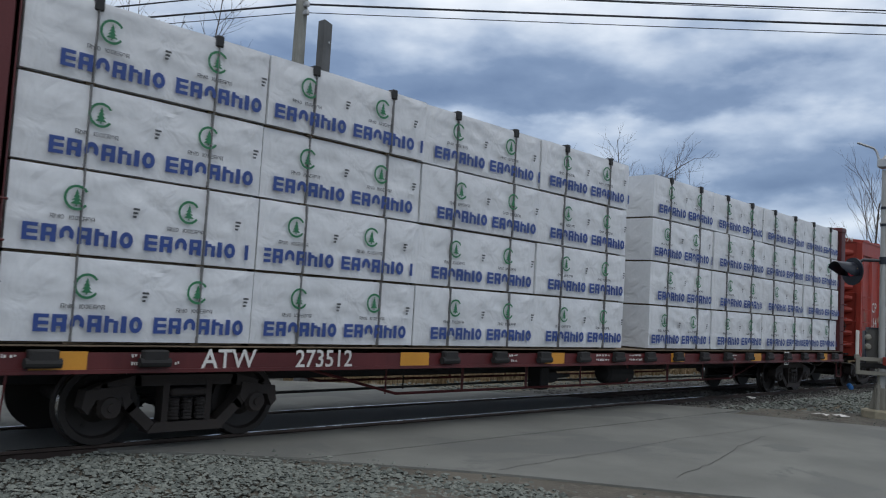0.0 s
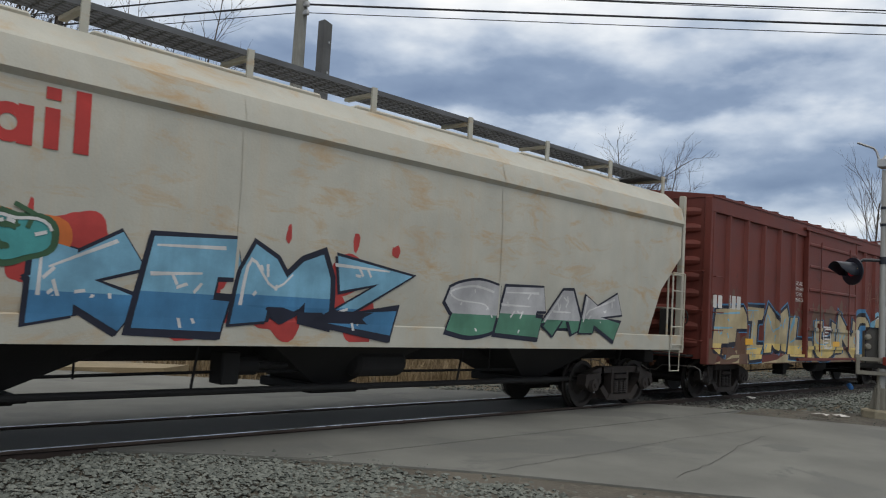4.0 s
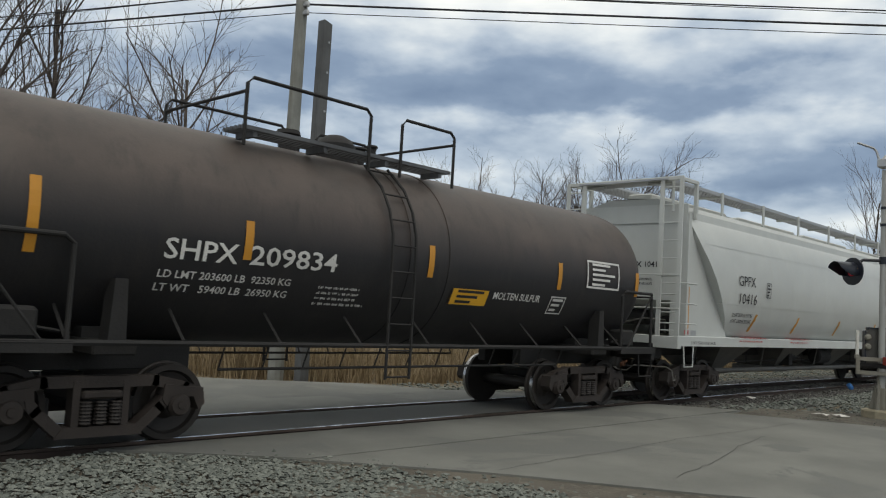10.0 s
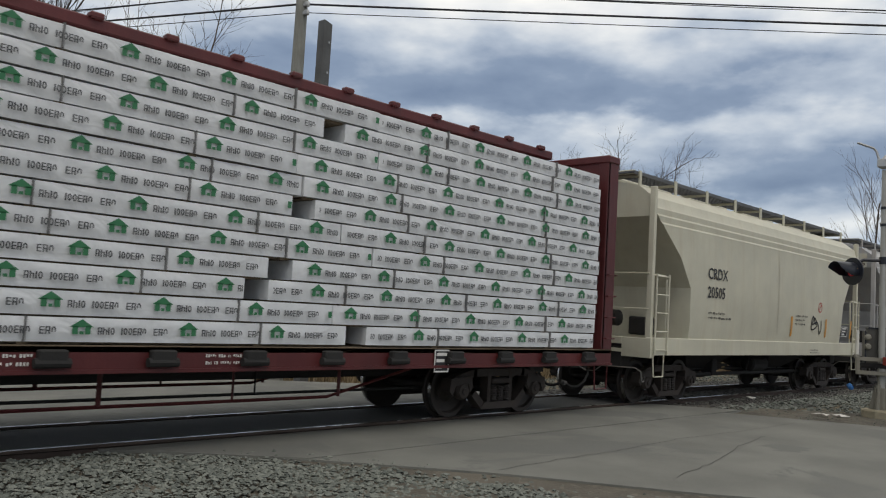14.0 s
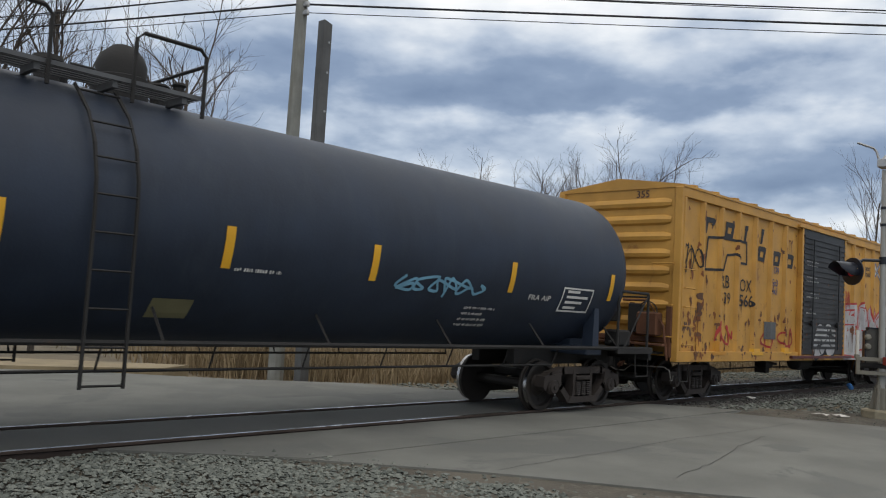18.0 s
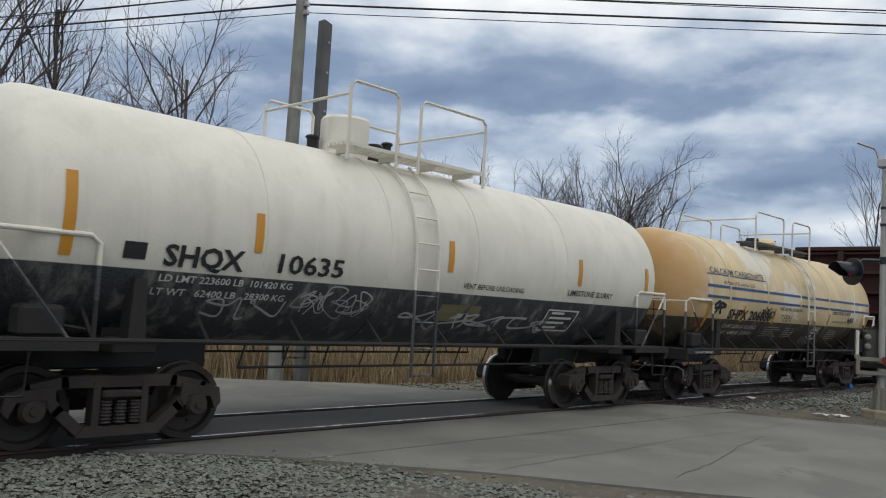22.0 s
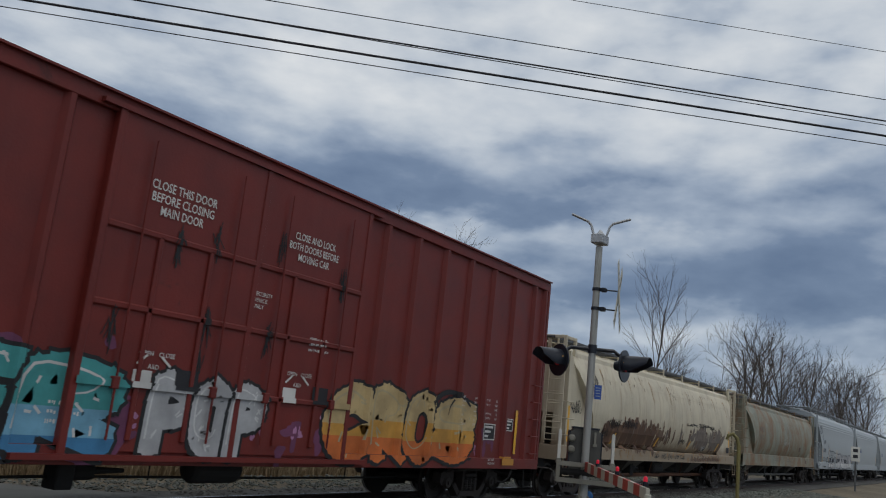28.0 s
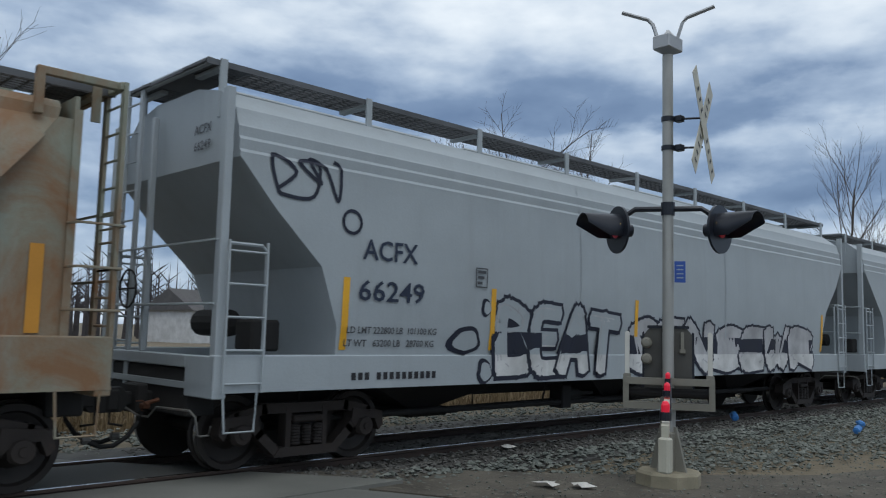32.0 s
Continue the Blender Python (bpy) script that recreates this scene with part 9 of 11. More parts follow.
    words(car, side, "LD LMT 203600 LB  92350 KG", P(116.1), 1.89, .12, fit=1.75); words(car, side, "LT WT   59400 LB  26950 KG", P(116.1), 1.74, .12, fit=1.75)
    words(car, side, "MOLTEN SULFUR", P(121.7), 1.93, .16, fit=1.2); framed_label(car, side, P(120.75), 1.74, .85, .28, "black lettering", plate="amber reflector")
    reflectors(car, side, [P(114.75)], 2.0, 2.75, .11, "orange reflector")
    reflectors(car, side, [P(117.17), P(120.22), P(123.35), P(125.85)], 2.12, 2.58, .11, "orange reflector")
    framed_label(car, side, P(124.15), 2.2, 1.05, .5); framed_label(car, side, P(123.2), 1.70, .42, .3); small_print(car, side, P(118.3), 1.85, 4, 1.0, .04, seed=8)

    # slate grey, long
    car, side, mid = tank("tank_car", 197.6, 218.0, "long slate-grey tank car with yellow reflector stripes", "tank slate paint", 1.47, 2.51, 207.9, "dome", 1.8, rails=((-2.5, -1.4), (-.5, .35)), tank_in=.55, rail_h=.55, dome_h=.62, ladder_x=207.1, sill_z=1.14)
    P = lambda x: x - mid
    words(car, side, "GATX 30424", P(199.62), 2.12, .34, fit=1.92); words(car, side, "LD LMT 195400 LB  88630 KG", P(199.65), 1.90, .13, fit=1.65); words(car, side, "LT WT   67600 LB  30660 KG", P(199.6), 1.74, .13, fit=1.65)
    reflectors(car, side, [P(198.98)], 1.72, 2.4, .12, "amber reflector")
    reflectors(car, side, [P(201.7), P(204.2), P(206.02), P(208.48), P(210.7), P(213.6), P(216.45)], 2.0, 2.48, .12, "amber reflector")
    small_print(car, side, P(203.7), 1.85, 4, .9, .05, seed=18); decal(car, side, "notice_plate", rect_tris(P(207.75), P(208.25), 1.4, 1.62), "yellow sign", .008)
    tag(car, side, P(211.1), 1.85, 1.9, .3, "spray sky", 150, .04, 24); framed_label(car, side, P(215.0), 1.75, .9, .42); small_print(car, side, P(212.7), 1.7, 4, .8, .05, seed=19); small_print(car, side, P(208.6), 1.98, 1, .8, .05, seed=17)
    words(car, side, "FRA AIP", P(214.1), 1.95, .12, fit=.6)

    # slate grey, graffiti
    car, side, mid = tank("tank_car", 235.55, 251.55, "slate-grey tank car with scrawled white tags", "tank slate paint", 1.53, 2.62, 243.87, "drum", 1.8, rails=((-2.0, -.3), (-.1, .8)), dome_h=.58, tank_in=.2, rail_h=.64, ladder_x=244.7, sill_z=1.14, rings=(.75, 1.5))
    P = lambda x: x - mid
    words(car, side, "GATX", P(237.58), 2.24, .36, fit=.88); words(car, side, "213083", P(238.6), 2.25, .36, fit=1.22)
    small_print(car, side, P(237.8), 1.95, 2, 1.8, .07, seed=20); framed_label(car, side, P(240.05), 2.12, .26, .30)
    reflectors(car, side, [P(236.75)], 2.1, 3.0, .12, "amber reflector")
    reflectors(car, side, [P(239.92), P(242.66), P(245.45), P(247.53), P(250.68)], 2.25, 2.75, .11, "amber reflector")
    words(car, side, "FOREST", P(241.15), 1.79, .42, "spray white", fit=1.8, name="spray_tag", fat=-.01); tag(car, side, P(242.7), 1.7, .8, .5, "spray sky", 165, .02, 22); tag(car, side, P(245.8), 1.85, 1.4, .28, "spray silver", 162, .045, 16); tag(car, side, P(248.6), 1.5, 1.0, .28, "spray white", 163, .045, 14)
    framed_label(car, side, P(249.6), 2.0, .8, .5); small_print(car, side, P(246.6), 1.7, 5, 1.0, .05, seed=21); words(car, side, "SR-8754", P(248.9), 1.98, .15, fit=.7)
    decal(car, side, "placard", [[(P(250.4), 1.45), (P(250.62), 1.25), (P(250.84), 1.45)], [(P(250.4), 1.45), (P(250.84), 1.45), (P(250.62), 1.65)]], "white lettering", .02); words(car, side, "3257", P(250.62), 1.45, .11, "black lettering", "CENTER").location = (0, -.018, 0)

    # white over black
    car, side, mid = tank("tank_car", 252.4, 265.2, "white tank car with a black lower half and handrails", "tank white paint", 1.42, 2.46, 258.1, "drum", 1.7, rail_h=.85, rails=((-1.1, -.2), (.25, 1.7)), dome_h=.58, tank_in=.05, rail_paint="tank white paint", ladder_x=258.2, sill_z=1.16, rings=(-3.2, -1.2, .6, 2.9))
    P = lambda x: x - mid
    words(car, side, "SHQX", P(254.3), 2.08, .32, "black lettering", fit=1.0, fat=.03); words(car, side, "10635", P(255.70), 2.10, .32, "black lettering", fit=1.0, fat=.02)
    words(car, side, "LD LMT 223600 LB  101420 KG", P(254.3), 1.84, .11, fit=1.75); words(car, side, "LT WT   62400 LB   28300 KG", P(254.25), 1.69, .11, fit=1.75)
    words(car, side, "VENT BEFORE UNLOADING", P(259.1), 2.04, .11, "black lettering", fit=1.45); words(car, side, "LIMESTONE SLURRY", P(261.75), 2.08, .14, "black lettering", fit=1.4)
    reflectors(car, side, [P(253.26)], 2.0, 2.85, .12, "orange reflector"); reflectors(car, side, [P(255.46), P(258.76), P(262.06), P(264.3)], 2.22, 2.68, .11, "orange reflector")
    tag(car, side, P(254.9), 1.4, 1.2, .3, "spray silver", 170, .025, 14); tag(car, side, P(256.25), 1.5, 1.15, .4, "spray silver", 173, .02, 18); tag(car, side, P(256.1), 1.45, 1.3, .4, "spray silver", 172, .014, 16); tag(car, side, P(258.0), 1.35, 3.6, .3, "spray silver", 171, .03, 30)
    decal(car, side, "patch", rect_tris(P(258.8), P(259.7), 1.5, 1.75), "yellow sign", .008); framed_label(car, side, P(261.4), 1.4, .9, .38); decal(car, side, "patch", rect_tris(P(253.85), P(254.1), 2.02, 2.2), "black lettering", .008)

    # peeling cream over black
    car, side, mid = tank("tank_car", 266.0, 278.5, "cream tank car with peeling paint and blue stripes", "tank cream paint", 1.40, 2.42, 273.37, "dome", 1.65, rails=((-3.2, -1.45), (-.85, .4)), tank_in=.10, rail_h=.75, rail_paint="tank white paint", ladder_x=272.8, sill_z=1.14, rings=(-4.2, -2.1, 0, 2.1, 4.2))
    P = lambda x: x - mid
    words(car, side, "CALCIUM CARBONATE", P(267.1), 2.88, .19, "slate blue lettering", fit=2.85, fat=.004); words(car, side, "A Part of Everyday Life", P(267.7), 2.64, .12, "slate blue lettering", fit=1.66, fat=.002)
    for z in (2.30, 2.54):
        decal(car, side, "stripe", [t for i in range(9) for t in rect_tris(P(266.92 + i * 1.22), P(266.92 + (i + 1) * 1.22 + .002), z - .030, z + .030)], "stripe blue", .008)
    decal(car, side, "stripe", rect_tris(P(266.95), P(270.1), 2.79, 2.81), "stripe blue", .008)
    words(car, side, "SHPX", P(268.12), 1.93, .31, "black lettering", fit=1.0, fat=.03); words(car, side, "206080", P(269.22), 1.93, .31, "black lettering", fit=1.28, fat=.03)
    sill_words(car, "2 INCH NON COMP SHOES", P(266.35), -1.45, 1.075, .065, "white lettering"); decal(car, side, "placard", rect_tris(P(266.75), P(266.93), 1.62, 1.72), "spray red", .01)
    words(car, side, "LD LMT 225200 LB  102 150 KG", P(268.1), 1.66, .11, fit=1.8); words(car, side, "LT WT   60800 LB   27 550 KG", P(268.05), 1.51, .11, fit=1.8)
    words(car, side, "VENT BEFORE UNLOADING", P(270.92), 2.17, .11, "black lettering", fit=1.5); words(car, side, "LIMESTONE SLURRY", P(274.65), 2.20, .12, "black lettering", fit=1.5)
    reflectors(car, side, [P(267.1)], 1.5, 2.15, .12, "orange reflector"); reflectors(car, side, [P(268.9), P(270.68), P(273.39), P(274.5), P(277.75)], 1.78, 2.16, .10, "orange reflector")
    tag(car, side, P(267.25), 1.85, .7, .45, "spray black", 180, .07, 8); tag(car, side, P(269.9), 1.85, .75, .35, "spray black", 181, .03, 16); words(car, side, "TEEN.", P(271.1), 1.93, .24, "spray black", fit=.75, name="spray_tag", fat=-.01); tag(car, side, P(276.0), 1.9, .5, .25, "spray black", 184, .025, 16)
    for i, (x, w) in enumerate(((270.47, 1.0), (271.75, .75), (274.82, 1.0))):
        small_print(car, side, P(x), 1.68, 5, w, .032, seed=30 + i)
    tag(car, side, P(273.2), 1.25, 1.1, .28, "spray silver", 183, .018, 26); framed_label(car, side, P(273.55), 1.44, .55, .32); words(car, side, "NO PRESSURE RELIEF DEVICE", P(274.82), 1.95, .06, "black lettering", fit=1.1)
    tag(car, side, P(270.9), 1.2, .8, .35, "spray grey", 185, .014, 20)


build_flats()
build_boxcars()
build_hoppers()
build_tanks()

# ---- ground, road and track ----


def sheet(name, poly, z, mat, label, category, thick=0.0, kind="structure"):
    g = Geo()
    if thick:
        n = len(poly)
        g.add([(x, y, z) for x, y in poly] + [(x, y, z - thick) for x, y in poly], [tuple(range(n))] + [(i, (i + 1) % n, n + (i + 1) % n, n + i) for i in range(n)])
    else:
        g.add([(x, y, z) for x, y in poly], [tuple(range(len(poly)))])
    ob = new(name, g.mesh(name, mat))
    return tagged(ob, label, category, "", kind)


def ground_z(x, y):
    """The natural ground: level by the track, a little lower away from it."""
    d = abs(y - TRACK_Y)
    base = -0.14 - 0.16 * min(1, max(0, (d - 2.6) / 4)) if y > TRACK_Y else -0.14 - 0.06 * min(1, max(0, (d - 2.2) / 3))
    return base + 0.03 * noise.noise(Vector((x * 0.35, y * 0.35, 0.3)))


def build_ground():
    xs = [-2500, -600, -150] + [-40 + i * 1.25 for i in range(121)] + [150, 240, 700, 2500]
    ys = [-2500, -600, -120] + [-30 + i * 1.25 for i in range(73)] + [90, 160, 600, 2500]
    g = Geo()
    vs = [(x, y, ground_z(x, y) - 0.02 if -40 <= x <= 111 and -30 <= y <= 60 else -0.32) for y in ys for x in xs]
    nx = len(xs)
    g.add(vs, [(j * nx + i, j * nx + i + 1, (j + 1) * nx + i + 1, (j + 1) * nx + i) for j in range(len(ys) - 1) for i in range(nx - 1)])
    tagged(new("ground", g.mesh("ground", "dry ground", True)), "bare brown earth with dry grass beyond the track", "ground", "", "structure")
    road = [(-14.0, 30.0), (-6, 21.5), (1.2, 13.8), (3.2, 10.6), (4.2, 9.0), (4.72, 8.43), (5.17, 7.89), (5.75, 7.33), (6.31, 6.66), (6.91, 5.94), (7.25, 5.44), (7.72, 4.68), (8.17, 3.96), (9.6, 2.2), (15.5, -3.4), (24, -11.5), (60, -50),
            (78, -50), (38, -13), (24, -1.0), (18.6, 2.6), (17.3, 4.6), (16.2, 6.9), (14.9, 9.4), (13.1, 12.2), (12.0, 13.9), (9.6, 15.4), (7.2, 17.6), (1, 24.5), (-5, 31)]
    tagged(sheet("road", road, -0.055, "asphalt", "worn grey asphalt road crossing the track at an angle", "road", .2))
    # tar lines along the joints
    g = Geo()
    rnd = random.Random(4)
    for line in ([(7.16, 5.91), (8.48, 5.94), (9.75, 5.93), (11.5, 6.06), (13.3, 5.97), (16.1, 5.92)], [(8.7, 4.57), (10.0, 4.79), (11.8, 5.23), (13.5, 5.52)], [(14.5, 2.2), (15.3, 1.5), (15.6, .6), (16.4, 0.1)]):
        pts = []
        for a, b in zip(line, line[1:]):
            for k in range(8):
                pts.append((a[0] + (b[0] - a[0]) * k / 8 + rnd.uniform(-.02, .02), a[1] + (b[1] - a[1]) * k / 8 + rnd.uniform(-.025, .025)))
        for t in stroke(pts, .010):
            g.add([(x, y, -0.0505) for x, y in t], [(0, 1, 2)])
    cr = new("road_crack", g.mesh("road_crack", "crack tar"))
    cr.parent = bpy.data.objects["road"]
    sheet("verge", [(2.6, 8.8), (4.25, 8.8), (4.75, 8.4), (5.2, 7.86), (5.78, 7.3), (6.34, 6.63), (6.94, 5.91), (7.28, 5.41), (7.75, 4.65), (8.2, 3.93), (9.6, 2.2), (8.6, 1.6), (6.6, 3.6), (5.2, 5.6), (2.8, 7.6)], -0.078, "dirt", "dirt and grit along the road's edge", "ground", .2)
    # dirt shoulder and a strip of worn asphalt by the mast
    sheet("shoulder", [(15.5, 9.0), (16.4, 7.0), (17.5, 4.7), (18.8, 2.7), (24, -0.8), (30, -2), (30, 2.6), (24, 4.0), (21.6, 4.6), (19.2, 6.4), (17.3, 8.3)], -0.085, "dirt", "trodden dirt shoulder beside the road", "ground", .2)
    sheet("far_path", [(-8, 32), (-2, 26.2), (2, 21.6), (5.0, 18.6), (7.2, 17.6), (9.0, 17.1), (10.0, 17.8), (6, 20.5), (0, 27), (-6, 33)], 0.02, "tan path", "tan sandy path behind the far kerb", "pavement", .3)
    bed = sheet("ballast_bed", [(-160, TRACK_Y - 2.3), (900, TRACK_Y - 2.3), (900, TRACK_Y + 2.3), (-160, TRACK_Y + 2.3)], -0.115, "ballast bed", "dark stony track bed", "ballast", .2)
    # asphalt infill of the crossing, beside and between the rails
    for k, (y0, y1) in enumerate(((-2.3, -.80), (-.64, .64), (.80, 2.3))):
        sheet("crossing_panel", [(5.7 if k == 0 else 2.2 - y0 * .9, TRACK_Y + y0), (15.0 - y0 * 0.75, TRACK_Y + y0), (15.0 - y1 * .75, TRACK_Y + y1), (4.0 if k == 0 else 2.2 - y1 * .9, TRACK_Y + y1)], -0.044 if k == 0 else -0.022, "old asphalt" if k == 1 else "asphalt", "asphalt infill of the level crossing", "road", .15)
    track = thing("track", "railway track of steel rails on dark wooden ties", "railway track")
    track["kind"] = "structure"
    prof = [(-.075, -.17), (-.075, -.158), (-.012, -.14), (-.012, -.045), (-.036, -.03), (-.036, -.004), (-.03, 0), (.03, 0), (.036, -.004), (.036, -.03), (.012, -.045), (.012, -.14), (.075, -.158), (.075, -.17)]
    for s in (-1, 1):
        g = Geo().extrude_x([(TRACK_Y + s * .755 + y, z) for y, z in prof], -160, 900)
        part("rail", g, "rail steel", track)
        g = Geo().box(-160, 900, TRACK_Y + s * .755 - .026, TRACK_Y + s * .755 + .026, .0005, .0015)
        part("running_surface", g, "bright steel", track, "polished wheel-worn rail head")
    tie = Geo().box(-.115, .115, -1.3, 1.3, -.30, -.125, .012).mesh("tie", "tie wood")
    for i in range(150):
        x = 14.6 + i * .53
        o = new("tie", tie)
        o.parent = track
        o.location = (x, TRACK_Y + 0.02 * math.sin(i * 3.3), -.006 * (i % 3))
    for i in range(6):
        o = new("tie", tie)
        o.parent = track
        o.location = (2.3 - i * .53, TRACK_Y, 0)


def scatter_stones(name, area, count, lo, hi, mat, label, seed, zf):
    """Loose broken stone over an area given by a test."""
    rnd = np.random.RandomState(seed)
    base = np.array([(1, 0, 0), (-1, 0, 0), (0, 1, 0), (0, -1, 0), (0, 0, .8), (0, 0, -.8), (.6, .6, .3), (-.6, -.5, .35)])
    faces = [(0, 6, 4), (6, 2, 4), (2, 1, 4), (1, 7, 4), (7, 3, 4), (3, 0, 4), (0, 2, 6), (1, 3, 7), (0, 5, 2), (2, 5, 1), (1, 5, 3), (3, 5, 0)]
    vs, fs = [], []
    x0, x1, y0, y1 = area[:4]
    n = 0
    while n < count:
        x, y = rnd.uniform(x0, x1), rnd.uniform(y0, y1)
        if not area[4](x, y, rnd.rand()):
            continue
        s = lo + (hi - lo) * rnd.rand() ** 2
        a = rnd.uniform(0, 6.28)
        sh = rnd.uniform(.65, 1.25, 3)
        p = base * sh * rnd.uniform(.75, 1.25, (8, 3)) * s
        c, d = math.cos(a), math.sin(a)
        q = np.stack([p[:, 0] * c - p[:, 1] * d + x, p[:, 0] * d + p[:, 1] * c + y, p[:, 2] * .7 + zf(x, y) + s * .25 + 0.02 * rnd.rand()], 1)
        k = len(vs)
        vs += [tuple(r) for r in q]
        fs += [(f[0] + k, f[1] + k, f[2] + k) for f in faces]
        n += 1
    me = bpy.data.meshes.new(name)
    me.from_pydata(vs, [], fs)
    me.materials.append(M[mat])
    tagged(new(name, me), label, "gravel", "", "stuff")


def left_edge(y):
    """The road's near edge, x at a given y."""
    return float(np.interp(y, [-3.4, 2.2, 3.96, 4.68, 5.44, 5.94, 6.66, 7.33, 7.89, 8.43, 9.0], [15.5, 9.6, 8.17, 7.72, 7.25, 6.91, 6.31, 5.75, 5.17, 4.72, 4.2]))


def build_gravel():
    def verge(x, y, r):
        e = left_edge(y) + 0.06 * math.sin(y * 5) - x - float(np.interp(y, [4.5, 6.3, 7.2], [.75, .35, .06]))
        return y < 8.74 + .05 * math.sin(x * 7) and (e > .12 or (e > -.45 and r < .10 + .9 * max(0, e + .1)))
    scatter_stones("gravel", (-2.5, 9.5, 2.2, 9.1, lambda x, y, r: verge(x, y, r) and r < min(1, (x + 2.5) / 3.2) and r < (y - 2.0) / 1.6), 36000, .014, .042, "gravel stones", "loose grey-green crushed stone beside the road", 3, lambda x, y: -.10 + .025 * min(1, max(0, (y - 5.6) / 1.2)) + .03 * noise.noise(Vector((x, y, 4))))

    def right_side(x, y, r):
        lim = np.interp(x, [15.6, 17.5, 19.0, 22, 28, 60], [8.6, 7.2, 6.6, 5.6, 4.6, 4.2])
        return 7.95 > y > lim + (r - .5) * 1.2 and x > 15.7 + (y - 9) * -.35 and (r < 1.25 - (x - 16) / 55)
    scatter_stones("ballast", (15.5, 52, 4.0, 8.85, right_side), 15000, .022, .062, "gravel stones", "crushed stone ballast sloping from the track", 5, lambda x, y: -.16 + .10 * min(1, max(0, (y - 6.5) / 2)) + .03 * noise.noise(Vector((x * .8, y * .8, 9))))
    # dark stones by the rail: oil, plus the train's shade put into their colour
    scatter_stones("oily_ballast", (15.6, 46, 7.75, 8.95, lambda x, y, r: x > 15.7 + (y - 9) * -.35 and r < 1.2 - (x - 16) / 50), 6500, .02, .055, "dark ballast stones", "oily ballast along the near rail, darkened with the train's shade", 15, lambda x, y: -.12 + .03 * noise.noise(Vector((x * .8, y * .8, 9))))
    scatter_stones("track_ballast", (15.2, 42, TRACK_Y - .66, TRACK_Y + 2.2, lambda x, y, r: abs(y - TRACK_Y - .755) > .06), 7500, .02, .055, "dark ballast stones", "dark oily ballast between the ties", 6, lambda x, y: -.135)
    scatter_stones("far_ballast", (12.6, 46, 11.6, 14.2, lambda x, y, r: y > 13.9 - (x - 12.2) * .9), 6500, .025, .06, "gravel stones", "pale crushed stone along the far side of the track", 7, lambda x, y: -.16 + .05 * noise.noise(Vector((x, y, 1))))
    scatter_stones("loose_stones", (16.5, 34, 1.0, 7.0, lambda x, y, r: r < .4), 9000, .006, .024, "gravel stones", "scattered small stones in the dirt", 8, lambda x, y: -.09)


def build_reeds():
    rnd = np.random.RandomState(11)
    vs, fs = [], []
    for _ in range(30000):
        x = rnd.uniform(10.6, 78)
        y = 14.9 + (0.9 if x < 14 else 0) + rnd.exponential(2.2) + max(0, (13.5 - x)) * .8
        if y > 30:
            continue
        h = rnd.uniform(.5, 1.35) * (1 if y > 16 else .6)
        a, b = rnd.uniform(-.25, .25), rnd.uniform(-.22, .22)
        w = rnd.uniform(.006, .016) * (1 + y / 40)
        th = rnd.uniform(0, 3.14)
        dx, dy = w * math.cos(th), w * math.sin(th)
        k, z = len(vs), -.33
        vs += [(x - dx, y - dy, z), (x + dx, y + dy, z), (x + a * .5 + dx * .8, y + b * .5 + dy * .8, z + h * .6), (x + a * .5 - dx * .8, y + b * .5 - dy * .8, z + h * .6), (x + a * 1.5, y + b * 1.5, z + h)]
        fs += [(k, k + 1, k + 2, k + 3), (k + 3, k + 2, k + 4)]
    me = bpy.data.meshes.new("dry_reeds")
    me.from_pydata(vs, [], fs)
    me.materials.append(M["reed stalks"])
    tagged(new("dry_reeds", me), "dense dry tan reeds and brush behind the track", "dry reeds", "", "stuff")


# ---- trees ----


def tree_geo(seed, height, spread_, twigs=3, thin=1.0):
    rnd = random.Random(seed)
    trunk, crown = Geo(), Geo()

    def grow(p, d, length, r, level):
        n = 5 if level < 2 else 3
        pts, q, dd = [p], p.copy(), d.copy()
        for i in range(n):
            dd = (dd + Vector((rnd.uniform(-1, 1), rnd.uniform(-1, 1), rnd.uniform(-.3, .6))) * (.10 if level == 0 else .17)).normalized()
            q = q + dd * (length / n)
            pts.append(q.copy())
        (trunk if level == 0 else crown).tube(pts, r, 7 if level == 0 else 5 if level == 1 else 3, r * (.45 if level < 2 else .3))
        if level >= twigs:
            return
        kids = (11, 7, 6, 4)[level]
        for k in range(kids):
            u = (.32 + .68 * (k + rnd.random() * .6) / kids) if level == 0 else (.2 + .8 * (k + rnd.random()) / kids)
            i = min(n - 1, int(u * n))
            at = pts[i].lerp(pts[i + 1], u * n - i)
            ax = (pts[i + 1] - pts[i]).normalized()
            side = ax.cross(Vector((rnd.uniform(-1, 1), rnd.uniform(-1, 1), rnd.uniform(-.2, .4)))).normalized()
            nd = (ax * rnd.uniform(.55, .95) + side * spread_ * rnd.uniform(.6, 1.1) + Vector((0, 0, .18))).normalized()
            grow(at, nd, length * rnd.uniform(.36, .58) * (1.15 - .45 * u), max(.0065, r * rnd.uniform(.37, .51) * (1.1 - .35 * u)), level + 1)
    grow(Vector((0, 0, -.4)), Vector((rnd.uniform(-.06, .06), rnd.uniform(-.06, .06), 1)), height * .92, height * .0098 * thin, 0)
    return trunk.mesh("trunk", "bark", True), crown.mesh("crown", "twig", False)


_kinds = {}


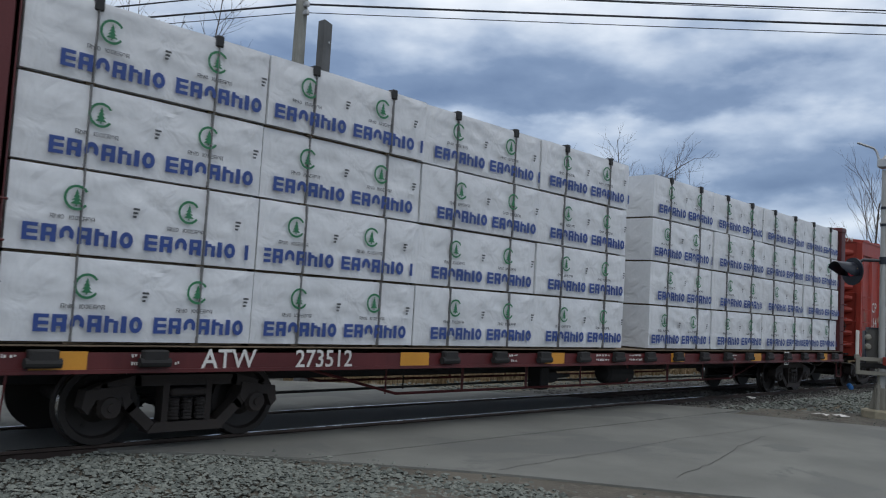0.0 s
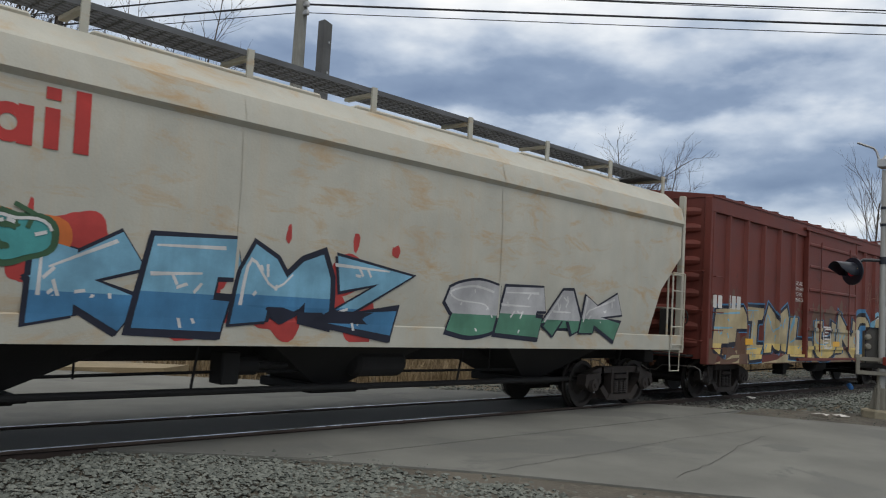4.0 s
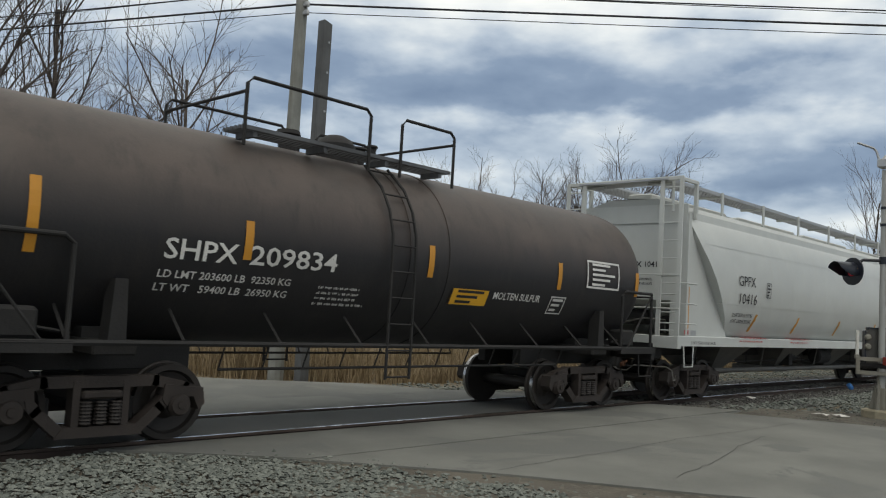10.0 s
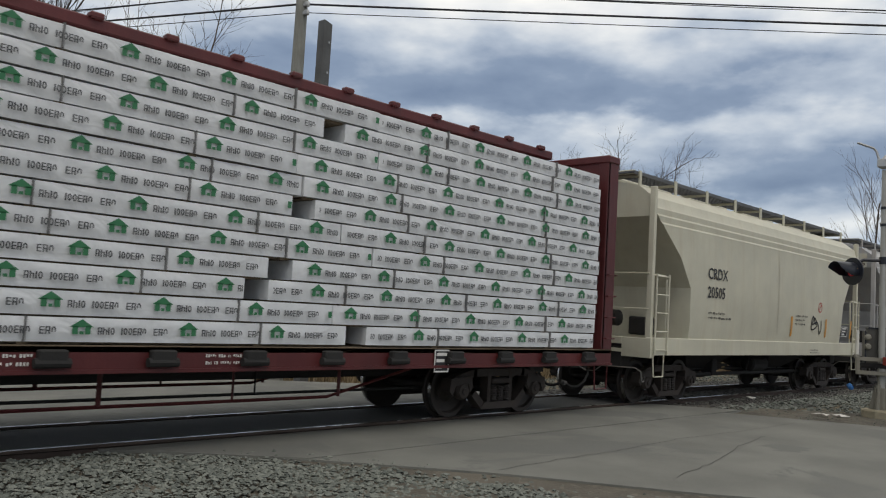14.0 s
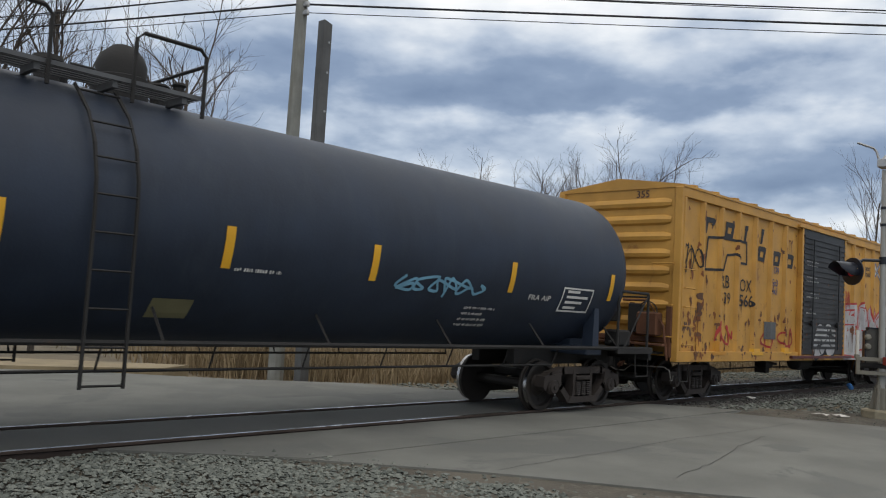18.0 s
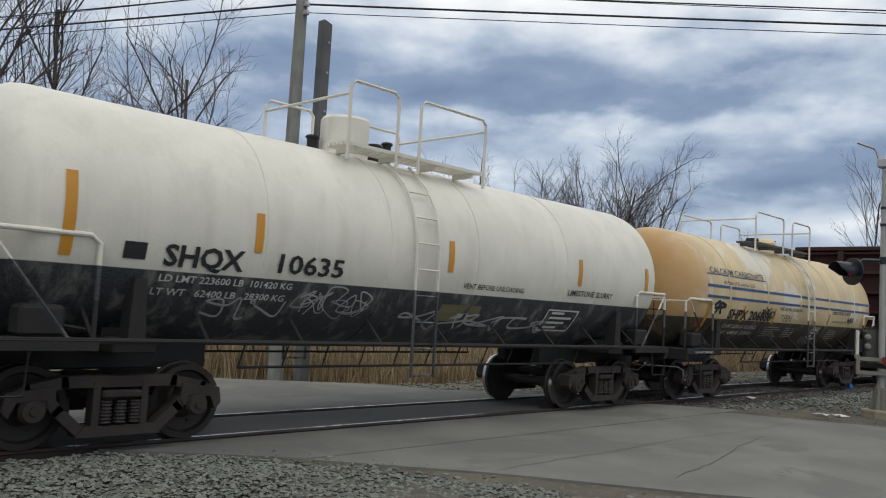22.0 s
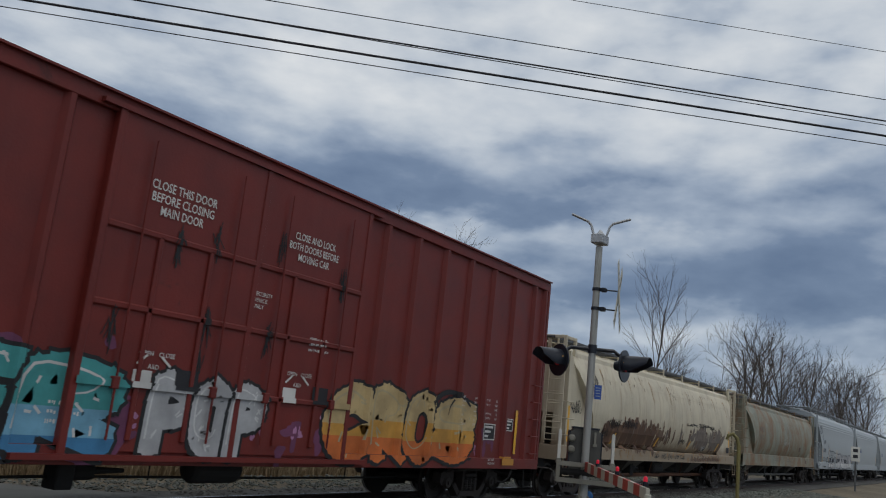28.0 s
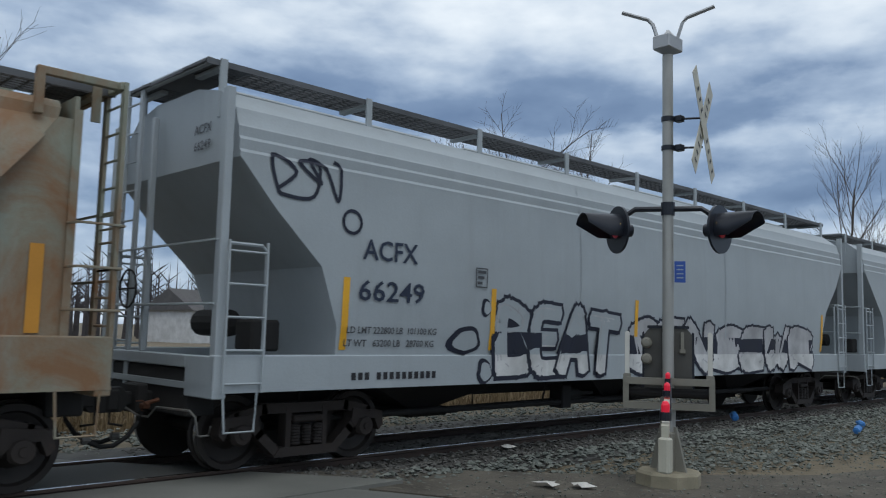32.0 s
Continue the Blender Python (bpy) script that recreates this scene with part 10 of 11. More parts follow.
def tree(kind, x, y, s=1.0, turn=0.0, label="bare leafless tree with thin upright branches", z=-.3):
    seed, h, sp, tw, thin = {"tall": (2, 11.5, .55, 3, .9), "fan": (7, 9.0, .75, 3, 1.0), "slim": (12, 11.0, .42, 3, .75), "bush": (19, 5.5, .85, 3, .8), "wide": (23, 9.5, .9, 3, 1.1)}[kind]
    if kind not in _kinds:
        ob = thing("tree", label, "tree", "bare trees")
        for nm, me in zip(("trunk", "crown"), tree_geo(seed, h, sp, tw, thin)):
            new(nm, me).parent = ob
        _kinds[kind] = ob
        first = True
    else:
        ob, first = _kinds[kind], False
    m = Matrix.LocRotScale((x, y, z), Euler((0, 0, radians(turn))), None)
    if first:
        ob.matrix_basis = m @ Matrix.Diagonal((s, s, s, 1))
        return ob
    c = copy_thing(ob, m)
    c.scale = (s, s, s)
    return tagged(c, label)


def build_trees():
    # behind the track to the left of the pole
    for k, x, y, s, a in (("tall", 9.2, 25.5, 1.02, 0), ("fan", 12.5, 29, 1.05, 40), ("tall", 6.8, 24, .95, 100), ("tall", 6.0, 22.0, 1.0, 10), ("slim", 5.2, 28, 1.0, 70), ("bush", 8.0, 25, 1.2, 30), ("bush", 10.8, 26, 1.2, 170), ("fan", 16.9, 30.0, 1.48, 200),
                          ("slim", 14.6, 34, .9, 15), ("wide", 0.5, 26, 1.1, 200), ("tall", -2.5, 24, 1.1, 250), ("bush", 13.5, 30, 1.1, 260), ("bush", 5.5, 23.5, 1.0, 300),
                          # the clump above the cars
                          ("fan", 35.0, 23.0, 1.06, 20), ("fan", 38.9, 22.0, 1.10, 140), ("wide", 31.8, 24.2, .90, 80), ("fan", 29.4, 24.6, .92, 250), ("fan", 36.6, 24.5, 1.0, 310), ("fan", 33.3, 22.8, .95, 75), ("fan", 40.6, 23.5, 1.02, 190), ("tall", 37.6, 22.6, .74, 30), ("fan", 27.3, 25.5, .82, 140), ("tall", 33.9, 23.6, .72, 200), ("slim", 31, 23.2, .70, 60), ("bush", 34.2, 25, 1.4, 120), ("bush", 37.6, 22.8, 1.15, 200), ("bush", 31.2, 26.0, 1.1, 10), ("bush", 43, 24, 1.1, 10), ("bush", 47, 21, 1.2, 70),
                          # farther along
                          ("slim", 58.3, 17.8, 1.10, 30), ("slim", 61.5, 17.2, .80, 130), ("bush", 60, 21, 1.2, 50), ("fan", 58, 24, .7, 90), ("bush", 76, 21, 1.5, 150), ("fan", 90, 24, .9, 10), ("wide", 97, 21, 1.05, 60), ("fan", 104, 26, 1.1, 100),
                          ("wide", 112, 20, 1.15, 150), ("fan", 118, 26, 1.1, 220), ("wide", 128, 19, 1.0, 20), ("tall", 136, 24, .95, 0), ("wide", 146, 18, 1.05, 80), ("fan", 152, 23, 1.1, 0), ("wide", 165, 17, 1.0, 190), ("fan", 178, 21, 1.0, 20), ("wide", 190, 16, .9, 50), ("wide", 205, 19, 1.0, 120), ("fan", 225, 15, .9, 120), ("wide", 240, 18, 1.0, 10),
                          ("wide", 93, 19, 1.4, 33), ("fan", 99, 20.5, 1.5, 77), ("fan", 105, 21, 1.7, 160), ("wide", 113, 22, 1.65, 210), ("tall", 119, 21, 1.35, 50), ("fan", 127, 22, 1.85, 270), ("wide", 136, 21, 1.6, 340), ("wide", 150, 22, 1.7, 95),
                          ("fan", 159, 21, 1.9, 15), ("wide", 171, 21, 1.8, 222), ("fan", 186, 22, 2.0, 140), ("wide", 201, 21, 2.0, 65), ("fan", 217, 22, 2.2, 290), ("bush", 120, 18, 2.4, 10), ("bush", 140, 18, 2.5, 100), ("bush", 160, 18, 2.7, 190), ("bush", 180, 18, 3.0, 280)):
        tree(k, x, y, s, a)
    # far woods: a belt of thin trunks and twigs that closes the view
    rnd = np.random.RandomState(21)
    g = Geo()
    for _ in range(2600):
        x = rnd.uniform(-120, 520)
        y = 95 + 40 * rnd.rand() + max(0, x) * -.05 if x < 300 else rnd.uniform(40, 120)
        h = rnd.uniform(4, 9.5) * (1 + .4 * math.sin(x * .03))
        w = rnd.uniform(.12, .35)
        lean = rnd.uniform(-.6, .6)
        g.add([(x - w, y, -1), (x + w, y, -1), (x + lean, y, h)], [(0, 1, 2)])
        for k in range(5):
            u = rnd.uniform(.3, .9)
            s = rnd.choice((-1, 1))
            bx, bz = x + lean * u, h * u
            l = rnd.uniform(.8, 2.2)
            g.add([(bx, y + .1, bz), (bx, y + .1, bz - .25), (bx + s * l, y + .1, bz + l * rnd.uniform(.5, 1.1))], [(0, 1, 2)])
    me = bpy.data.meshes.new("far_woods")
    me.from_pydata(g.v, [], g.f)
    me.materials.append(M["tree far"])
    tagged(new("far_woods", me), "distant belt of bare grey-brown woods", "woods", "", "stuff")


# ---- poles, wires, crossing signal ----


def build_poles():
    pole = thing("utility_pole", "tall weathered wooden utility pole with wires", "utility pole", at=pose(11.05, 15.8, -.3))
    g = Geo().lathe([(-.5, .19), (0, .185), (6, .155), (12.6, .115), (12.62, .01)], (0, 0, 0), "z", 14)
    part("shaft", g, "pole wood", pole, smooth=True)
    arm = Geo().tube([(0, 0, 10.9), (-.35, .35, 11.5), (-1.0, 1.0, 12.0), (-1.7, 1.6, 12.2)], .035, 8)
    part("lamp_arm", arm, "galvanised steel", pole)
    for z in (8.68, 8.88, 9.26, 9.70, 10.78):
        b = Geo().box(-.05, .05, -.26, -.10, z - .05, z + .05, .01)
        b.lathe([(z - .06, .04), (z - .02, .05), (z + .03, .035), (z + .06, .02)], (0, -.24, 0), "z", 8)
        part("insulator", b, "galvanised steel", pole)
    post = thing("timber_post", "dark grey square timber post with a slanted top", "post", at=pose(11.25, 15.1, -.3))
    g = Geo()
    w = .115
    g.add([(-w, -w, -.4), (w, -w, -.4), (w, w, -.4), (-w, w, -.4), (-w, -w, 8.42), (w, -w, 8.36), (w, w, 8.36), (-w, w, 8.42)], [(3, 2, 1, 0), (4, 5, 6, 7), (0, 1, 5, 4), (1, 2, 6, 5), (2, 3, 7, 6), (3, 0, 4, 7)])
    part("timber", g, "dark post wood", post)
    for z in (7.9, 7.2, 6.3):
        b = Geo().lathe([(-.17, .025), (-.15, .025)], (0.02, 0, z), "y", 8)
        part("bolt", b, "galvanised steel", post)
    # the lines follow the road across the track
    a, m, b = Vector((-3.6, 52, 0)), Vector((11.0, 15.75, 0)), Vector((45.0, -21.5, 0))
    for z, r, dz, sg in ((8.40, .011, .9, .15), (8.60, .026, .95, .15), (8.97, .018, .9, .15), (9.0, .010, .7, .2), (9.40, .010, 1.1, .15), (10.48, .007, 1.3, .15)):
        w = Geo()
        for p, q in ((a, m), (m, b)):
            pts = []
            for i in range(25):
                u = i / 24
                zz = z + (dz * u if q is b else dz * (1 - u)) - sg * 4 * u * (1 - u)
                c = p.lerp(q, u)
                pts.append((c.x, c.y, zz))
            w.tube(pts, r, 5)
        ob = new("overhead_wire", w.mesh("overhead_wire", "wire black"))
        tagged(ob, "black overhead wire sagging between poles", "wire", "overhead wires")
    for p in (a, b):
        o = copy_thing(pole, pose(p.x, p.y, -.3))


def build_signal():
    MX, MY = 19.3, 5.5
    s = thing("crossing_signal", "grey aluminium crossing signal mast with flashing lights and a gate", "crossing signal", at=pose(MX, MY, -.12))
    part("mast", Geo().lathe([(.3, .085), (1.1, .085), (1.12, .07), (5.35, .065), (5.36, .01)], (0, 0, 0), "z", 18), "mast aluminium", s, smooth=True)
    base = Geo().lathe([(-.12, .40), (.17, .39), (.20, .36), (.20, .02)], (0, 0, 0), "z", 8)
    part("concrete_base", base, "concrete", s)
    b2 = Geo()
    b2.prism([(-.26, .12), (.26, .12), (.11, .72), (-.11, .72)], -.02, .02)
    b2.add([(0.02, -.26, .12), (.02, .26, .12), (.02, .11, .72), (.02, -.11, .72), (-.02, -.26, .12), (-.02, .26, .12), (-.02, .11, .72), (-.02, -.11, .72)], [(0, 1, 2, 3), (7, 6, 5, 4), (0, 3, 7, 4), (1, 5, 6, 2), (3, 2, 6, 7), (0, 4, 5, 1)])
    b2.box(-.17, .17, -.17, .17, .12, .16, .01)
    b2.box(-.10, .10, -.10, .10, .16, .66, .02)
    part("mast_foot", b2, "signal cabinet", s)
    cap = Geo().box(-.17, .17, -.12, .12, 5.40, 5.58, .015)
    cap.lathe([(5.58, .10), (5.68, .02)], (0, 0, 0), "z", 4)
    part("mast_cap", cap, "galvanised steel", s)
    # two short arms spread from the cap, across the line of sight
    ux, uy = .52, -.85
    for k in (-1, 1):
        a = Geo().tube([(k * ux * .10, k * uy * .10, 5.50), (k * ux * .18, k * uy * .18, 5.76), (k * ux * .24, k * uy * .24, 5.83), (k * ux * .57, k * uy * .57, 5.95)], .026, 4)
        part("top_arm", a, "galvanised steel", s)
    # flashing light pairs on a cross bar
    x1 = Geo().tube([(-ux * .52, -uy * .52, 3.30), (-ux * .40, -uy * .40, 3.38), (ux * .40, uy * .40, 3.38), (ux * .52, uy * .52, 3.30)], .035, 8)
    x1.lathe([(3.30, .085), (3.46, .085)], (0, 0, 0), "z", 14)
    part("light_bar", x1, "signal black", s, smooth=True)
    for k in (-1, 1):
        u = Vector((ux * k, uy * k, 0))
        c = u * .60 + Vector((0, 0, 3.12))
        u = (u + Vector((-.88, -.47, 0)) * .58).normalized()
        side = Vector((-u.y, u.x, 0))
        d = Geo()
        ring, n = [], 24
        for i in range(n):
            a = 6.2832 * i / n
            ring.append(c + side * .30 * math.cos(a) + Vector((0, 0, .30 * math.sin(a))))
        vs = ring + [p + u * .03 for p in ring]
        d.add(vs, [tuple(range(n)), tuple(range(n, 2 * n))[::-1]] + [(i, (i + 1) % n, n + (i + 1) % n, n + i) for i in range(n)])
        back = part("backing_disc", d, "signal black", s, smooth=True)
        hd = Geo()
        m_ = 14
        inner = []
        for ring_u, rr, droop in ((.03, .20, 0), (.20, .20, .0), (.50, .20, -.01)):
            for i in range(m_):
                a = -0.5 + (math.pi + 1.0) * i / (m_ - 1)
                if ring_u > .4:
                    a = .35 + (math.pi - .7) * i / (m_ - 1)
                inner.append(c + u * ring_u + side * rr * math.cos(a) + Vector((0, 0, rr * math.sin(a) + droop)))
        hd.add(inner, [(j * m_ + i, j * m_ + i + 1, (j + 1) * m_ + i + 1, (j + 1) * m_ + i) for j in range(2) for i in range(m_ - 1)])
        part("visor", hd, "signal black", s, smooth=True).modifiers.new("thick", "SOLIDIFY").thickness = .008
        lens = Geo()
        ring = [c + u * .045 + side * .11 * math.cos(6.2832 * i / 16) + Vector((0, 0, .11 * math.sin(6.2832 * i / 16))) for i in range(16)]
        lens.add(ring + [c + u * .09], [(i, (i + 1) % 16, 16) for i in range(16)])
        part("lens", lens, "dull red lens", s, "glowing red lens")
        hs = Geo()
        ring0 = [c - u * .02 + side * .12 * math.cos(6.2832 * i / 14) + Vector((0, 0, .12 * math.sin(6.2832 * i / 14))) for i in range(14)]
        ring1 = [c - u * .17 + side * .08 * math.cos(6.2832 * i / 14) + Vector((0, 0, .08 * math.sin(6.2832 * i / 14))) for i in range(14)]
        hs.add(ring0 + ring1, [(i, (i + 1) % 14, 14 + (i + 1) % 14, 14 + i) for i in range(14)] + [tuple(range(14, 28))])
        part("lamp_housing", hs, "signal black", s, smooth=True)
        sp = Geo().lathe([(-.02, .004), (-.014, .018), (.014, .02), (.02, .004)], (c.x - u.x * .03 - .17, c.y - u.y * .03 - .10, c.z + .05), "x", 10)
        part("side_light", sp, "amber lamp", s, "small glowing amber side light")
    # crossbuck on two brackets, nearly edge-on to the track
    cu_ = Vector((ux * .42, uy * .42, 0))
    face = Vector((.966, .259, 0)).normalized()
    nrm = Vector((face.y, -face.x, 0))
    for sg in (-1, 1):
        g = Geo()
        p0, p1 = cu_ + face * .46 * sg + Vector((0, 0, 4.42 - .60)), cu_ - face * .46 * sg + Vector((0, 0, 4.42 + .60))
        axis = (p1 - p0).normalized()
        wv = axis.cross(nrm).normalized() * .115
        o = nrm * (.008 * sg + .012)
        q = [p0 + wv, p0 - wv, p1 - wv, p1 + wv]
        g.add([v + o for v in q] + [v + o - nrm * .006 for v in q], [(0, 1, 2, 3), (7, 6, 5, 4), (0, 4, 5, 1), (1, 5, 6, 2), (2, 6, 7, 3), (3, 7, 4, 0)])
        bl = part("crossbuck_blade", g, "gate white", s, "white reflective crossbuck blade")
        for k in range(9):
            u = .08 + .84 * k / 9
            if abs(u - .5) < .1:
                continue
            cpt = p0.lerp(p1, u)
            ax2, w2 = axis * .022, wv * .38
            for side_ in (.004, -.014):
                t = Geo().add([cpt + ax2 + w2 + o + nrm * side_, cpt + ax2 - w2 + o + nrm * side_, cpt - ax2 - w2 + o + nrm * side_, cpt - ax2 + w2 + o + nrm * side_], [(0, 1, 2, 3)])
                part("blade_marking", t, "black lettering", bl)
    for z in (4.15, 4.52):
        b = Geo().tube([(0, 0, z), (cu_.x, cu_.y, z)], .014, 5)
        b.lathe([(z - .03, .08), (z + .03, .08)], (0, 0, 0), "z", 14)
        b.box(ux * .14 - .05, ux * .14 + .05, uy * .14 - .05, uy * .14 + .05, z - .04, z + .04, .01)
        part("sign_bracket", b, "signal black", s)
    # blue notice
    rt, to = Vector((ux, uy, 0)), Vector((uy, -ux, 0))

    def tile(w0, w1, z0, z1, f0, f1):
        return Geo().add([tuple(rt * w + to * f + Vector((0, 0, z))) for f in (f0, f1) for w, z in ((w0, z0), (w1, z0), (w1, z1), (w0, z1))],
                         [(0, 1, 2, 3), (7, 6, 5, 4), (0, 4, 5, 1), (1, 5, 6, 2), (2, 6, 7, 3), (3, 7, 4, 0)])
    o = part("notice_plate", tile(.075, .205, 2.46, 2.72, .075, .083), "blue sign", s, "small blue notice plate")
    for k in range(4):
        part("notice_print", tile(.10, .18, 2.51 + k * .05, 2.525 + k * .05, .083, .085), "patch blue grey", o)
    # gate machine: a grey round-cornered case behind the mast, a counterweight frame before it, white guards at the sides
    fwd = Vector((-uy, ux, 0)) if -uy * (0 - MX) + ux * (0 - MY) > 0 else Vector((uy, -ux, 0))      # towards the road

    def slab(g, u0, u1, f0, f1, z0, z1, c=.04):
        """A box laid out across (u) and along (f) the mast's own axes, with cut upper corners."""
        across = Vector((ux, uy, 0)) * .76
        prof = [(u0, z0), (u1, z0), (u1, z1 - c), (u1 - c, z1), (u0 + c, z1), (u0, z1 - c)]
        vs = [across * u + fwd * f + Vector((0, 0, z)) for f in (f0, f1) for u, z in prof]
        g.add(vs, [tuple(range(6)), tuple(range(6, 12))[::-1]] + [(i, (i + 1) % 6, 6 + (i + 1) % 6, 6 + i) for i in range(6)])
        return g
    case = part("gate_machine", slab(Geo(), -.38, .38, -.34, -.10, 1.10, 1.92, .10), "machine grey", s, "grey round-cornered gate machine case")
    for q in (-.41, .375):
        part("case_rim", slab(Geo(), q, q + .035, -.30, -.09, 1.08, 1.86, .02), "signal black", case)
    part("case_rim", slab(Geo(), -.33, .33, -.31, -.085, 1.90, 1.935, .01), "signal black", case)
    for z in (1.52, 1.72):
        c = Vector((ux, uy, 0)) * -.26 + fwd * -.08
        k2 = Geo().lathe([(0, .068), (.035, .068), (.05, .05), (.075, .045), (.08, .01)], (0, 0, 0), "x", 14)
        k2.v = [tuple(c + fwd * p[0] + Vector((ux, uy, 0)) * p[1] + Vector((0, 0, z + p[2]))) for p in k2.v]
        part("cabinet_knob", k2, "signal cabinet", case)
    part("latch", slab(Geo(), .20, .25, -.10, -.06, 1.62, 1.86, .01), "signal cabinet", case)
    part("latch_hook", slab(Geo(), .18, .27, -.10, -.05, 1.60, 1.65, .01), "signal cabinet", case)
    for z0, z1 in ((1.22, 1.30), (.93, 1.01)):
        part("frame_rail", slab(Geo(), -.70, .70, .10, .18, z0, z1, .01), "signal cabinet", s)
    for k in (-1, 1):
        part("frame_post", slab(Geo(), k * .66 - .045, k * .66 + .045, .09, .17, .93, 1.30, .01), "signal cabinet", s)
        part("white_guard", slab(Geo(), k * .645 - .035, k * .645 + .035, -.02, .06, 1.30, 1.86, .02), "white plastic", s)
        part("guard_foot", slab(Geo(), k * .645 - .06, k * .645 + .06, -.03, .07, 1.25, 1.34, .01), "signal cabinet", s)
    part("drive_shaft", Geo().tube([tuple(Vector((ux, uy, 0)) * u + fwd * .05 + Vector((0, 0, 1.12))) for u in (-.5, .5)], .06, 10), "under iron", s, smooth=True)
    part("conduit", Geo().tube([(-.11, .02, 0.1), (-.11, .02, 1.05), (-.06, .02, 1.2)], .022, 8), "signal cabinet", s, smooth=True)
    # lowered arm over the road
    gate = thing("crossing_gate", "lowered red and white crossing gate arm with red lamps", "crossing gate", at=pose(MX, MY, -.12))
    e = Vector((14.5 - MX, 2.68 - MY, 0))
    n = 14
    d = e.normalized()
    sd = Vector((-d.y, d.x, 0))
    zb_ = lambda u: 1.24 - .02 * u
    for i in range(n):
        u0, u1 = .03 + .97 * i / n, .03 + .97 * (i + 1) / n
        p0, p1 = e * u0, e * u1
        hh0, hh1 = .085 - .02 * u0, .085 - .02 * u1
        g = Geo()
        q = []
        for p, u, hh in ((p0, u0, hh0), (p1, u1, hh1)):
            q += [p + sd * .022 + Vector((0, 0, zb_(u) - hh)), p - sd * .022 + Vector((0, 0, zb_(u) - hh)), p - sd * .022 + Vector((0, 0, zb_(u) + hh)), p + sd * .022 + Vector((0, 0, zb_(u) + hh))]
        sl = Vector((0, 0, 0))
        g.add(q, [(0, 1, 2, 3), (7, 6, 5, 4), (0, 4, 5, 1), (1, 5, 6, 2), (2, 6, 7, 3), (3, 7, 4, 0)])
        part("gate_board", g, "gate red" if i % 2 == 0 else "gate white", gate)
    for u in (.28, .62, .97):
        p = e * u
        z = zb_(u) + .08
        part("lamp_bracket", Geo().lathe([(z, .035), (z + .05, .035)], (p.x, p.y, 0), "z", 10), "signal black", gate)
        part("gate_lamp", Geo().lathe([(z + .05, .024), (z + .09, .026), (z + .11, .017), (z + .115, .004)], (p.x, p.y, 0), "z", 12), "red lamp", gate, "glowing red gate lamp", True)
    tip = Geo().box(e.x - .03, e.x + .03, e.y - .035, e.y + .035, zb_(1) - .20, zb_(1) + .0, .01)
    part("tip_box", tip, "gate white", gate)
    wire = Geo().tube([tuple(e * u + sd * .03 + Vector((0, 0, zb_(u) + .08 - .05 * math.sin(u * 18)))) for u in np.linspace(.03, .97, 30)], .006, 4)
    part("lamp_cable", wire, "wire black", gate)


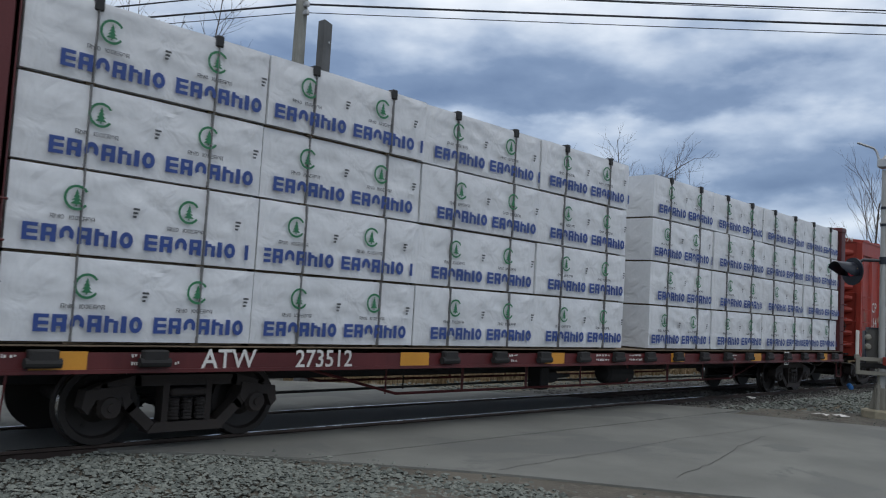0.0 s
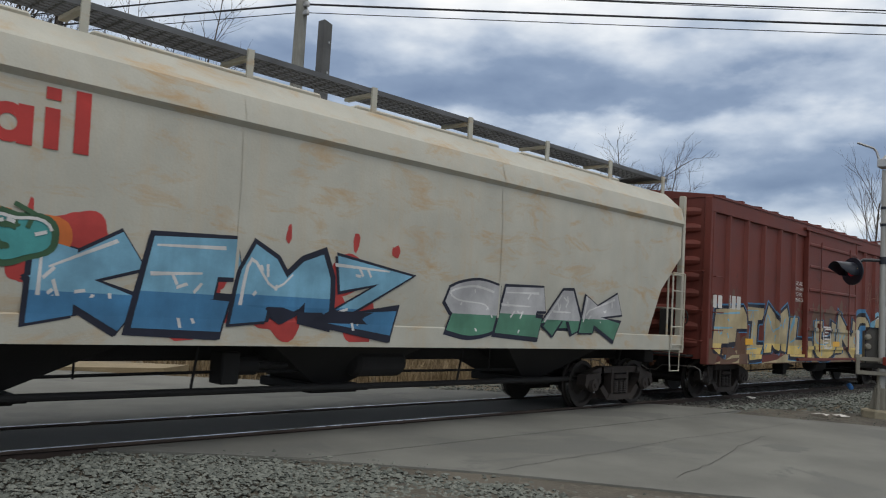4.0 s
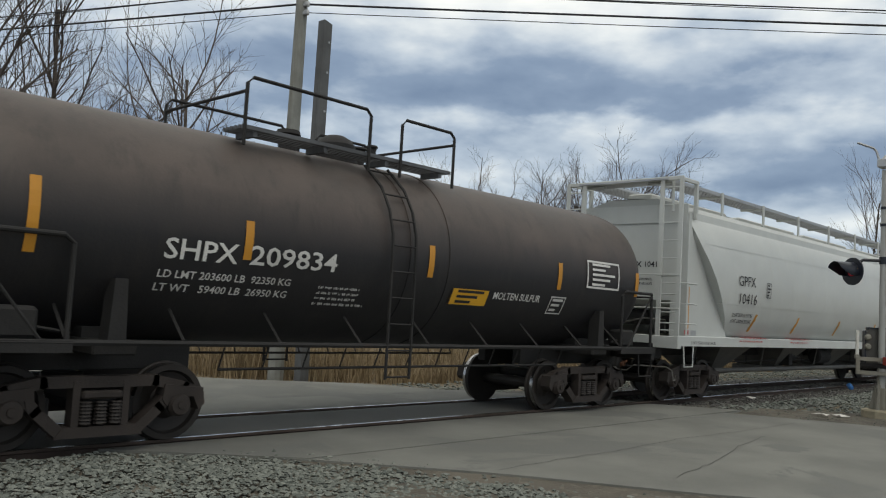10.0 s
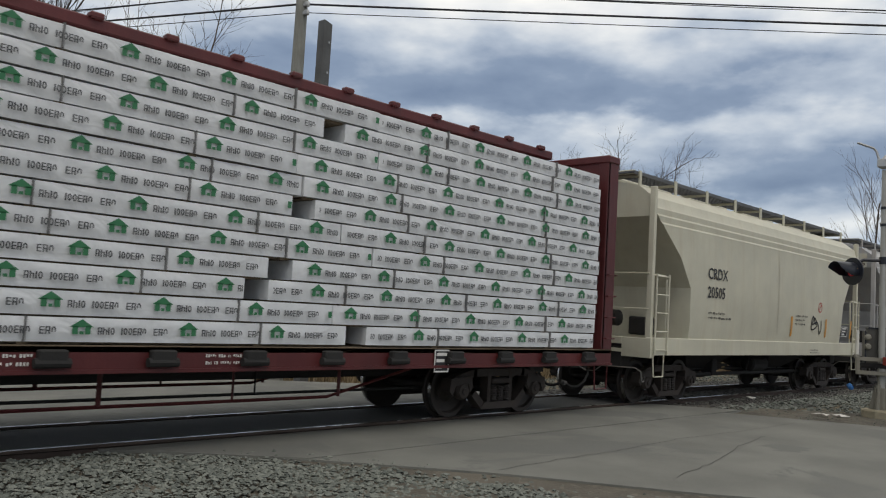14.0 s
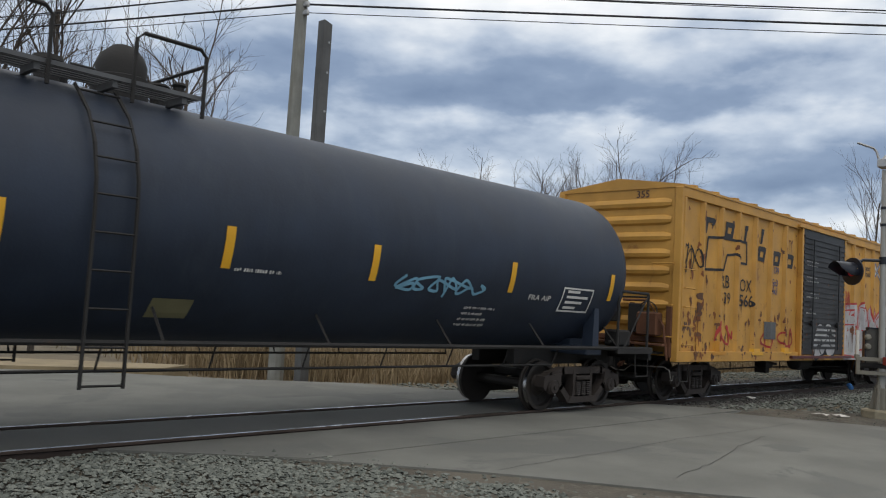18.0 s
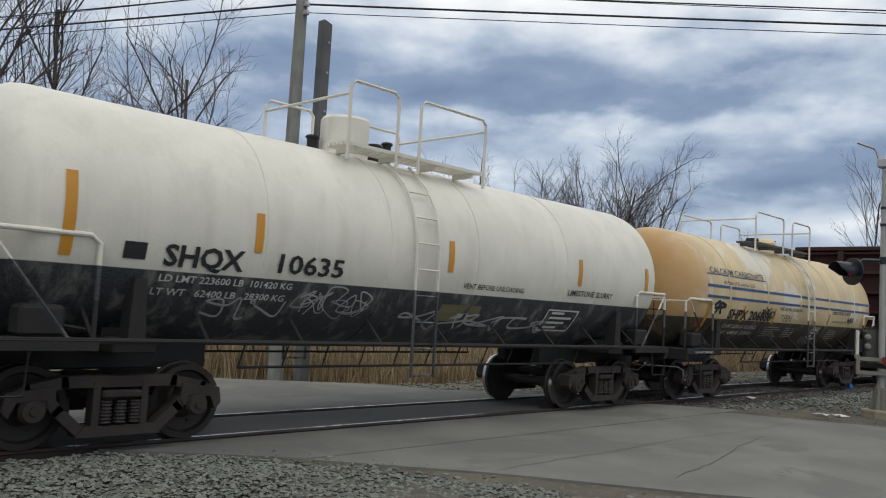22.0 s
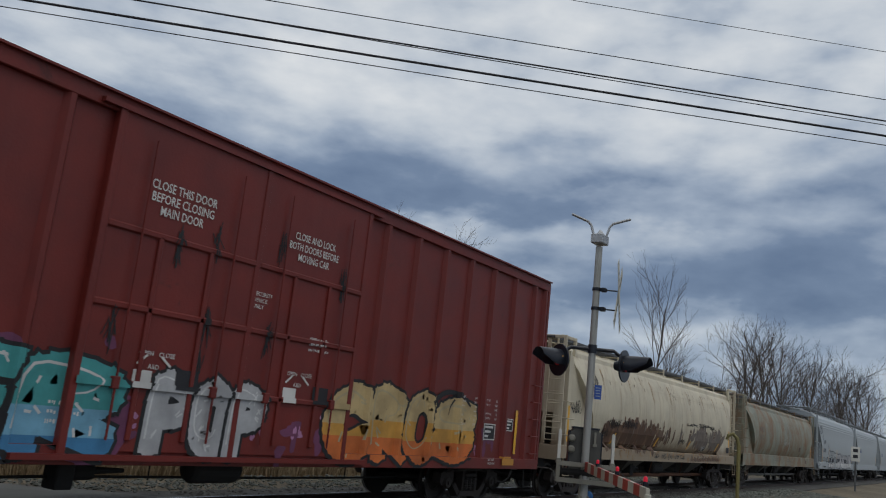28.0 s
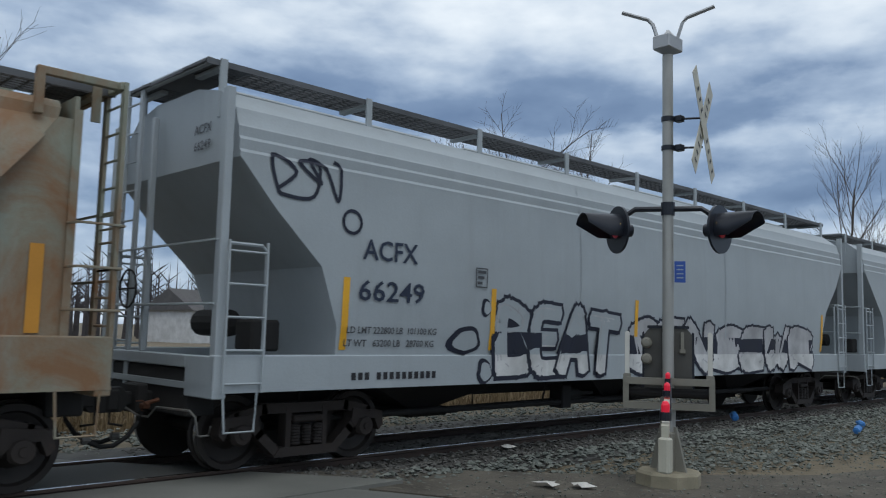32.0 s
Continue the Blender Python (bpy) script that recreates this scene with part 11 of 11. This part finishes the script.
def build_small():
    w = thing("trackside_sign", "small white trackside sign on a leaning dark post", "sign", at=pose(63.5, 6.1, -.2, 0, 7, 0))
    part("post", Geo().box(-.05, .05, -.05, .05, -.3, 2.75, .01), "dark post wood", w)
    pl_ = part("plate", Geo().box(-.08, -.052, -.26, .26, 1.85, 2.75, .005), "white plastic", w)
    for z in (2.05, 2.42):
        part("marking", Geo().box(-.086, -.081, -.14, .14, z, z + .2), "black lettering", pl_)
    b = thing("marker_post", "white plastic marker post with an orange cap", "marker post", at=pose(20.15, 3.12, -.14))
    part("post", Geo().lathe([(-.2, .038), (.80, .038), (.81, .03)], (0, 0, 0), "z", 12), "white plastic", b, smooth=True)
    part("cap", Geo().lathe([(.78, .046), (.96, .046), (.98, .03), (.98, .005)], (0, 0, 0), "z", 12), "orange reflector", b, smooth=True)
    p = thing("vent_pipe", "olive-yellow bent vent pipe standing in the dirt", "vent pipe", at=pose(21.0, 3.2, -.14))
    part("pipe", Geo().tube([(0, 0, -.2), (0.02, 0, 1.9), (.0, .03, 2.05), (-.04, .1, 2.12), (-.08, .17, 2.08), (-.09, .19, 2.0)], .035, 8), "olive pipe", p, smooth=True)
    part("collar", Geo().lathe([(.0, .05), (.25, .05), (.26, .036)], (0, 0, 0), "z", 10), "olive pipe", p)
    for i, (x, y, z, mat, lab, l, r) in enumerate(((27.5, 6.2, -.02, "blue plastic", "blue plastic bottle lying in the gravel", .22, .07), (27.4, 8.7, .02, "blue plastic", "crushed blue plastic can by the track", .26, .08), (28.7, 6.57, -.02, "blue plastic", "blue plastic cup in the gravel", .18, .07), (4.69, 6.91, -.08, "blue plastic", "small blue wrapper on the stones", .10, .03), (31.9, 5.3, -.04, "litter paper", "crumpled pale paper in the gravel", .2, .07))):
        o = thing("litter", lab, "litter", "scattered litter", pose(x, y, z, 0, 70, 40 * i))
        part("shell", Geo().lathe([(-l / 2, r * .5), (-l / 2 + .02, r), (l * .2, r), (l * .4, r * .45), (l / 2, r * .4)], (0, 0, 0), "z", 10), mat, o, smooth=True)
    for i, (x, y) in enumerate(((17.9, 6.25), (18.2, 5.95), (19.9, 8.6))):
        o = thing("paper_scrap", "torn flattened pale paper scrap", "litter", "scattered litter", pose(x, y, -.06))
        rnd = random.Random(i)
        g, k = Geo(), 9
        vs = [(rnd.uniform(.05, .20) * math.cos(6.28 * j / k), rnd.uniform(.05, .20) * math.sin(6.28 * j / k), rnd.uniform(0, .05)) for j in range(k)] + [(0, 0, .05)]
        g.add(vs, [(j, (j + 1) % k, k) for j in range(k)])
        part("sheet", g, "litter paper", o)
    # far houses beyond the field
    for i, (x, y, w, dpt, hgt, a) in enumerate(((20, 88, 9, 7, 3.6, 10), (36, 92, 12, 8, 4.0, -8), (6, 84, 8, 7, 3.4, 5), (58, 90, 10, 8, 3.8, 14))):
        o = thing("house", "small white house with a grey gable roof, far off", "house", "far houses", pose(x, y, -.4, 0, 0, a))
        g = Geo()
        g.box(-w / 2, w / 2, -dpt / 2, dpt / 2, 0, hgt)
        part("wall", g, "house white", o)
        r = Geo().extrude_x([(-dpt / 2 - .4, hgt - .1), (0, hgt + 2.4), (dpt / 2 + .4, hgt - .1)], -w / 2 - .4, w / 2 + .4)
        part("roof", r, "house roof", o)
        for k in range(3):
            xx = -w / 2 + w * (k + .5) / 3
            part("window", Geo().box(xx - .5, xx + .5, -dpt / 2 - .03, -dpt / 2 + .02, 1.2, 2.5), "window dark", o)
        part("door", Geo().box(w * .08, w * .08 + .9, -dpt / 2 - .03, -dpt / 2 + .02, 0, 2.05), "house roof", o)


build_ground()
build_poles()
build_signal()
build_small()
build_trees()
build_reeds()
build_gravel()


# ---- what moves ----


def motions():
    ts = [i * 2.0 for i in range(17)]
    for car, x in CARS:
        walk(car, [(t, pose(x - gone(t), TRACK_Y, 0)) for t in ts])
    for ob, x, y, z in LOADS:
        walk(ob, [(t, pose(x - gone(t), TRACK_Y + y, z)) for t in ts])
    # wheels roll: one keyed wheelset for each axle of a truck, the others share its keys
    steps = [i / 30.0 for i in range(961)]
    for ax, sets in WHEELSETS.items():
        first = sets[0]
        walk(first, [(t, Matrix.Translation((ax * .9, 0, WHEEL_R)) @ Matrix.Rotation(-gone(t) / WHEEL_R, 4, "Y")) for t in steps])
        keys = first.animation_data
        for o in sets[1:]:
            o.rotation_mode = "QUATERNION"
            o.animation_data_create()
            o.animation_data.action = keys.action
            o.animation_data.action_slot = keys.action_slot


motions()
